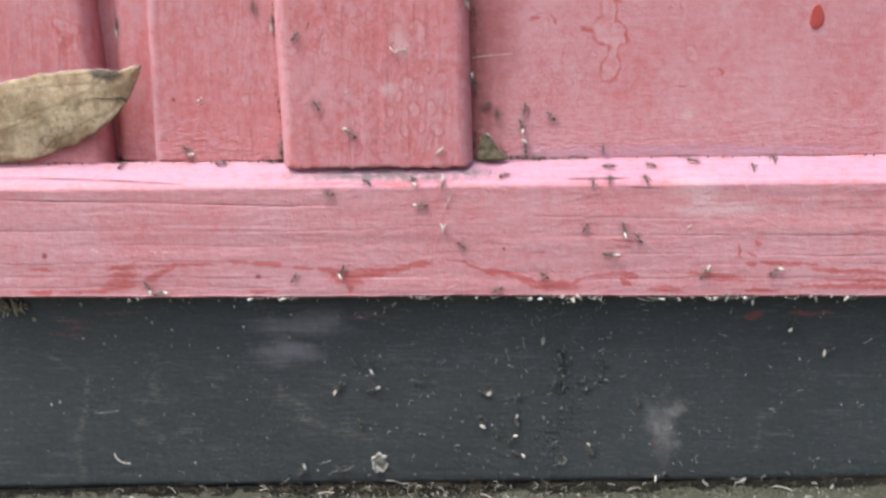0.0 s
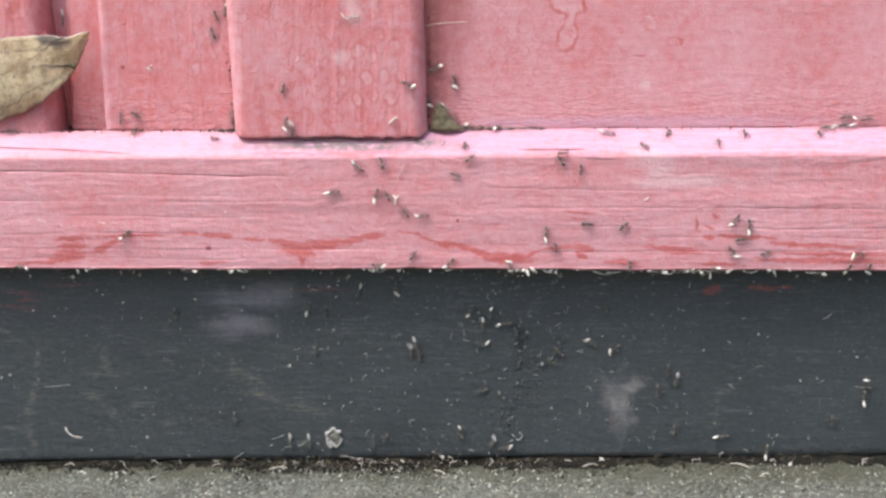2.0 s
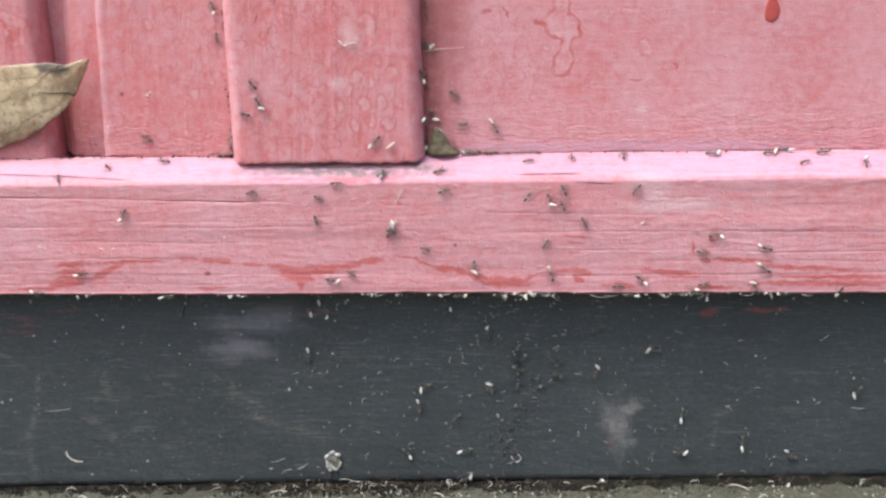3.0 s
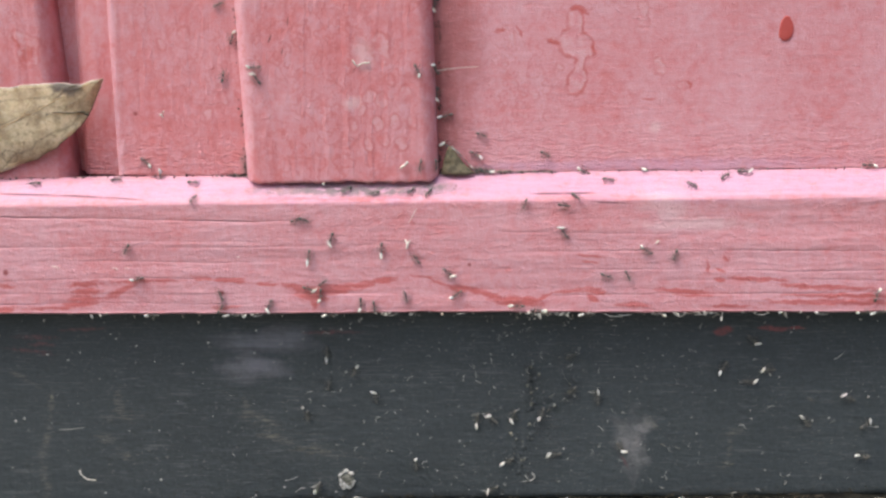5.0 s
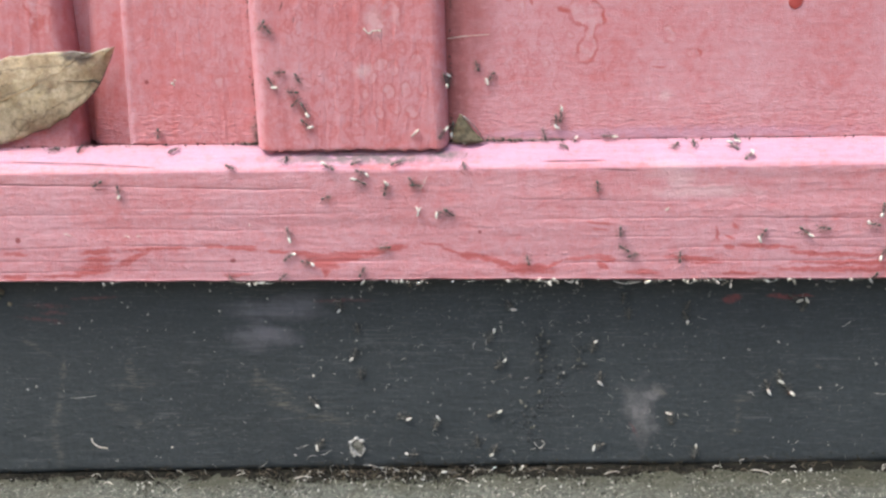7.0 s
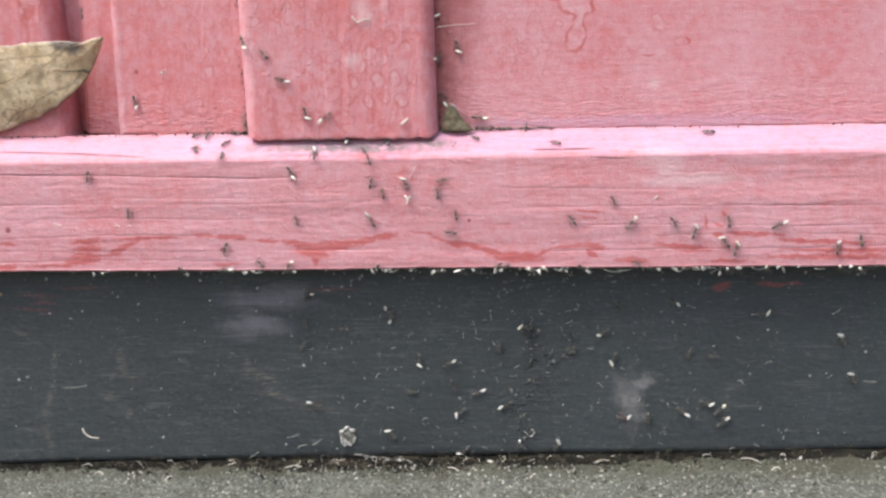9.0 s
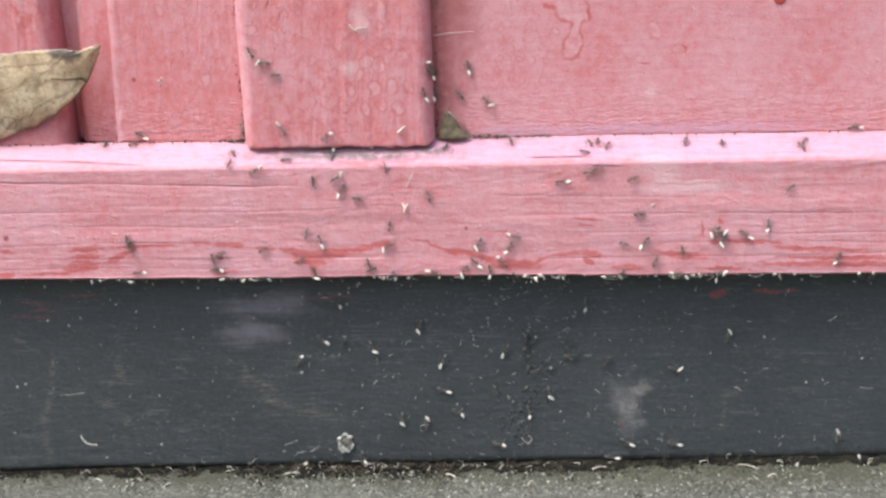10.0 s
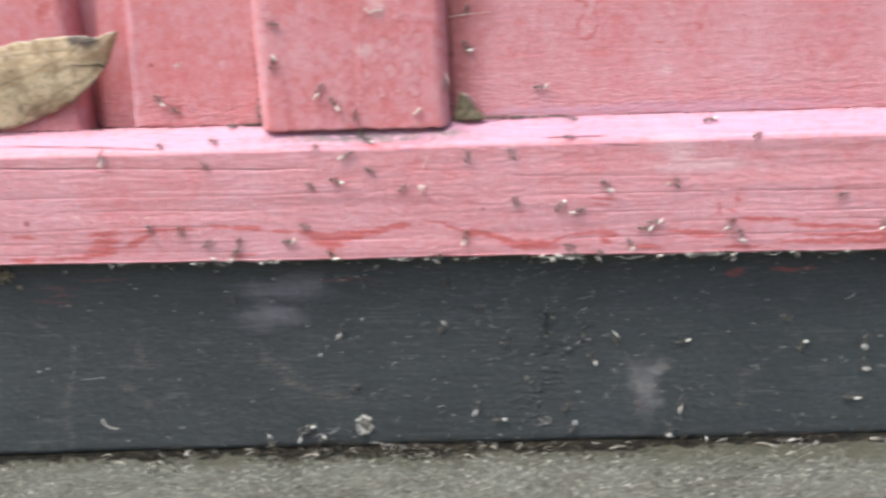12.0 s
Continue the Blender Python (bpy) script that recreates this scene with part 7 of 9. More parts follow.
    walk(copy_thing(free[0], pose(0, 0, 0)), trail([(0, 9.1, 29.9), (0.5, 2.4, 31.5), (1, -0.1, 36.9), (1.5, -4.2, 38.9), (2, -1.7, 40.2), (2.31, -1.7, 54.0), (5.05, 26.3, 54.0), (5.5, 26.3, 82.9), (6, 19.3, 84.7), (6.5, 18.4, 87.6), (7, 11.1, 84.5), (9, 8.4, 77.6), (9.5, 8.2, 75.4), (10, 5.8, 75.6), (10.5, 3.3, 76.8), (11, -3.4, 69.2), (11.5, -4.4, 69.2), (11.84, -4.4, 54.0)]))
    walk(copy_thing(free[1], pose(0, 0, 0)), trail([(0, 32.6, 25.4), (0.5, 35.8, 31.4), (1, 40.9, 29.0), (1.5, 52.5, 25.6), (2, 52.0, 28.4), (2.5, 44.0, 31.7), (4.5, 44.9, 32.4), (4.95, 44.9, 54.0), (5.35, 46.1, 54.0), (5.5, 46.1, 60.4), (6, 45.8, 61.1), (6.5, 45.1, 60.9), (6.65, 45.1, 54.0), (9.11, 96.0, 54.0), (9.5, 96.0, 71.4), (10, 101.0, 76.5), (10.5, 100.9, 75.5), (10.95, 100.9, 54.0), (11.2, 102.7, 54.0), (11.5, 102.7, 67.3), (12, 109.0, 69.8)]))
    walk(copy_thing(free[0], pose(0, 0, 0)), trail([(0, -36.4, 90.6), (0.5, -45.6, 90.4), (1, -40.2, 91.9), (1.5, -34.0, 91.4), (2, -44.1, 95.5), (2.5, -47.6, 99.3), (4.5, -23.3, 86.7), (5, -32.7, 83.7), (5.45, -32.7, 54.0), (6.35, -27.4, 54.0), (6.5, -27.4, 58.6), (7, -26.6, 57.8), (9, -26.0, 62.5), (9.5, -25.8, 62.5), (10, -26.7, 63.0), (10.5, -25.2, 61.4), (11, -27.8, 66.6), (11.5, -32.4, 63.4), (12, -33.8, 61.9)]))
    walk(copy_thing(free[1], pose(0, 0, 0)), trail([(0, 48.6, 73.3), (0.5, 48.5, 73.3), (1, 45.2, 75.2), (1.5, 38.8, 75.7), (2, 29.4, 78.8), (2.5, 15.4, 85.5), (4.5, 7.6, 82.6), (5, 9.0, 85.5), (5.45, 9.0, 54.0), (5.68, 21.3, 54.0), (6, 21.3, 68.5), (6.5, 26.8, 77.4), (7, 26.4, 83.3), (9, 24.0, 77.8), (9.5, 24.8, 86.0), (10, 25.6, 88.4), (10.5, 25.7, 88.2), (11, 31.0, 84.6), (11.5, 34.5, 87.9), (12, 36.7, 81.0)]))
    walk(copy_thing(free[0], pose(0, 0, 0)), trail([(0, 62.0, 83.9), (0.5, 62.6, 81.2), (1, 55.2, 82.0), (1.5, 61.3, 87.2), (2, 71.0, 85.1), (2.5, 68.1, 78.7), (4.5, 74.1, 85.6), (5, 79.5, 86.6), (5.45, 79.5, 54.0), (5.83, 58.4, 54.0), (6, 58.4, 61.7), (6.5, 52.0, 60.8), (7, 62.2, 64.4), (7.23, 62.2, 54.0), (9.05, 68.8, 54.0), (9.5, 68.8, 89.4), (10, 61.9, 87.9), (10.45, 61.9, 54.0), (11.77, 1.1, 54.0), (12, 1.1, 43.8)]))
    walk(copy_thing(free[1], pose(0, 0, 0)), trail([(0, -17.4, 120.0), (0.5, -23.6, 113.3), (1, -25.1, 110.9), (1.5, -22.8, 113.0), (2, -24.6, 117.5), (2.5, -23.6, 115.0), (4.5, -24.9, 129.4), (5, -26.8, 130.5), (5.5, -26.2, 119.9), (5.86, -26.2, 136.0), (6.05, -17.7, 136.0), (6.5, -17.7, 114.2), (7, -17.1, 117.2), (9, -33.2, 90.9), (9.5, -40.1, 90.6), (10, -48.1, 90.6), (10.5, -48.3, 90.5), (11, -48.0, 88.9), (11.5, -46.6, 88.1), (12, -44.4, 84.8)]))
    walk(copy_thing(free[0], pose(0, 0, 0)), trail([(0, 73.5, 89.9), (0.5, 72.8, 90.2), (1, 70.8, 88.5), (1.5, 72.6, 88.3), (2, 76.4, 89.3), (2.5, 67.6, 91.6), (4.5, 67.3, 85.7), (5, 61.6, 88.4), (5.5, 52.6, 88.4), (5.95, 52.6, 54.0), (6.55, 55.9, 54.0), (7, 55.9, 78.2), (9, 53.0, 68.2), (9.5, 57.0, 74.4), (10, 59.6, 81.2), (10.45, 59.6, 54.0), (11.26, 52.8, 54.0), (11.5, 52.8, 64.7), (11.74, 52.8, 54.0)]))
    walk(copy_thing(free[1], pose(0, 0, 0)), trail([(0, 63.2, 88.7), (0.5, 67.3, 86.9), (1, 64.7, 83.2), (1.5, 62.9, 83.3), (2, 53.6, 82.8), (2.5, 48.3, 81.9), (4.5, 39.7, 70.7), (5, 42.2, 81.7), (5.5, 45.7, 89.0), (5.95, 45.7, 54.0), (6.81, 63.3, 54.0), (7, 63.3, 45.3), (9, 53.3, 30.5), (9.5, 53.7, 30.3), (10, 54.0, 30.8), (10.5, 53.1, 31.8), (11, 58.8, 34.1), (11.5, 63.5, 41.1), (11.79, 63.5, 54.0)]))
    walk(copy_thing(free[0], pose(0, 0, 0)), trail([(0, 40.9, 101.4), (0.5, 45.7, 96.8), (1, 49.2, 93.9), (1.5, 50.1, 86.8), (2, 52.4, 81.6), (2.5, 53.8, 81.2), (4.5, 55.3, 78.4), (5, 53.8, 83.0), (5.5, 50.0, 85.2), (5.95, 50.0, 54.0), (6.73, 64.0, 54.0), (7, 64.0, 42.0), (9, 64.4, 41.3), (9.5, 70.1, 36.4), (10, 62.6, 29.4), (10.5, 61.3, 21.6), (10.95, 61.3, 0.0)]))
    walk(copy_thing(free[1], pose(0, 0, 0)), trail([(0, 38.7, 62.4), (0.5, 41.1, 61.1), (1, 51.5, 66.4), (1.5, 56.3, 72.6), (2, 57.4, 79.7), (2.5, 56.3, 88.9), (4.5, 56.5, 92.4), (5, 47.0, 96.0), (5.5, 48.4, 97.2), (6, 56.9, 93.1), (6.45, 56.9, 54.0), (6.68, 61.6, 54.0), (7, 61.6, 68.3), (9, 62.1, 72.6), (9.5, 58.8, 78.4), (10, 57.2, 80.6), (10.5, 53.0, 79.1), (11, 56.4, 80.2), (11.5, 54.1, 74.9), (11.95, 54.1, 54.0)]))
    walk(copy_thing(free[0], pose(0, 0, 0)), trail([(0, -1.0, 83.8), (0.5, 5.1, 78.0), (1, 9.6, 82.9), (1.5, 10.0, 82.7), (2, 13.1, 81.2), (2.5, 5.9, 82.5), (4.5, -4.8, 82.1), (5, 2.5, 85.9), (5.5, -2.3, 84.2), (6, 7.9, 81.0), (6.45, 7.9, 54.0), (9.55, 40.4, 54.0), (10, 40.4, 89.4), (10.5, 33.5, 96.8), (10.95, 33.5, 136.0)]))
    walk(copy_thing(free[1], pose(0, 0, 0)), trail([(0, 41.7, 28.9), (0.5, 43.7, 31.6), (1, 53.4, 30.1), (1.5, 53.0, 31.4), (2, 52.6, 31.1), (2.5, 53.2, 31.0), (4.5, 52.8, 30.4), (5, 53.8, 31.5), (5.5, 52.2, 30.7), (6, 42.9, 21.8), (6.45, 42.9, 0.0), (9.05, 37.0, 0.0), (9.5, 37.0, 22.8), (10, 36.6, 22.5), (10.5, 36.5, 24.7), (10.95, 36.5, 0.0)]))
    walk(copy_thing(free[0], pose(0, 0, 0)), trail([(0, 54.3, 88.4), (0.5, 48.7, 88.6), (1, 42.7, 85.1), (1.5, 32.6, 82.9), (2, 32.6, 82.3), (2.5, 30.1, 81.4), (4.5, 19.9, 78.1), (5, 21.2, 84.7), (5.5, 23.5, 85.7), (6, 24.2, 89.0), (6.5, 33.8, 98.1), (6.95, 33.8, 136.0), (9.05, 22.7, 136.0), (9.5, 22.7, 112.6), (10, 28.9, 101.6), (10.5, 27.6, 107.9), (10.95, 27.6, 136.0)]))
    walk(copy_thing(free[1], pose(0, 0, 0)), trail([(0, 20.1, 69.2), (0.5, 19.0, 70.0), (1, 19.0, 69.7), (1.5, 18.5, 69.8), (2, 20.4, 60.6), (2.5, 10.1, 59.8), (4.5, -3.3, 68.7), (5, -3.5, 64.5), (5.5, -5.4, 73.0), (6, -1.2, 74.7), (6.5, 0.7, 76.3), (7, -4.3, 76.5), (9, -9.3, 68.9), (9.5, -5.9, 66.2), (10, -8.4, 61.5), (10.5, -20.0, 60.4), (11, -12.7, 64.0), (11.5, -13.0, 65.8), (12, -11.0, 65.4)]))
    walk(copy_thing(laden[0], pose(0, 0, 0)), trail([(0.05, 42.4, 54.0), (0.5, 42.4, 89.0), (1, 41.6, 91.0), (1.45, 41.6, 54.0), (1.64, 35.1, 54.0), (2, 35.1, 38.0), (2.36, 35.1, 54.0), (4.55, 59.7, 54.0), (5, 59.7, 30.8), (5.5, 60.2, 27.4), (6, 51.5, 29.4), (6.5, 45.4, 23.4), (7, 33.6, 18.4), (9, 37.0, 17.0), (9.5, 35.2, 25.8), (10, 38.4, 31.5), (10.5, 38.2, 31.9), (10.95, 38.2, 54.0)]))
    walk(copy_thing(laden[1], pose(0, 0, 0)), trail([(0.05, 44.4, 54.0), (0.5, 44.4, 90.6), (1, 44.1, 90.2), (1.45, 44.1, 54.0), (1.71, 37.5, 54.0), (2, 37.5, 40.8), (2.5, 36.4, 43.1), (4.5, 37.7, 37.6), (4.87, 37.7, 54.0), (5.35, 32.1, 54.0), (5.5, 32.1, 56.9), (6, 29.0, 56.9), (6.5, 27.2, 56.9), (7, 37.0, 56.9), (9, 37.2, 56.9), (9.5, 36.7, 62.1), (10, 36.9, 61.5), (10.5, 41.9, 56.9), (11, 32.9, 56.9), (11.5, 39.4, 56.9), (12, 48.1, 56.9)]))
    walk(copy_thing(laden[2], pose(0, 0, 0)), trail([(0.05, 49.3, 54.0), (0.5, 49.3, 84.1), (1, 47.7, 86.3), (1.45, 47.7, 54.0), (2.05, 52.6, 54.0), (2.5, 52.6, 74.4), (4.5, 46.8, 87.5), (5, 50.7, 76.6), (5.5, 54.0, 76.0), (6, 53.6, 82.6), (6.5, 49.6, 91.9), (7, 47.5, 95.1), (7.45, 47.5, 136.0)]))
    walk(copy_thing(laden[0], pose(0, 0, 0)), trail([(0.05, 34.5, 0.0), (0.5, 34.5, 23.4), (1, 32.7, 22.8), (1.5, 34.7, 22.8), (1.95, 34.7, 0.0), (4.12, 33.3, 0.0), (4.5, 33.3, 17.2), (5, 31.2, 23.2), (5.5, 35.3, 34.5), (6, 34.9, 42.5), (6.5, 32.6, 38.9), (7, 32.4, 37.6), (9, 25.7, 27.8), (9.5, 18.2, 24.9), (10, 23.6, 28.8), (10.5, 21.0, 30.8), (11, 22.3, 31.7), (11.5, 25.3, 23.2), (11.95, 25.3, 0.0)]))
    walk(copy_thing(laden[1], pose(0, 0, 0)), trail([(0.05, -12.8, 136.0), (0.5, -12.8, 108.3), (1, -8.4, 96.6), (1.5, -2.4, 92.5), (2, 7.2, 81.2), (2.5, 13.4, 81.9), (4.5, 13.7, 90.5), (4.95, 13.7, 54.0), (5.1, 21.5, 54.0), (5.5, 21.5, 71.9), (6, 19.3, 75.3), (6.5, 8.5, 82.2), (7, 4.8, 82.1), (9, 2.0, 88.0), (9.5, 1.3, 93.0), (10, -1.0, 93.6), (10.45, -1.0, 54.0)]))
    walk(copy_thing(laden[2], pose(0, 0, 0)), trail([(0.05, 32.3, 54.0), (0.5, 32.3, 92.4), (1, 32.1, 92.3), (1.5, 28.6, 96.0), (2, 29.6, 101.6), (2.5, 26.3, 115.8), (4.5, 20.6, 117.2), (5, 21.5, 116.1), (5.5, 23.3, 113.0), (6, 27.5, 109.7), (6.45, 27.5, 136.0), (9.05, 36.8, 136.0), (9.5, 36.8, 99.4), (10, 35.3, 99.3), (10.45, 35.3, 136.0), (11.05, 34.7, 136.0), (11.5, 34.7, 98.0), (12, 27.8, 107.7)]))
    walk(copy_thing(laden[0], pose(0, 0, 0)), trail([(0.05, 38.7, 54.0), (0.5, 38.7, 91.5), (1, 35.9, 92.1), (1.5, 33.8, 90.8), (2, 38.8, 91.6), (2.5, 36.4, 102.2), (4.5, 44.9, 89.0), (5, 34.4, 92.4), (5.5, 31.4, 92.4), (6, 25.2, 94.3), (6.5, 23.8, 92.2), (7, 24.0, 93.9), (9, 24.5, 98.4), (9.5, 23.5, 99.4), (10, 22.6, 101.2), (10.45, 22.6, 136.0), (11.55, 22.1, 136.0), (12, 22.1, 101.0)]))
    walk(copy_thing(laden[1], pose(0, 0, 0)), trail([(0.05, 39.3, 136.0), (0.5, 39.3, 100.6), (1, 35.8, 101.8), (1.5, 33.7, 99.0), (2, 31.7, 93.0), (2.5, 30.3, 92.4), (4.5, 38.6, 91.8), (5, 32.1, 95.9), (5.5, 27.6, 97.0), (6, 24.6, 98.6), (6.5, 23.9, 98.9), (7, 22.4, 105.0), (9, 22.5, 108.0), (9.5, 23.5, 103.4), (10, 22.1, 106.0), (10.5, 21.0, 107.0), (11, 21.6, 108.6), (11.45, 21.6, 136.0)]))
    walk(copy_thing(free[0], pose(0, 0, 0)), trail([(0.05, -96.0, 90.6), (0.5, -66.9, 90.6), (0.95, -96.0, 90.6), (4.55, -96.0, 89.4), (5, -71.0, 89.4), (5.5, -69.0, 88.6), (5.95, -96.0, 88.6), (6.55, -96.0, 90.3), (7, -70.0, 90.3), (9, -60.1, 97.9), (9.45, -60.1, 136.0), (11.05, -49.0, 136.0), (11.5, -49.0, 100.9), (12, -42.2, 96.0)]))
    walk(copy_thing(free[1], pose(0, 0, 0)), trail([(0.05, -23.6, 54.0), (0.5, -23.6, 90.0), (1, -22.7, 89.8), (1.5, -24.8, 87.0), (2, -25.3, 88.9), (2.45, -25.3, 54.0), (5.32, -70.6, 54.0), (5.5, -70.6, 62.3), (5.68, -70.6, 54.0), (6.35, -73.5, 54.0), (6.5, -73.5, 59.1), (6.65, -73.5, 54.0), (9.55, 87.0, 54.0), (10, 87.0, 88.3), (10.5, 89.6, 89.8), (11, 81.5, 88.7), (11.5, 79.7, 88.8), (11.95, 79.7, 54.0)]))
    walk(copy_thing(free[0], pose(0, 0, 0)), trail([(0.05, -96.0, 87.6), (0.5, -76.3, 87.6), (1, -77.4, 86.9), (1.5, -71.8, 88.5), (2, -74.6, 91.7), (2.45, -96.0, 91.7), (5.05, -96.0, 89.7), (5.5, -65.3, 89.7), (6, -67.6, 91.0), (6.5, -60.5, 81.7), (6.95, -60.5, 54.0), (9.55, 79.6, 54.0), (10, 79.6, 89.0), (10.5, 87.9, 84.0), (10.95, 87.9, 54.0), (11.19, 83.5, 54.0), (11.5, 83.5, 68.2), (11.81, 83.5, 54.0)]))
    walk(copy_thing(free[1], pose(0, 0, 0)), trail([(0.05, 12.7, 54.0), (0.5, 12.7, 79.5), (1, 14.0, 78.5), (1.5, 13.8, 79.2), (2, 14.6, 74.2), (2.5, 18.0, 70.7), (4.5, 9.1, 74.4), (4.95, 9.1, 54.0), (5.55, 9.1, 54.0), (6, 9.1, 79.1), (6.5, 5.7, 85.3), (7, 2.5, 84.6), (9, 7.3, 82.7), (9.5, -3.1, 82.6), (10, -11.0, 84.8), (10.5, -10.9, 82.6), (11, -9.1, 83.8), (11.5, 4.5, 80.4), (11.95, 4.5, 54.0)]))
    walk(copy_thing(laden[2], pose(0, 0, 0)), trail([(0.07, 37.1, 0.0), (0.5, 37.1, 19.5), (0.93, 37.1, 0.0), (1.22, 50.4, 0.0), (1.5, 50.4, 12.6), (2, 38.1, 9.7), (2.22, 38.1, 0.0), (4.05, 36.5, 0.0), (4.5, 36.5, 20.0), (5, 48.2, 15.9), (5.5, 61.5, 20.9), (6, 66.7, 21.3), (6.5, 73.9, 17.4), (7, 74.1, 17.9), (9, 66.4, 14.3), (9.5, 61.0, 14.9), (9.83, 61.0, 0.0), (10.05, 64.8, 0.0), (10.5, 64.8, 25.8), (10.95, 64.8, 0.0), (11.85, 73.1, 0.0), (12, 73.1, 6.6)]))
    walk(copy_thing(free[0], pose(0, 0, 0)), trail([(0.1, 28.9, 0.0), (0.5, 28.9, 17.8), (1, 31.8, 14.2), (1.5, 32.0, 14.8), (2, 34.8, 21.4), (2.45, 34.8, 0.0), (5.55, 35.5, 0.0), (6, 35.5, 21.1), (6.5, 29.4, 26.1), (6.95, 29.4, 0.0), (10.14, 39.9, 0.0), (10.5, 39.9, 16.4), (11, 39.5, 15.1), (11.5, 52.2, 19.0), (12, 48.3, 13.5)]))
    walk(copy_thing(free[1], pose(0, 0, 0)), trail([(0.12, -15.8, 54.0), (0.5, -15.8, 36.9), (0.88, -15.8, 54.0), (1.05, -7.0, 54.0), (1.5, -7.0, 86.5), (1.95, -7.0, 54.0), (5.05, -6.0, 54.0), (5.5, -6.0, 74.9), (6, -4.4, 76.7), (6.5, -6.3, 68.0), (6.81, -6.3, 54.0), (9.11, -1.2, 54.0), (9.5, -1.2, 71.6), (10, -6.2, 67.8), (10.31, -6.2, 54.0), (10.55, -17.9, 54.0), (11, -17.9, 85.8), (11.5, -20.1, 81.0), (11.95, -20.1, 54.0)]))
    walk(copy_thing(laden[0], pose(0, 0, 0)), trail([(0.13, 95.1, 54.0), (0.5, 95.1, 37.5), (1, 85.0, 37.5), (1.5, 84.5, 31.7), (2, 80.7, 25.3), (2.5, 81.9, 18.3), (4.5, 82.9, 26.7), (5, 87.2, 36.2), (5.5, 88.6, 36.9), (6, 86.1, 31.9), (6.5, 81.5, 20.8), (7, 80.5, 9.9), (9, 80.1, 15.4), (9.5, 74.4, 8.5), (10, 64.3, 6.1), (10.5, 56.6, 10.3), (11, 49.0, 8.5), (11.5, 51.5, 11.3), (12, 50.7, 9.5)]))
    walk(copy_thing(free[0], pose(0, 0, 0)), trail([(0.15, -2.3, 54.0), (0.5, -2.3, 69.7), (1, -0.9, 75.1), (1.5, -0.2, 77.3), (1.95, -0.2, 54.0), (4.85, 8.7, 54.0), (5, 8.7, 59.0), (5.5, 5.4, 67.1), (6, 10.3, 73.6), (6.44, 10.3, 54.0), (9.22, 93.6, 54.0), (9.5, 93.6, 66.4), (9.78, 93.6, 54.0), (10.05, 92.3, 54.0), (10.5, 92.3, 75.9), (10.95, 92.3, 54.0), (11.17, 95.5, 54.0), (11.5, 95.5, 39.3), (12, 99.4, 34.9)]))
    walk(copy_thing(free[1], pose(0, 0, 0)), trail([(0.16, 21.8, 0.0), (0.5, 21.8, 15.2), (1, 11.7, 6.2), (1.15, 11.7, 0.0), (1.79, 11.9, 0.0), (2, 11.9, 9.4), (2.5, 23.9, 14.3), (4.5, 46.9, 37.8), (4.86, 46.9, 54.0), (5.05, 37.7, 54.0), (5.5, 37.7, 90.5), (6, 33.8, 91.2), (6.5, 40.9, 94.8), (7, 48.7, 89.2), (9, 49.8, 86.5), (9.5, 55.5, 90.1), (10, 58.2, 89.0), (10.5, 53.1, 89.0), (11, 53.2, 83.6), (11.5, 49.8, 84.1), (12, 49.3, 84.2)]))
    walk(copy_thing(free[0], pose(0, 0, 0)), trail([(0.18, -10.7, 54.0), (0.5, -10.7, 68.3), (1, -7.2, 74.3), (1.5, -10.9, 82.7), (1.95, -10.9, 54.0), (2.35, -13.8, 54.0), (2.5, -13.8, 47.8), (4.5, -18.1, 59.2), (5, -27.2, 58.8), (5.15, -27.2, 54.0), (6.05, -24.3, 54.0), (6.5, -24.3, 82.3), (7, -26.5, 83.6), (9, -25.8, 83.7), (9.5, -19.4, 87.1), (10, -23.9, 83.8), (10.45, -23.9, 54.0), (11.33, -39.2, 54.0), (11.5, -39.2, 61.7), (12, -40.3, 64.9)]))
    walk(copy_thing(free[1], pose(0, 0, 0)), trail([(0.2, 17.1, 54.0), (0.5, 17.1, 67.4), (0.8, 17.1, 54.0), (1.05, 16.9, 54.0), (1.5, 16.9, 76.1), (2, 18.0, 70.4), (2.5, 25.2, 66.9), (4.5, 16.6, 70.1), (5, 18.5, 70.0), (5.35, 18.5, 54.0), (5.55, 14.5, 54.0), (6, 14.5, 77.6), (6.45, 14.5, 54.0), (9.16, 95.4, 54.0), (9.5, 95.4, 69.5), (9.84, 95.4, 54.0), (10.16, 99.9, 54.0), (10.5, 99.9, 69.2), (10.84, 99.9, 54.0), (11.05, 100.3, 54.0), (11.5, 100.3, 89.1), (12, 90.6, 83.5)]))
    walk(copy_thing(laden[1], pose(0, 0, 0)), trail([(0.23, 111.7, 54.0), (0.5, 111.7, 41.7), (1, 108.8, 42.0), (1.5, 110.2, 41.9), (1.77, 110.2, 54.0), (2.18, 93.1, 54.0), (2.5, 93.1, 68.6), (4.5, 108.1, 65.4), (4.75, 108.1, 54.0), (5.35, 96.2, 54.0), (5.5, 96.2, 56.9), (6, 101.1, 56.9), (6.5, 98.8, 56.9), (7, 93.5, 56.9), (9, 95.9, 56.9), (9.15, 95.9, 54.0), (9.7, 97.0, 54.0), (10, 97.0, 67.7), (10.3, 97.0, 54.0), (11.35, 108.0, 54.0), (11.5, 108.0, 56.9), (12, 111.0, 56.9)]))
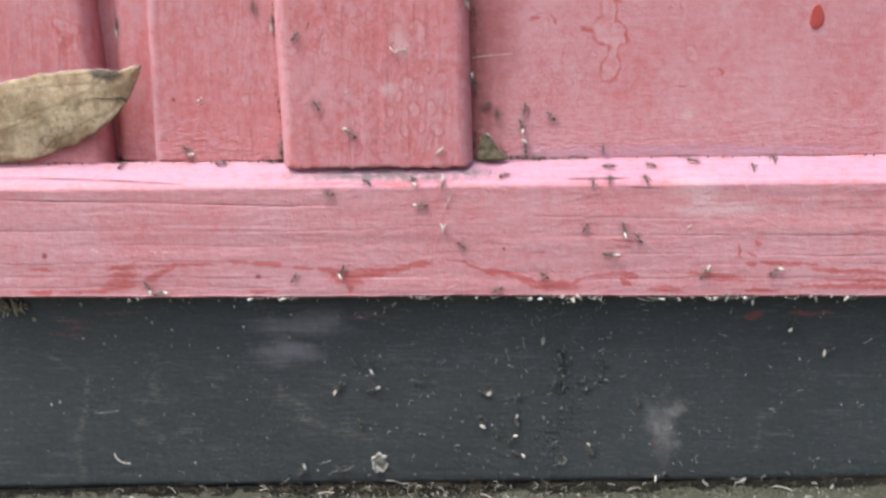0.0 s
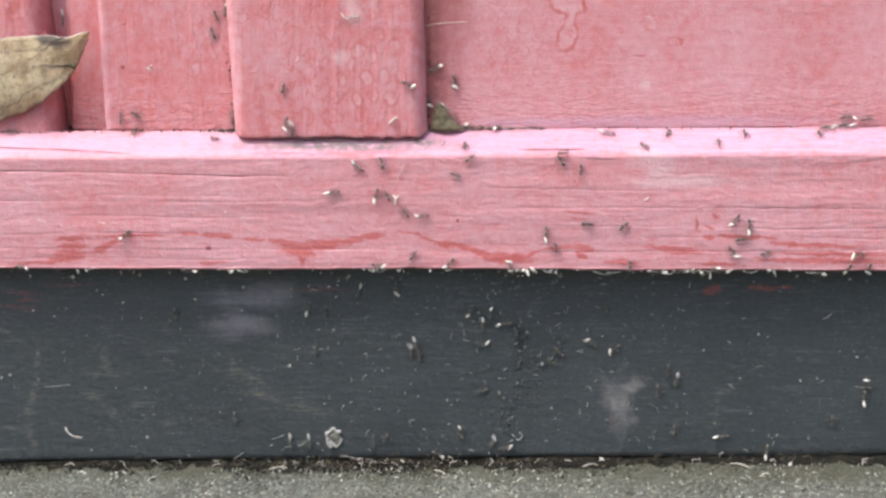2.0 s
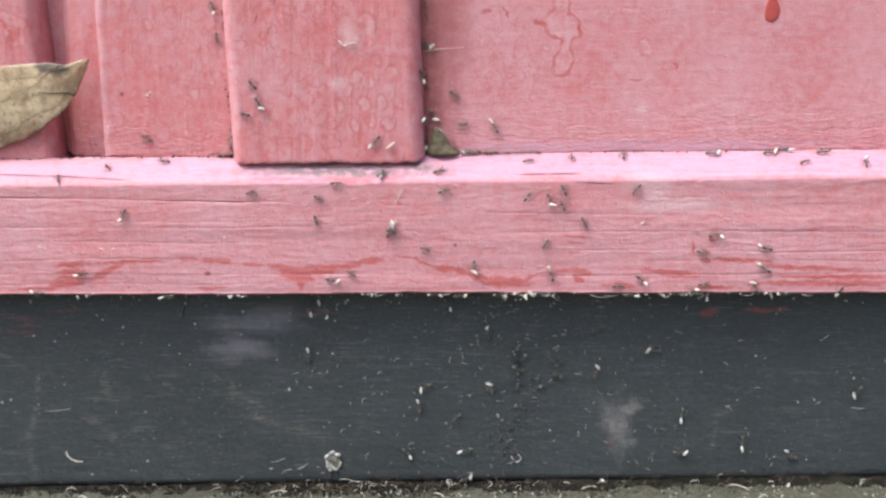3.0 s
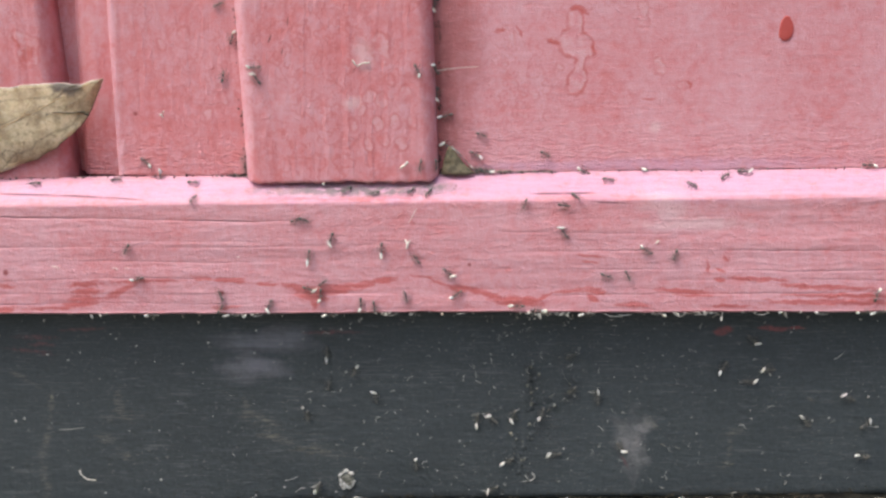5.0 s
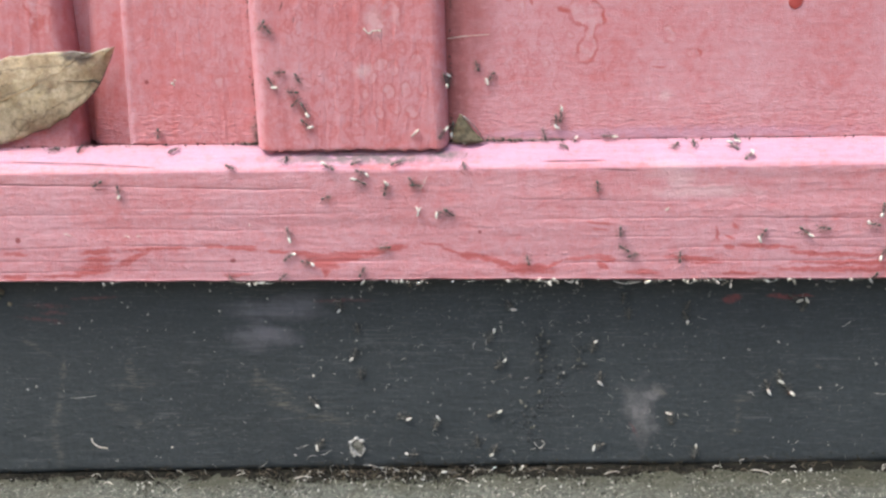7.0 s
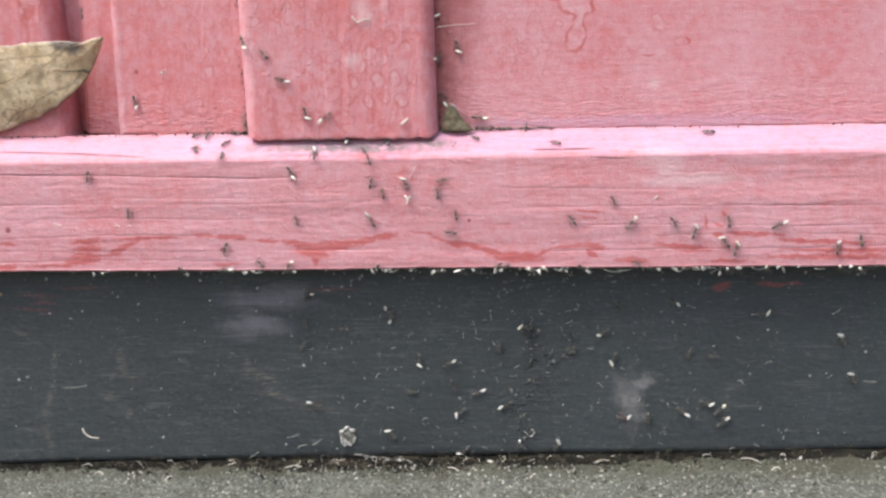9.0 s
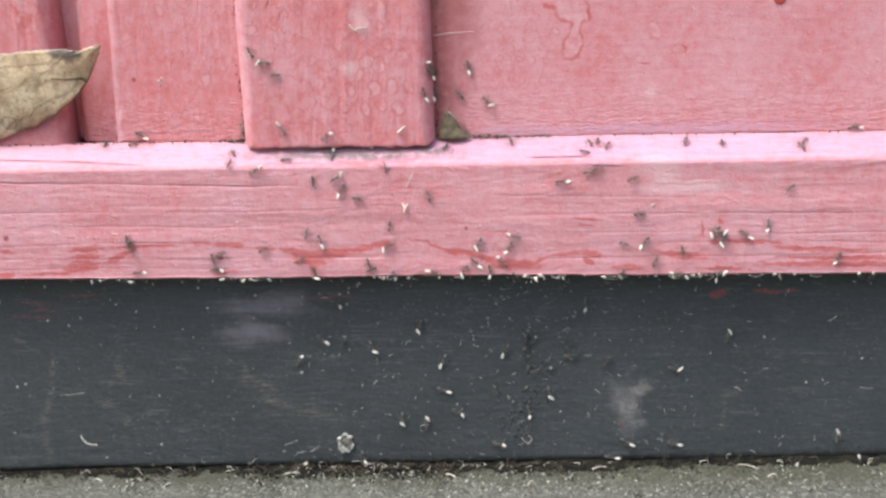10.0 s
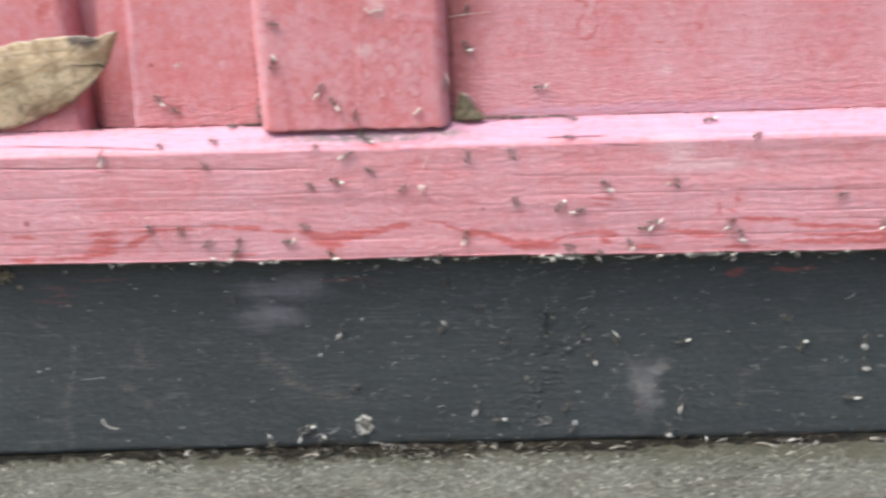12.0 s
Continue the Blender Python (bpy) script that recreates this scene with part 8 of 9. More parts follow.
    walk(copy_thing(free[0], pose(0, 0, 0)), trail([(0.24, 80.8, 54.0), (0.5, 80.8, 65.8), (1, 68.8, 67.4), (1.5, 62.5, 72.0), (2, 58.8, 67.9), (2.5, 53.2, 78.1), (4.5, 54.4, 75.5), (5, 51.3, 81.7), (5.5, 46.1, 70.9), (5.88, 46.1, 54.0), (6.55, 1.2, 54.0), (7, 1.2, 27.7), (9, 15.0, 20.8), (9.5, 19.4, 20.0), (9.94, 19.4, 0.0), (10.22, 18.2, 0.0), (10.5, 18.2, 12.5), (10.78, 18.2, 0.0), (11.11, 18.3, 0.0), (11.5, 18.3, 17.6), (11.89, 18.3, 0.0)]))
    walk(copy_thing(laden[2], pose(0, 0, 0)), trail([(0.27, -4.4, 54.0), (0.5, -4.4, 43.5), (1, 1.0, 44.6), (1.21, 1.0, 54.0), (1.55, 18.6, 54.0), (2, 18.6, 31.9), (2.5, 20.0, 26.1), (4.5, 26.6, 30.3), (5, 33.7, 25.3), (5.5, 40.3, 18.3), (6, 49.6, 14.2), (6.5, 49.8, 7.4), (7, 56.6, 9.8), (9, 50.6, 8.3), (9.19, 50.6, 0.0), (9.55, 49.0, 0.0), (10, 49.0, 21.1), (10.5, 43.2, 26.9), (10.95, 43.2, 0.0), (11.85, 80.0, 0.0), (12, 80.0, 5.3)]))
    walk(copy_thing(free[1], pose(0, 0, 0)), trail([(0.28, 55.2, 0.0), (0.5, 55.2, 9.8), (1, 52.4, 12.5), (1.28, 52.4, 0.0), (5.81, 24.6, 0.0), (6, 24.6, 8.3), (6.19, 24.6, 0.0), (10.22, 12.7, 0.0), (10.5, 12.7, 12.4), (10.78, 12.7, 0.0)]))
    walk(copy_thing(free[0], pose(0, 0, 0)), trail([(0.29, 38.3, 54.0), (0.5, 38.3, 44.6), (0.71, 38.3, 54.0), (1.55, 31.9, 54.0), (2, 31.9, 85.8), (2.5, 31.3, 86.9), (4.5, 12.7, 81.7), (5, 16.7, 85.7), (5.5, 16.3, 87.1), (6, 18.0, 85.1), (6.5, 24.7, 77.6), (7, 16.2, 79.2), (9, 22.8, 74.9), (9.5, 17.8, 77.5), (10, 21.2, 76.1), (10.45, 21.2, 54.0), (11.33, 40.7, 54.0), (11.5, 40.7, 61.6), (12, 37.7, 70.2)]))
    walk(copy_thing(laden[0], pose(0, 0, 0)), trail([(0.31, 15.2, 54.0), (0.5, 15.2, 45.5), (1, 12.2, 45.1), (1.5, 16.8, 39.5), (2, 19.3, 33.3), (2.5, 20.6, 24.3), (4.5, 20.9, 22.7), (4.95, 20.9, 0.0), (5.25, 27.5, 0.0), (5.5, 27.5, 11.3), (6, 30.8, 18.2), (6.5, 39.8, 25.1), (6.95, 39.8, 0.0), (9.35, -9.0, 0.0), (9.5, -9.0, 3.4), (10, -10.5, 4.3), (10.15, -10.5, 0.0), (10.66, -16.3, 0.0), (11, -16.3, 15.1), (11.5, -9.3, 18.6), (12, -5.6, 32.2)]))
    walk(copy_thing(laden[1], pose(0, 0, 0)), trail([(0.35, -56.5, 54.0), (0.5, -56.5, 58.0), (1, -59.1, 61.1), (1.5, -57.6, 60.5), (2, -46.1, 64.7), (2.5, -48.9, 69.1), (4.5, -37.9, 92.7), (5, -44.5, 94.9), (5.5, -51.1, 102.3), (5.95, -51.1, 136.0)]))
    walk(copy_thing(laden[2], pose(0, 0, 0)), trail([(0.35, 98.4, 54.0), (0.5, 98.4, 56.9), (1, 99.1, 56.9), (1.5, 100.9, 59.0), (2, 89.3, 56.9), (2.5, 88.9, 56.9), (4.5, 92.1, 37.9), (5, 97.5, 36.6), (5.5, 112.0, 37.9), (6, 109.5, 40.4), (6.5, 113.6, 44.4), (7, 116.2, 56.9), (9, 115.2, 34.1), (9.5, 122.8, 23.8), (9.95, 122.8, 0.0), (10.35, 112.8, 0.0), (10.5, 112.8, -0.6), (11, 114.7, 6.4), (11.5, 115.4, 15.2), (12, 117.1, 28.0)]))
    walk(copy_thing(laden[0], pose(0, 0, 0)), trail([(0.55, 84.0, 54.0), (1, 84.0, 90.1), (1.45, 84.0, 54.0), (1.73, 93.8, 54.0), (2, 93.8, 66.4), (2.5, 94.1, 66.0), (4.5, 107.8, 56.9), (5, 119.0, 56.9), (5.5, 117.3, 58.5), (6, 116.8, 61.0), (6.5, 112.2, 59.7), (7, 102.3, 67.7), (9, 99.6, 67.4), (9.5, 92.9, 63.9), (10, 92.7, 66.1), (10.27, 92.7, 54.0), (11.05, 89.6, 54.0), (11.5, 89.6, 32.9), (12, 76.5, 29.8)]))
    walk(copy_thing(laden[1], pose(0, 0, 0)), trail([(0.55, -12.7, 0.0), (1, -12.7, 23.4), (1.5, -8.6, 23.9), (1.95, -8.6, 0.0), (4.85, -7.8, 0.0), (5, -7.8, 6.4), (5.5, -4.8, 11.1), (6, -6.1, 18.9), (6.5, -2.6, 19.3), (7, -0.4, 31.4), (9, 10.6, 37.8), (9.5, 3.6, 38.7), (10, -0.8, 43.3), (10.5, -3.1, 42.6), (11, -5.2, 32.6), (11.5, -3.8, 17.2), (12, -10.3, 6.2)]))
    walk(copy_thing(laden[2], pose(0, 0, 0)), trail([(0.55, 36.6, 54.0), (1, 36.6, 33.7), (1.5, 37.0, 31.9), (2, 36.2, 33.0), (2.5, 36.5, 30.0), (4.5, 38.5, 23.8), (5, 39.5, 24.3), (5.5, 42.4, 34.5), (6, 46.1, 43.4), (6.5, 40.8, 38.1), (7, 37.4, 43.4), (9, 41.4, 36.4), (9.5, 44.2, 41.2), (9.78, 44.2, 54.0), (10.55, 50.4, 54.0), (11, 50.4, 92.2), (11.5, 50.9, 99.0), (12, 44.7, 98.9)]))
    walk(copy_thing(free[1], pose(0, 0, 0)), trail([(0.55, 107.5, 54.0), (1, 107.5, 90.8), (1.45, 107.5, 54.0), (5.55, 110.5, 54.0), (6, 110.5, 90.2), (6.45, 110.5, 54.0), (9.05, 107.9, 54.0), (9.5, 107.9, 88.8), (10, 105.1, 88.8), (10.45, 105.1, 54.0)]))
    walk(copy_thing(free[0], pose(0, 0, 0)), trail([(0.55, -35.4, 54.0), (1, -35.4, 32.5), (1.5, -37.1, 37.3), (2, -37.6, 39.4), (2.5, -37.2, 40.3), (4.5, -29.3, 62.7), (5, -27.0, 62.0), (5.18, -27.0, 54.0), (5.74, -5.1, 54.0), (6, -5.1, 65.7), (6.5, -2.3, 64.3), (7, 8.3, 65.2), (9, 26.1, 65.9), (9.5, 25.9, 65.2), (9.75, 25.9, 54.0), (11.05, 27.4, 54.0), (11.5, 27.4, 88.6), (12, 26.5, 80.6)]))
    walk(copy_thing(laden[0], pose(0, 0, 0)), trail([(0.65, -7.2, 0.0), (1, -7.2, 15.6), (1.5, -8.0, 12.1), (2, -6.3, 9.1), (2.2, -6.3, 0.0), (5.34, 103.0, 0.0), (5.5, 103.0, 7.4), (6, 97.3, 5.7), (6.5, 97.6, 13.4), (7, 96.8, 23.8), (9, 88.3, 16.8), (9.5, 80.1, 7.8), (10, 79.3, 9.3), (10.5, 80.7, 6.3), (11, 71.3, 8.2), (11.18, 71.3, 0.0), (11.7, 75.7, 0.0), (12, 75.7, 13.3)]))
    walk(copy_thing(laden[1], pose(0, 0, 0)), trail([(0.68, 115.4, 54.0), (1, 115.4, 39.8), (1.5, 113.4, 46.5), (2, 115.4, 56.9), (2.5, 115.2, 56.9), (4.5, 113.5, 56.9), (5, 115.6, 56.9), (5.5, 116.7, 56.9), (6, 119.4, 69.5), (6.5, 116.8, 66.3), (7, 117.9, 72.0), (9, 114.6, 56.9), (9.5, 116.0, 56.9), (10, 117.0, 56.9), (10.5, 114.7, 56.9), (11, 115.3, 56.9), (11.5, 116.0, 56.9), (12, 117.7, 62.7)]))
    walk(copy_thing(laden[2], pose(0, 0, 0)), trail([(0.73, 97.4, 54.0), (1, 97.4, 66.3), (1.5, 106.6, 67.5), (1.8, 106.6, 54.0), (2.05, 95.0, 54.0), (2.5, 95.0, 90.7), (4.5, 70.3, 90.9), (5, 69.5, 91.8), (5.5, 72.0, 89.1), (6, 72.7, 82.1), (6.45, 72.7, 54.0), (9.85, -4.2, 54.0), (10, -4.2, 57.6), (10.5, -9.8, 60.9), (11, -9.8, 61.1), (11.5, -17.7, 56.9), (12, -18.5, 56.9)]))
    walk(copy_thing(laden[0], pose(0, 0, 0)), trail([(0.85, -16.5, 54.0), (1, -16.5, 59.6), (1.5, -6.5, 60.5), (1.65, -6.5, 54.0), (2.15, -5.3, 54.0), (2.5, -5.3, 38.3), (4.5, -5.0, 30.2), (5, -4.3, 39.3), (5.33, -4.3, 54.0), (5.55, -20.2, 54.0), (6, -20.2, 85.5), (6.5, -7.5, 82.1), (7, 2.0, 80.6), (9, 7.6, 69.7), (9.5, 14.6, 59.2), (10, 21.5, 58.7), (10.5, 21.9, 56.9), (10.65, 21.9, 54.0), (11.35, 24.5, 54.0), (11.5, 24.5, 56.9), (12, 25.4, 61.4)]))
    walk(copy_thing(laden[1], pose(0, 0, 0)), trail([(0.85, 24.3, 54.0), (1, 24.3, 56.9), (1.5, 26.1, 56.9), (2, 27.4, 58.3), (2.5, 26.5, 56.9), (4.5, 23.9, 56.9), (5, 26.4, 61.2), (5.5, 31.9, 63.3), (6, 33.1, 57.9), (6.15, 33.1, 54.0), (9.79, 39.2, 54.0), (10, 39.2, 63.3), (10.5, 49.5, 61.6), (11, 51.5, 68.4), (11.5, 48.1, 66.0), (12, 50.7, 67.3)]))
    walk(copy_thing(laden[2], pose(0, 0, 0)), trail([(1.05, 58.9, 54.0), (1.5, 58.9, 31.5), (2, 65.0, 31.2), (2.5, 67.6, 37.6), (4.5, 95.6, 34.5), (5, 95.0, 33.8), (5.5, 93.1, 38.2), (6, 81.1, 39.0), (6.5, 71.3, 36.1), (6.9, 71.3, 54.0), (9.85, 64.6, 54.0), (10, 64.6, 56.9), (10.5, 68.2, 59.3), (11, 68.7, 63.8), (11.5, 72.7, 65.1), (12, 69.2, 65.0)]))
    walk(copy_thing(laden[0], pose(0, 0, 0)), trail([(1.16, 38.3, 54.0), (1.5, 38.3, 38.6), (2, 39.8, 37.3), (2.5, 42.7, 47.1), (4.5, 34.3, 56.9), (5, 39.3, 59.2), (5.5, 39.7, 56.9), (6, 35.7, 56.9), (6.15, 35.7, 54.0), (8.85, 35.8, 54.0), (9, 35.8, 56.9), (9.5, 34.8, 56.9), (10, 32.4, 60.1), (10.5, 22.0, 70.0), (11, 18.6, 78.6), (11.5, 10.0, 80.6), (12, 5.3, 84.5)]))
    walk(copy_thing(laden[1], pose(0, 0, 0)), trail([(1.18, 32.0, 54.0), (1.5, 32.0, 39.5), (2, 32.6, 39.7), (2.5, 31.2, 43.5), (4.5, 20.1, 56.9), (4.65, 20.1, 54.0), (4.85, 5.0, 54.0), (5, 5.0, 58.7), (5.5, 5.2, 60.0), (6, 5.1, 59.6), (6.5, 9.6, 56.9), (7, 12.6, 56.9), (9, 9.6, 40.6), (9.5, 11.9, 44.8), (10, 13.4, 56.9), (10.5, 8.9, 58.8), (11, 10.8, 57.8), (11.5, 0.8, 56.9), (11.65, 0.8, 54.0)]))
    walk(copy_thing(free[1], pose(0, 0, 0)), trail([(1.19, -5.5, 54.0), (1.5, -5.5, 67.8), (1.81, -5.5, 54.0), (2.05, -13.1, 54.0), (2.5, -13.1, 81.1), (4.5, -22.9, 79.7), (4.95, -22.9, 54.0), (5.25, -10.9, 54.0), (5.5, -10.9, 65.3), (6, -6.1, 63.7), (6.5, -6.3, 59.3), (7, -14.7, 58.7), (9, -9.7, 37.5), (9.5, -8.8, 34.0), (10, -0.4, 34.4), (10.44, -0.4, 54.0), (11.12, -3.0, 54.0), (11.5, -3.0, 71.1), (12, -7.5, 83.3)]))
    walk(copy_thing(free[0], pose(0, 0, 0)), trail([(1.25, -35.9, 0.0), (1.5, -35.9, 11.4), (1.75, -35.9, 0.0), (11.05, 123.2, 0.0), (11.5, 123.2, 22.4), (11.95, 123.2, 0.0)]))
    walk(copy_thing(laden[2], pose(0, 0, 0)), trail([(1.25, 58.7, 54.0), (1.5, 58.7, 42.8), (2, 59.8, 33.8), (2.5, 64.6, 38.5), (4.5, 57.5, 14.9), (4.83, 57.5, 0.0), (5.35, 38.9, 0.0), (5.5, 38.9, 5.5), (6, 38.5, -2.0), (6.5, 35.9, -1.3), (6.65, 35.9, 0.0), (9.05, 12.1, 0.0), (9.5, 12.1, 26.3), (10, 7.4, 32.3), (10.5, 6.1, 39.6), (11, 4.3, 42.2), (11.5, 13.8, 41.9), (11.77, 13.8, 54.0)]))
    walk(copy_thing(free[1], pose(0, 0, 0)), trail([(1.3, 109.2, 54.0), (1.5, 109.2, 63.2), (2, 97.7, 61.4), (2.5, 91.9, 59.5), (4.5, 66.0, 59.7), (5, 65.0, 65.9), (5.5, 58.6, 74.0), (5.94, 58.6, 54.0), (6.29, 70.2, 54.0), (6.5, 70.2, 63.4), (7, 64.1, 63.2), (9, 67.9, 58.5), (9.5, 67.1, 59.7), (10, 65.4, 64.7), (10.5, 57.1, 61.4), (10.66, 57.1, 54.0), (11.05, 48.0, 54.0), (11.5, 48.0, 91.7), (12, 50.3, 90.7)]))
    walk(copy_thing(free[0], pose(0, 0, 0)), trail([(1.31, 117.7, 54.0), (1.5, 117.7, 62.6), (1.69, 117.7, 54.0), (2.21, 115.4, 54.0), (2.5, 115.4, 67.2), (2.79, 115.4, 54.0), (6.14, 117.8, 54.0), (6.5, 117.8, 70.3), (6.86, 117.8, 54.0), (8.85, 119.2, 54.0), (9, 119.2, 56.9), (9.15, 119.2, 54.0), (11.71, -30.7, 54.0), (12, -30.7, 40.9)]))
    walk(copy_thing(laden[0], pose(0, 0, 0)), trail([(1.31, 83.6, 0.0), (1.5, 83.6, 8.3), (2, 90.2, 10.8), (2.5, 96.5, 9.9), (4.5, 96.5, 24.4), (5, 106.1, 24.9), (5.45, 106.1, 0.0), (6.17, 105.0, 0.0), (6.5, 105.0, 14.8), (7, 101.8, 23.4), (9, 89.7, 13.8), (9.5, 89.5, 13.4), (9.8, 89.5, 0.0), (10.35, 104.4, 0.0), (10.5, 104.4, -1.3), (11, 109.6, -1.6), (11.5, 111.5, -2.1), (12, 119.9, -2.0)]))
    walk(copy_thing(laden[1], pose(0, 0, 0)), trail([(1.35, 112.0, 54.0), (1.5, 112.0, 56.9), (2, 110.0, 57.5), (2.5, 100.6, 56.9), (4.5, 103.8, 56.9), (5, 107.1, 56.9), (5.5, 111.3, 56.9), (6, 112.3, 56.9), (6.5, 111.1, 56.9), (7, 112.5, 56.9), (9, 111.9, 56.9), (9.5, 104.4, 56.9), (10, 111.9, 60.2), (10.5, 108.4, 67.3), (11, 120.3, 68.5), (11.5, 129.2, 56.9), (11.65, 129.2, 54.0)]))
    walk(copy_thing(laden[2], pose(0, 0, 0)), trail([(1.35, 20.3, 54.0), (1.5, 20.3, 56.9), (2, 13.4, 58.3), (2.5, 6.2, 59.8), (4.5, -4.8, 62.6), (5, -5.7, 62.9), (5.5, -5.3, 62.9), (6, -3.9, 56.9), (6.5, -3.6, 56.9), (7, 3.5, 56.9), (9, 7.9, 56.9), (9.5, 5.1, 59.8), (10, 11.0, 64.0), (10.5, 9.0, 62.5), (11, 2.0, 63.4), (11.5, -6.6, 62.7), (12, -13.8, 62.2)]))
    walk(copy_thing(laden[0], pose(0, 0, 0)), trail([(1.55, 142.0, 91.8), (2, 116.4, 91.8), (2.5, 112.0, 92.3), (4.5, 81.8, 92.0), (4.95, 81.8, 54.0), (6.22, 17.8, 54.0), (6.5, 17.8, 66.6), (6.78, 17.8, 54.0), (9.09, -0.3, 54.0), (9.5, -0.3, 35.6), (10, -3.8, 34.7), (10.5, 2.0, 41.6), (10.77, 2.0, 54.0), (11.05, 2.3, 54.0), (11.5, 2.3, 91.3), (12, 2.0, 88.6)]))
    walk(copy_thing(laden[1], pose(0, 0, 0)), trail([(1.55, 142.0, 94.0), (2, 116.9, 94.0), (2.5, 120.5, 94.3), (4.5, 118.7, 68.9), (5, 119.6, 62.1), (5.5, 116.6, 61.0), (6, 115.0, 64.8), (6.5, 111.2, 68.3), (7, 115.0, 69.7), (9, 111.4, 62.6), (9.19, 111.4, 54.0), (10.76, 107.2, 54.0), (11, 107.2, 43.2), (11.5, 109.1, 37.5), (12, 103.4, 28.8)]))
    walk(copy_thing(laden[2], pose(0, 0, 0)), trail([(1.55, 142.0, 90.9), (2, 112.5, 90.9), (2.5, 101.9, 90.8), (4.5, 99.0, 90.4), (5, 92.9, 90.6), (5.5, 88.8, 91.5), (6, 77.0, 90.2), (6.5, 81.3, 89.8), (7, 85.8, 89.4), (9, 80.6, 66.4), (9.5, 79.3, 62.8), (10, 84.9, 66.4), (10.5, 85.5, 69.2), (10.84, 85.5, 54.0), (11.35, 86.2, 54.0), (11.5, 86.2, 56.9), (12, 85.4, 56.9)]))
    walk(copy_thing(free[1], pose(0, 0, 0)), trail([(1.55, 78.1, 0.0), (2, 78.1, 26.6), (2.5, 81.9, 33.9), (2.95, 81.9, 54.0), (5.78, 25.5, 54.0), (6, 25.5, 63.7), (6.5, 31.2, 67.4), (7, 23.1, 72.7), (9, 27.4, 69.8), (9.5, 16.5, 73.7), (9.94, 16.5, 54.0), (11.35, 18.1, 54.0), (11.5, 18.1, 58.8), (11.65, 18.1, 54.0)]))
    walk(copy_thing(free[0], pose(0, 0, 0)), trail([(1.55, 76.3, 0.0), (2, 76.3, 21.6), (2.5, 77.0, 18.9), (2.92, 77.0, 0.0), (5.7, 65.5, 0.0), (6, 65.5, 13.7), (6.3, 65.5, 0.0), (8.69, 71.3, 0.0), (9, 71.3, 14.0), (9.31, 71.3, 0.0), (10.05, 86.4, 0.0), (10.5, 86.4, 22.6), (11, 86.0, 31.6), (11.5, 81.2, 42.1), (11.76, 81.2, 54.0)]))
    walk(copy_thing(free[1], pose(0, 0, 0)), trail([(1.55, -9.3, 136.0), (2, -9.3, 101.5), (2.5, -20.4, 102.1), (4.5, -8.5, 99.9), (4.95, -8.5, 136.0), (6.05, -12.1, 136.0), (6.5, -12.1, 101.3), (7, -11.9, 101.4), (9, -25.6, 88.3), (9.5, -25.5, 87.8), (10, -23.3, 87.6), (10.5, -31.5, 87.8), (11, -22.5, 88.8), (11.5, -22.4, 87.9), (12, -28.8, 91.5)]))
    walk(copy_thing(free[0], pose(0, 0, 0)), trail([(1.55, 142.0, 93.6), (2, 120.0, 93.6), (2.5, 117.5, 91.5), (4.5, 94.3, 88.6), (5, 87.4, 89.6), (5.45, 87.4, 54.0), (6.05, 91.6, 54.0), (6.5, 91.6, 88.0), (6.95, 91.6, 54.0), (8.55, 80.9, 54.0), (9, 80.9, 29.8), (9.5, 76.6, 39.0), (10, 76.2, 40.2), (10.31, 76.2, 54.0)]))
    walk(copy_thing(free[1], pose(0, 0, 0)), trail([(1.55, -48.1, 136.0), (2, -48.1, 95.2), (2.5, -49.5, 87.7), (4.5, -51.3, 90.1), (5, -52.4, 90.7), (5.5, -57.3, 89.9), (5.95, -57.3, 54.0), (6.55, -45.1, 54.0), (7, -45.1, 94.8), (9, -48.0, 71.2), (9.38, -48.0, 54.0), (9.72, -48.4, 54.0), (10, -48.4, 66.5), (10.5, -52.3, 76.1), (10.95, -52.3, 54.0), (11.27, -47.0, 54.0), (11.5, -47.0, 64.4), (12, -47.7, 65.5)]))
    walk(copy_thing(free[0], pose(0, 0, 0)), trail([(1.55, -44.9, 54.0), (2, -44.9, 91.4), (2.5, -40.3, 90.5), (4.5, -30.4, 89.1), (5, -33.4, 89.4), (5.5, -29.8, 89.8), (6, -40.2, 89.6), (6.5, -35.6, 91.3), (7, -40.8, 89.7), (9, -32.9, 86.4), (9.45, -32.9, 54.0), (10.21, -13.7, 54.0), (10.5, -13.7, 40.8), (10.79, -13.7, 54.0), (11.05, -14.3, 54.0), (11.5, -14.3, 29.5), (11.95, -14.3, 54.0)]))
    walk(copy_thing(laden[0], pose(0, 0, 0)), trail([(1.56, 122.7, 0.0), (2, 122.7, 19.6), (2.44, 122.7, 0.0), (5.22, 101.5, 0.0), (5.5, 101.5, 12.5), (6, 95.2, 20.6), (6.5, 100.8, 14.1), (6.81, 100.8, 0.0), (9.85, 4.8, 0.0), (10, 4.8, 4.8), (10.15, 4.8, 0.0), (11.85, -16.6, 0.0), (12, -16.6, 6.0)]))
    walk(copy_thing(laden[1], pose(0, 0, 0)), trail([(1.64, -22.6, 136.0), (2, -22.6, 120.0), (2.5, -24.5, 124.9), (4.5, -23.8, 125.0), (5, -23.4, 124.4), (5.5, -26.2, 128.5), (5.67, -26.2, 136.0), (10.16, -22.7, 136.0), (10.5, -22.7, 120.5), (10.84, -22.7, 136.0)]))
    walk(copy_thing(free[1], pose(0, 0, 0)), trail([(1.67, 115.9, 0.0), (2, 115.9, 14.8), (2.33, 115.9, 0.0), (10.33, 50.8, 0.0), (10.5, 50.8, 7.4), (10.67, 50.8, 0.0)]))
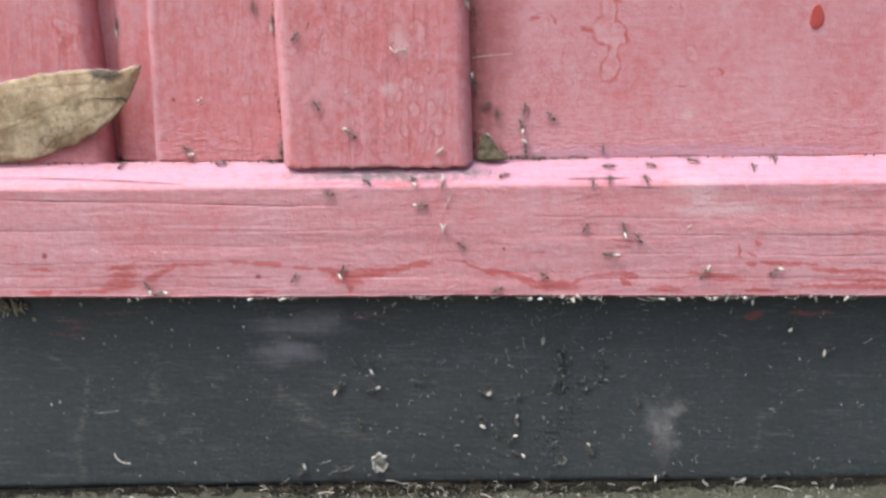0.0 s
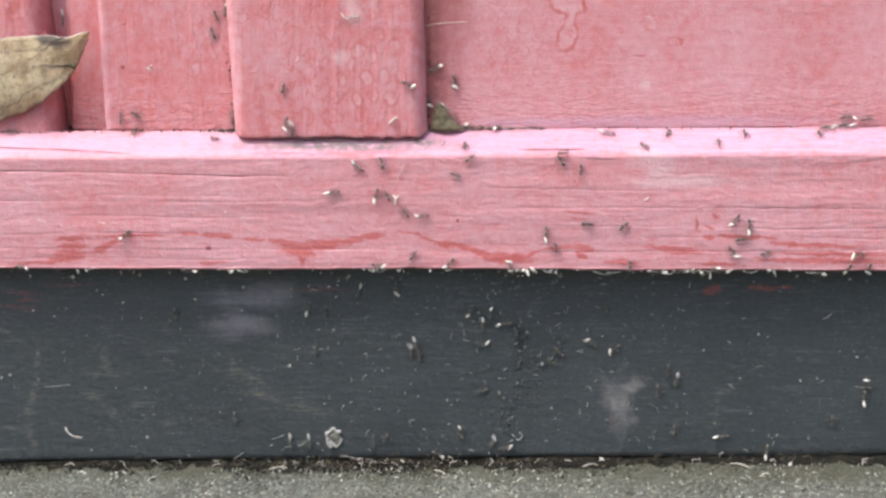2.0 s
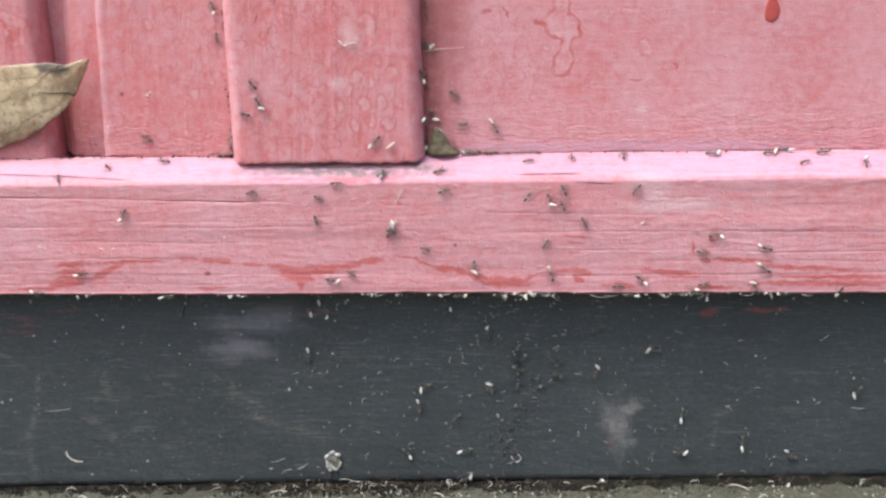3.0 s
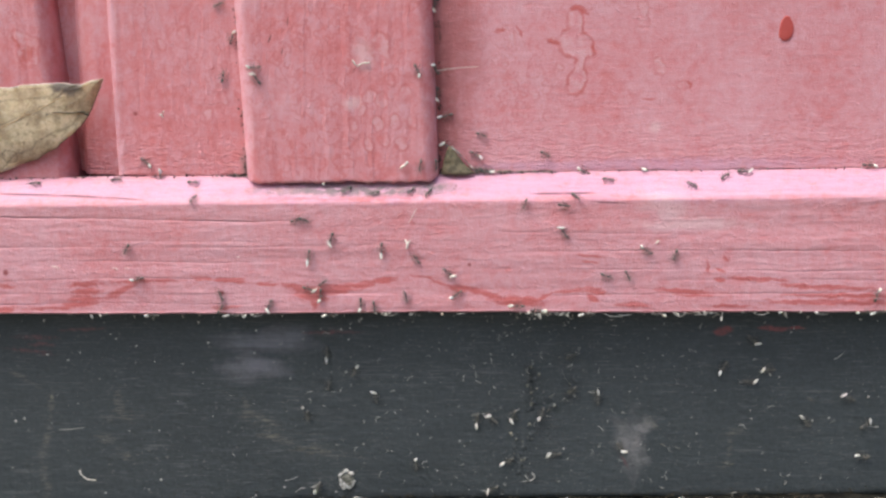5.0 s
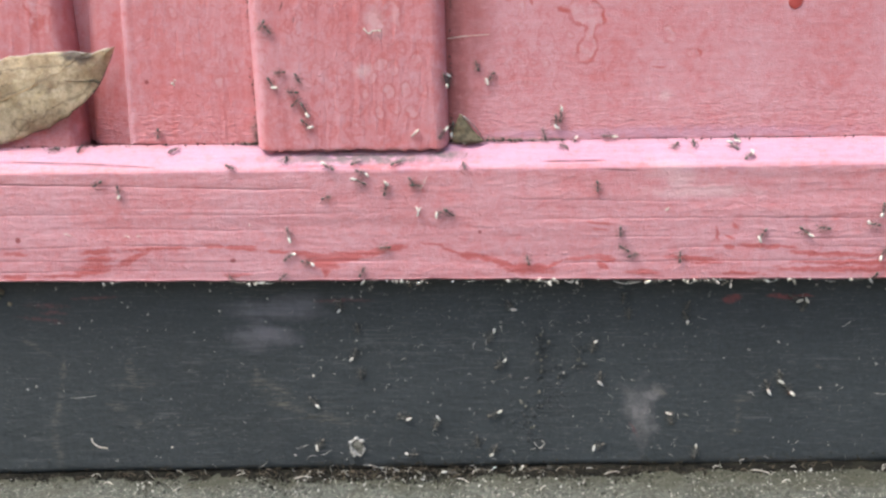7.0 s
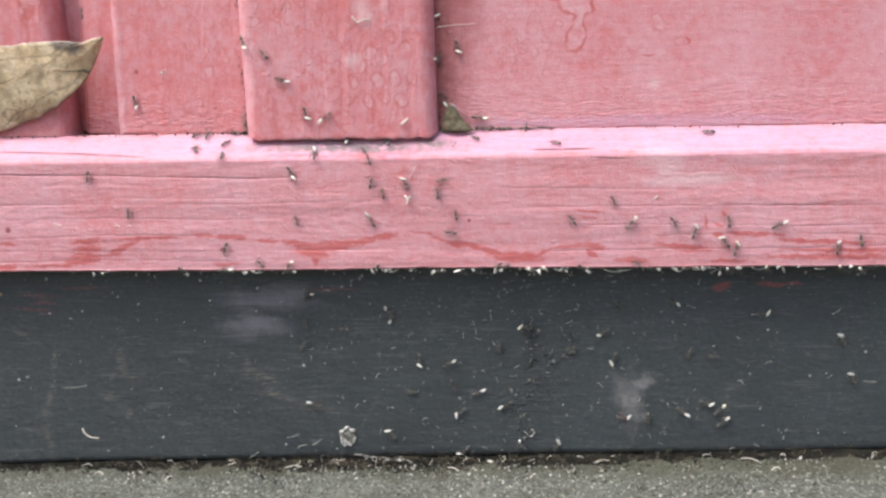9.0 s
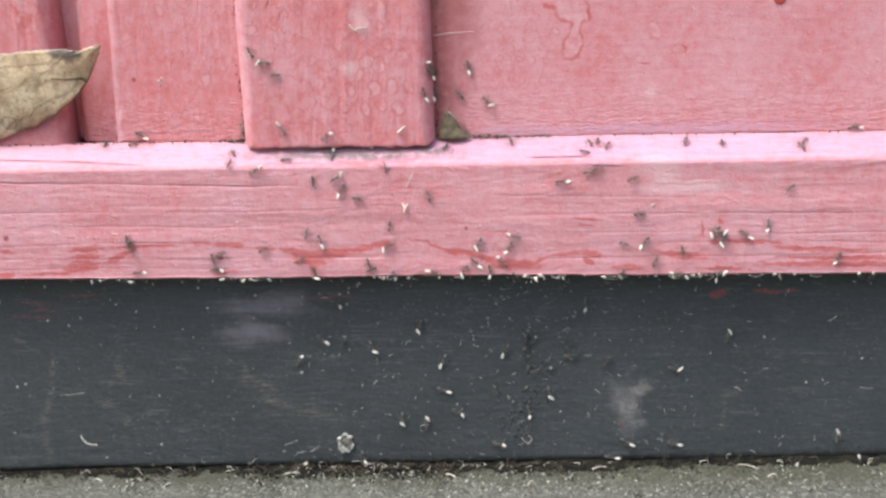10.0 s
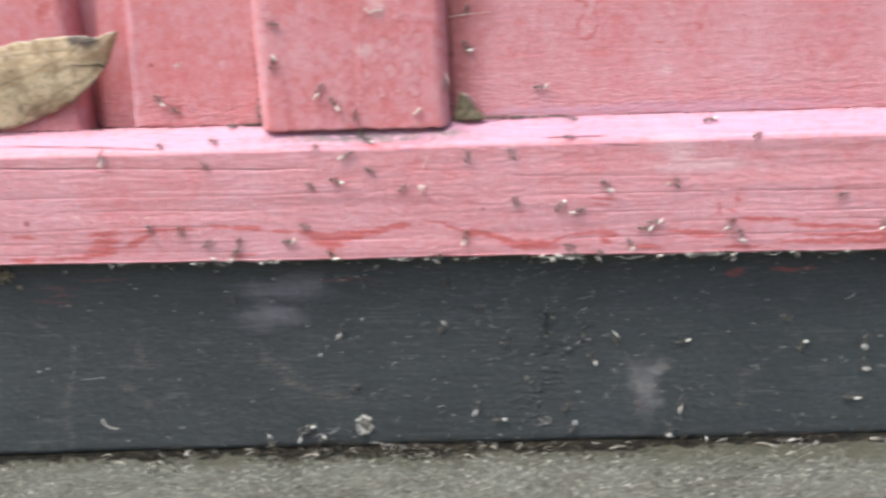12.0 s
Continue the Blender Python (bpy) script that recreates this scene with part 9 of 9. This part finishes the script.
    walk(copy_thing(free[0], pose(0, 0, 0)), trail([(1.81, 9.1, 0.0), (2, 9.1, 8.6), (2.5, 9.8, 18.4), (2.91, 9.8, 0.0), (4.55, -9.2, 0.0), (5, -9.2, 25.1), (5.45, -9.2, 0.0), (9.26, -13.8, 0.0), (9.5, -13.8, 10.8), (9.74, -13.8, 0.0), (10.23, -13.6, 0.0), (10.5, -13.6, 12.0), (10.77, -13.6, 0.0), (11.2, -13.7, 0.0), (11.5, -13.7, 13.3), (12, -2.7, 18.8)]))
    walk(copy_thing(free[1], pose(0, 0, 0)), trail([(1.81, 52.0, 54.0), (2, 52.0, 62.5), (2.5, 49.8, 67.8), (4.5, 52.2, 71.8), (4.89, 52.2, 54.0), (5.57, 32.3, 54.0), (6, 32.3, 73.5), (6.5, 38.8, 63.2), (7, 40.8, 62.3), (9, 36.7, 31.2), (9.5, 37.7, 29.7), (10, 45.3, 27.4), (10.5, 43.1, 31.7), (10.95, 43.1, 54.0), (11.18, 34.3, 54.0), (11.5, 34.3, 39.7), (12, 28.6, 38.6)]))
    walk(copy_thing(laden[2], pose(0, 0, 0)), trail([(1.85, 120.3, 54.0), (2, 120.3, 56.9), (2.15, 120.3, 54.0), (4.85, -16.4, 54.0), (5, -16.4, 58.5), (5.5, -8.9, 59.1), (6, -8.2, 56.9), (6.5, -8.4, 56.9), (6.65, -8.4, 54.0), (9.05, -31.0, 54.0), (9.5, -31.0, 87.0), (9.95, -31.0, 54.0), (10.78, -47.2, 54.0), (11, -47.2, 44.0), (11.22, -47.2, 54.0), (11.55, -57.6, 54.0), (12, -57.6, 81.1)]))
    walk(copy_thing(laden[0], pose(0, 0, 0)), trail([(1.85, 101.7, 0.0), (2, 101.7, 6.4), (2.5, 105.4, 13.5), (4.5, 111.2, 8.9), (5, 118.9, 16.1), (5.36, 118.9, 0.0), (9.35, 124.2, 0.0), (9.5, 124.2, -2.7), (10, 125.9, 6.3), (10.15, 125.9, 0.0), (10.72, 124.0, 0.0), (11, 124.0, 12.5), (11.5, 118.9, 15.2), (12, 115.8, 15.4)]))
    walk(copy_thing(free[0], pose(0, 0, 0)), trail([(1.85, 68.2, 54.0), (2, 68.2, 58.4), (2.5, 66.9, 59.1), (4.5, 62.9, 59.4), (5, 60.7, 65.9), (5.26, 60.7, 54.0), (5.55, 65.7, 54.0), (6, 65.7, 90.8), (6.5, 74.2, 88.0), (7, 73.9, 89.1), (9, 87.2, 67.9), (9.5, 85.0, 66.5), (10, 72.3, 60.8), (10.15, 72.3, 54.0), (11.83, -26.4, 54.0), (12, -26.4, 61.7)]))
    walk(copy_thing(free[1], pose(0, 0, 0)), trail([(2.05, 48.4, 54.0), (2.5, 48.4, 89.4), (4.5, 39.8, 87.6), (4.95, 39.8, 54.0), (5.55, 28.1, 54.0), (6, 28.1, 89.0), (6.45, 28.1, 54.0), (9.1, 34.5, 54.0), (9.5, 34.5, 35.9), (9.9, 34.5, 54.0), (11.05, 43.5, 54.0), (11.5, 43.5, 89.2), (11.95, 43.5, 54.0)]))
    walk(copy_thing(free[0], pose(0, 0, 0)), trail([(2.05, 31.9, 136.0), (2.5, 31.9, 104.1), (4.5, 24.0, 109.6), (4.95, 24.0, 136.0), (5.14, 21.4, 136.0), (5.5, 21.4, 119.8), (6, 20.1, 111.8), (6.5, 26.6, 115.9), (6.95, 26.6, 136.0), (9.05, -14.8, 136.0), (9.5, -14.8, 101.5), (10, -19.8, 90.4), (10.45, -19.8, 54.0), (11.05, -11.6, 54.0), (11.5, -11.6, 29.1), (11.95, -11.6, 54.0)]))
    walk(copy_thing(free[1], pose(0, 0, 0)), trail([(2.05, 29.9, 136.0), (2.5, 29.9, 98.4), (4.5, 35.4, 99.7), (5, 33.2, 100.7), (5.5, 27.6, 102.4), (6, 27.5, 106.2), (6.5, 27.3, 112.8), (7, 29.4, 109.1), (9, 31.3, 88.9), (9.5, 33.2, 98.8), (9.95, 33.2, 136.0), (11.05, 23.6, 136.0), (11.5, 23.6, 104.6), (12, 27.0, 116.8)]))
    walk(copy_thing(free[0], pose(0, 0, 0)), trail([(2.05, -62.0, 54.0), (2.5, -62.0, 89.0), (4.5, -56.6, 71.3), (5, -48.5, 72.6), (5.5, -55.4, 82.9), (6, -56.4, 81.2), (6.5, -57.9, 79.7), (7, -57.1, 80.2), (9, -57.4, 79.4), (9.5, -60.3, 83.7), (10, -55.1, 91.4), (10.5, -62.7, 90.6), (11, -61.7, 83.0), (11.5, -65.8, 83.1), (11.95, -65.8, 54.0)]))
    walk(copy_thing(free[1], pose(0, 0, 0)), trail([(2.08, -1.1, 54.0), (2.5, -1.1, 73.0), (4.5, -3.0, 78.3), (5, -6.8, 79.0), (5.5, -13.2, 82.0), (6, -4.9, 80.9), (6.45, -4.9, 54.0), (9.05, -4.6, 54.0), (9.5, -4.6, 77.8), (10, -4.4, 79.6), (10.5, -6.1, 92.9), (11, -8.0, 97.0), (11.45, -8.0, 136.0)]))
    walk(copy_thing(laden[1], pose(0, 0, 0)), trail([(4.55, 142.0, 92.8), (5, 120.2, 92.8), (5.5, 119.8, 93.5), (5.95, 142.0, 93.5), (9.55, 142.0, 93.0), (10, 118.5, 93.0), (10.5, 114.1, 91.6), (11, 104.2, 91.7), (11.5, 93.9, 92.1), (12, 81.8, 89.3)]))
    walk(copy_thing(laden[2], pose(0, 0, 0)), trail([(5.05, 142.0, 90.7), (5.5, 112.2, 90.7), (6, 106.3, 90.6), (6.45, 106.3, 54.0), (10.05, 17.8, 54.0), (10.5, 17.8, 32.1), (11, 21.2, 35.8), (11.4, 21.2, 54.0)]))
    walk(copy_thing(laden[0], pose(0, 0, 0)), trail([(5.05, 142.0, 92.3), (5.5, 115.9, 92.3), (6, 114.0, 91.7), (6.45, 142.0, 91.7)]))
    walk(copy_thing(laden[1], pose(0, 0, 0)), trail([(5.35, 3.1, 54.0), (5.5, 3.1, 56.9), (6, 2.8, 56.9), (6.5, -2.8, 59.1), (7, -8.7, 61.7), (9, -10.4, 56.9), (9.5, -13.9, 56.9), (10, -15.8, 56.9), (10.5, -15.8, 56.9), (11, -8.0, 57.4), (11.5, -10.1, 56.9), (11.65, -10.1, 54.0)]))
    walk(copy_thing(laden[2], pose(0, 0, 0)), trail([(5.55, -15.8, 136.0), (6, -15.8, 107.3), (6.5, -11.6, 97.9), (7, -16.6, 104.9), (9, -19.8, 111.5), (9.5, -22.5, 118.8), (10, -16.3, 109.7), (10.45, -16.3, 136.0), (11.05, -16.2, 136.0), (11.5, -16.2, 108.8), (12, -17.1, 107.0)]))
    walk(copy_thing(laden[0], pose(0, 0, 0)), trail([(5.55, -5.2, 54.0), (6, -5.2, 88.2), (6.5, -6.2, 87.5), (7, -3.2, 90.5), (9, -3.2, 94.8), (9.5, -2.6, 92.4), (10, -0.6, 87.5), (10.5, -4.3, 75.9), (11, 5.0, 76.6), (11.5, 2.6, 88.3), (12, -2.6, 95.7)]))
    walk(copy_thing(free[0], pose(0, 0, 0)), trail([(5.55, 142.0, 90.1), (6, 116.7, 90.1), (6.45, 142.0, 90.1)]))
    walk(copy_thing(laden[1], pose(0, 0, 0)), trail([(5.85, 49.6, 0.0), (6, 49.6, 5.4), (6.5, 52.1, -1.1), (6.65, 52.1, 0.0), (9.64, 44.3, 0.0), (10, 44.3, 16.3), (10.5, 39.3, 12.5), (10.78, 39.3, 0.0), (11.25, 37.7, 0.0), (11.5, 37.7, 11.3), (12, 33.8, 10.7)]))
    walk(copy_thing(laden[2], pose(0, 0, 0)), trail([(5.85, -2.8, 0.0), (6, -2.8, 5.2), (6.5, -10.0, 4.1), (7, -10.3, 9.3), (9, 10.0, 10.7), (9.24, 10.0, 0.0), (9.68, 14.0, 0.0), (10, 14.0, 14.4), (10.32, 14.0, 0.0)]))
    walk(copy_thing(laden[0], pose(0, 0, 0)), trail([(5.85, 4.8, 0.0), (6, 4.8, 5.3), (6.5, -3.9, 13.0), (7, -9.9, 19.9), (9, -9.1, 17.6), (9.5, 0.7, 22.1), (9.95, 0.7, 0.0), (11.28, -24.4, 0.0), (11.5, -24.4, 9.7), (12, -23.7, 6.0)]))
    walk(copy_thing(laden[1], pose(0, 0, 0)), trail([(5.85, 31.4, 0.0), (6, 31.4, -0.7), (6.5, 31.2, -1.2), (7, 32.8, 7.9), (9, 40.9, 7.9), (9.5, 39.5, 6.0), (10, 37.5, 9.2), (10.2, 37.5, 0.0), (11.05, 36.1, 0.0), (11.5, 36.1, 21.8), (11.95, 36.1, 0.0)]))
    walk(copy_thing(laden[2], pose(0, 0, 0)), trail([(6.33, 89.5, 54.0), (6.5, 89.5, 61.4), (7, 91.9, 66.8), (9, 90.3, 56.9), (9.5, 91.4, 56.9), (10, 87.1, 57.9), (10.5, 86.2, 56.9), (10.65, 86.2, 54.0), (11.35, 88.1, 54.0), (11.5, 88.1, 58.5), (12, 87.6, 60.6)]))
    walk(copy_thing(laden[0], pose(0, 0, 0)), trail([(6.35, 115.4, 54.0), (6.5, 115.4, 56.9), (7, 118.1, 62.6), (9, 116.7, 57.5), (9.5, 120.1, 62.1), (10, 120.0, 56.9), (10.15, 120.0, 54.0)]))
    walk(copy_thing(laden[1], pose(0, 0, 0)), trail([(6.35, 75.3, 54.0), (6.5, 75.3, 56.9), (7, 78.6, 56.9), (9, 71.7, 56.9), (9.5, 73.4, 56.9), (10, 75.9, 57.8), (10.5, 78.5, 56.9), (10.65, 78.5, 54.0), (11.35, 72.4, 54.0), (11.5, 72.4, 56.9), (12, 77.0, 56.9)]))
    walk(copy_thing(laden[2], pose(0, 0, 0)), trail([(6.55, 87.9, 54.0), (7, 87.9, 90.3), (9, 85.8, 64.1), (9.5, 90.0, 66.2), (10, 87.1, 67.0), (10.5, 87.7, 66.0), (11, 81.9, 63.3), (11.5, 75.9, 62.4), (12, 67.6, 63.4)]))
    walk(copy_thing(free[1], pose(0, 0, 0)), trail([(6.55, -14.2, 54.0), (7, -14.2, 85.9), (9, -18.2, 59.2), (9.5, -11.6, 65.6), (10, -16.1, 64.2), (10.5, -22.6, 60.4), (10.65, -22.6, 54.0), (11.05, -22.3, 54.0), (11.5, -22.3, 84.6), (11.95, -22.3, 54.0)]))
    walk(copy_thing(free[0], pose(0, 0, 0)), trail([(9.55, 60.1, 54.0), (10, 60.1, 89.5), (10.5, 66.1, 88.9), (11, 65.9, 91.3), (11.5, 70.6, 86.1), (12, 72.9, 73.8)]))
    walk(copy_thing(free[1], pose(0, 0, 0)), trail([(9.85, 7.9, 54.0), (10, 7.9, 59.4), (10.15, 7.9, 54.0), (11.05, 7.6, 54.0), (11.5, 7.6, 76.1), (12, 4.6, 78.0)]))
    walk(copy_thing(free[0], pose(0, 0, 0)), trail([(9.85, 41.3, 54.0), (10, 41.3, 56.9), (10.5, 34.2, 64.5), (10.73, 34.2, 54.0), (11.05, 45.6, 54.0), (11.5, 45.6, 31.4), (12, 34.2, 29.6)]))
    walk(copy_thing(laden[0], pose(0, 0, 0)), trail([(10.05, -40.4, 54.0), (10.5, -40.4, 92.9), (11, -44.9, 96.9), (11.5, -41.4, 92.9), (12, -45.4, 97.8)]))
    walk(copy_thing(laden[1], pose(0, 0, 0)), trail([(10.05, -10.9, 0.0), (10.5, -10.9, 24.1), (11, -11.1, 11.9), (11.5, -12.2, 9.7), (12, -13.2, 8.8)]))
    walk(copy_thing(laden[2], pose(0, 0, 0)), trail([(10.09, -7.8, 54.0), (10.5, -7.8, 72.2), (11, -6.3, 72.2), (11.5, -5.2, 80.8), (12, -7.2, 90.2)]))
    walk(free[1], trail([(10.1, 18.1, 136.0), (10.5, 18.1, 118.0), (10.9, 18.1, 136.0), (11.05, 24.2, 136.0), (11.5, 24.2, 102.0), (11.95, 24.2, 136.0)]))
    walk(copy_thing(laden[0], pose(0, 0, 0)), trail([(10.27, 6.5, 54.0), (10.5, 6.5, 43.7), (10.73, 6.5, 54.0)]))
    walk(laden[1], trail([(10.35, -43.2, 0.0), (10.5, -43.2, -2.4), (11, -45.6, -0.2), (11.5, -44.5, -1.2), (12, -44.3, -1.5)]))
    walk(laden[2], trail([(11.1, 119.1, 0.0), (11.5, 119.1, 17.9), (12, 118.1, 22.5)]))
    walk(free[0], trail([(11.05, -96.0, 88.1), (11.5, -67.6, 88.1), (11.95, -96.0, 88.1)]))
    walk(laden[0], trail([(11.35, 105.9, 0.0), (11.5, 105.9, -1.0), (12, 100.7, -1.3)]))

motions()
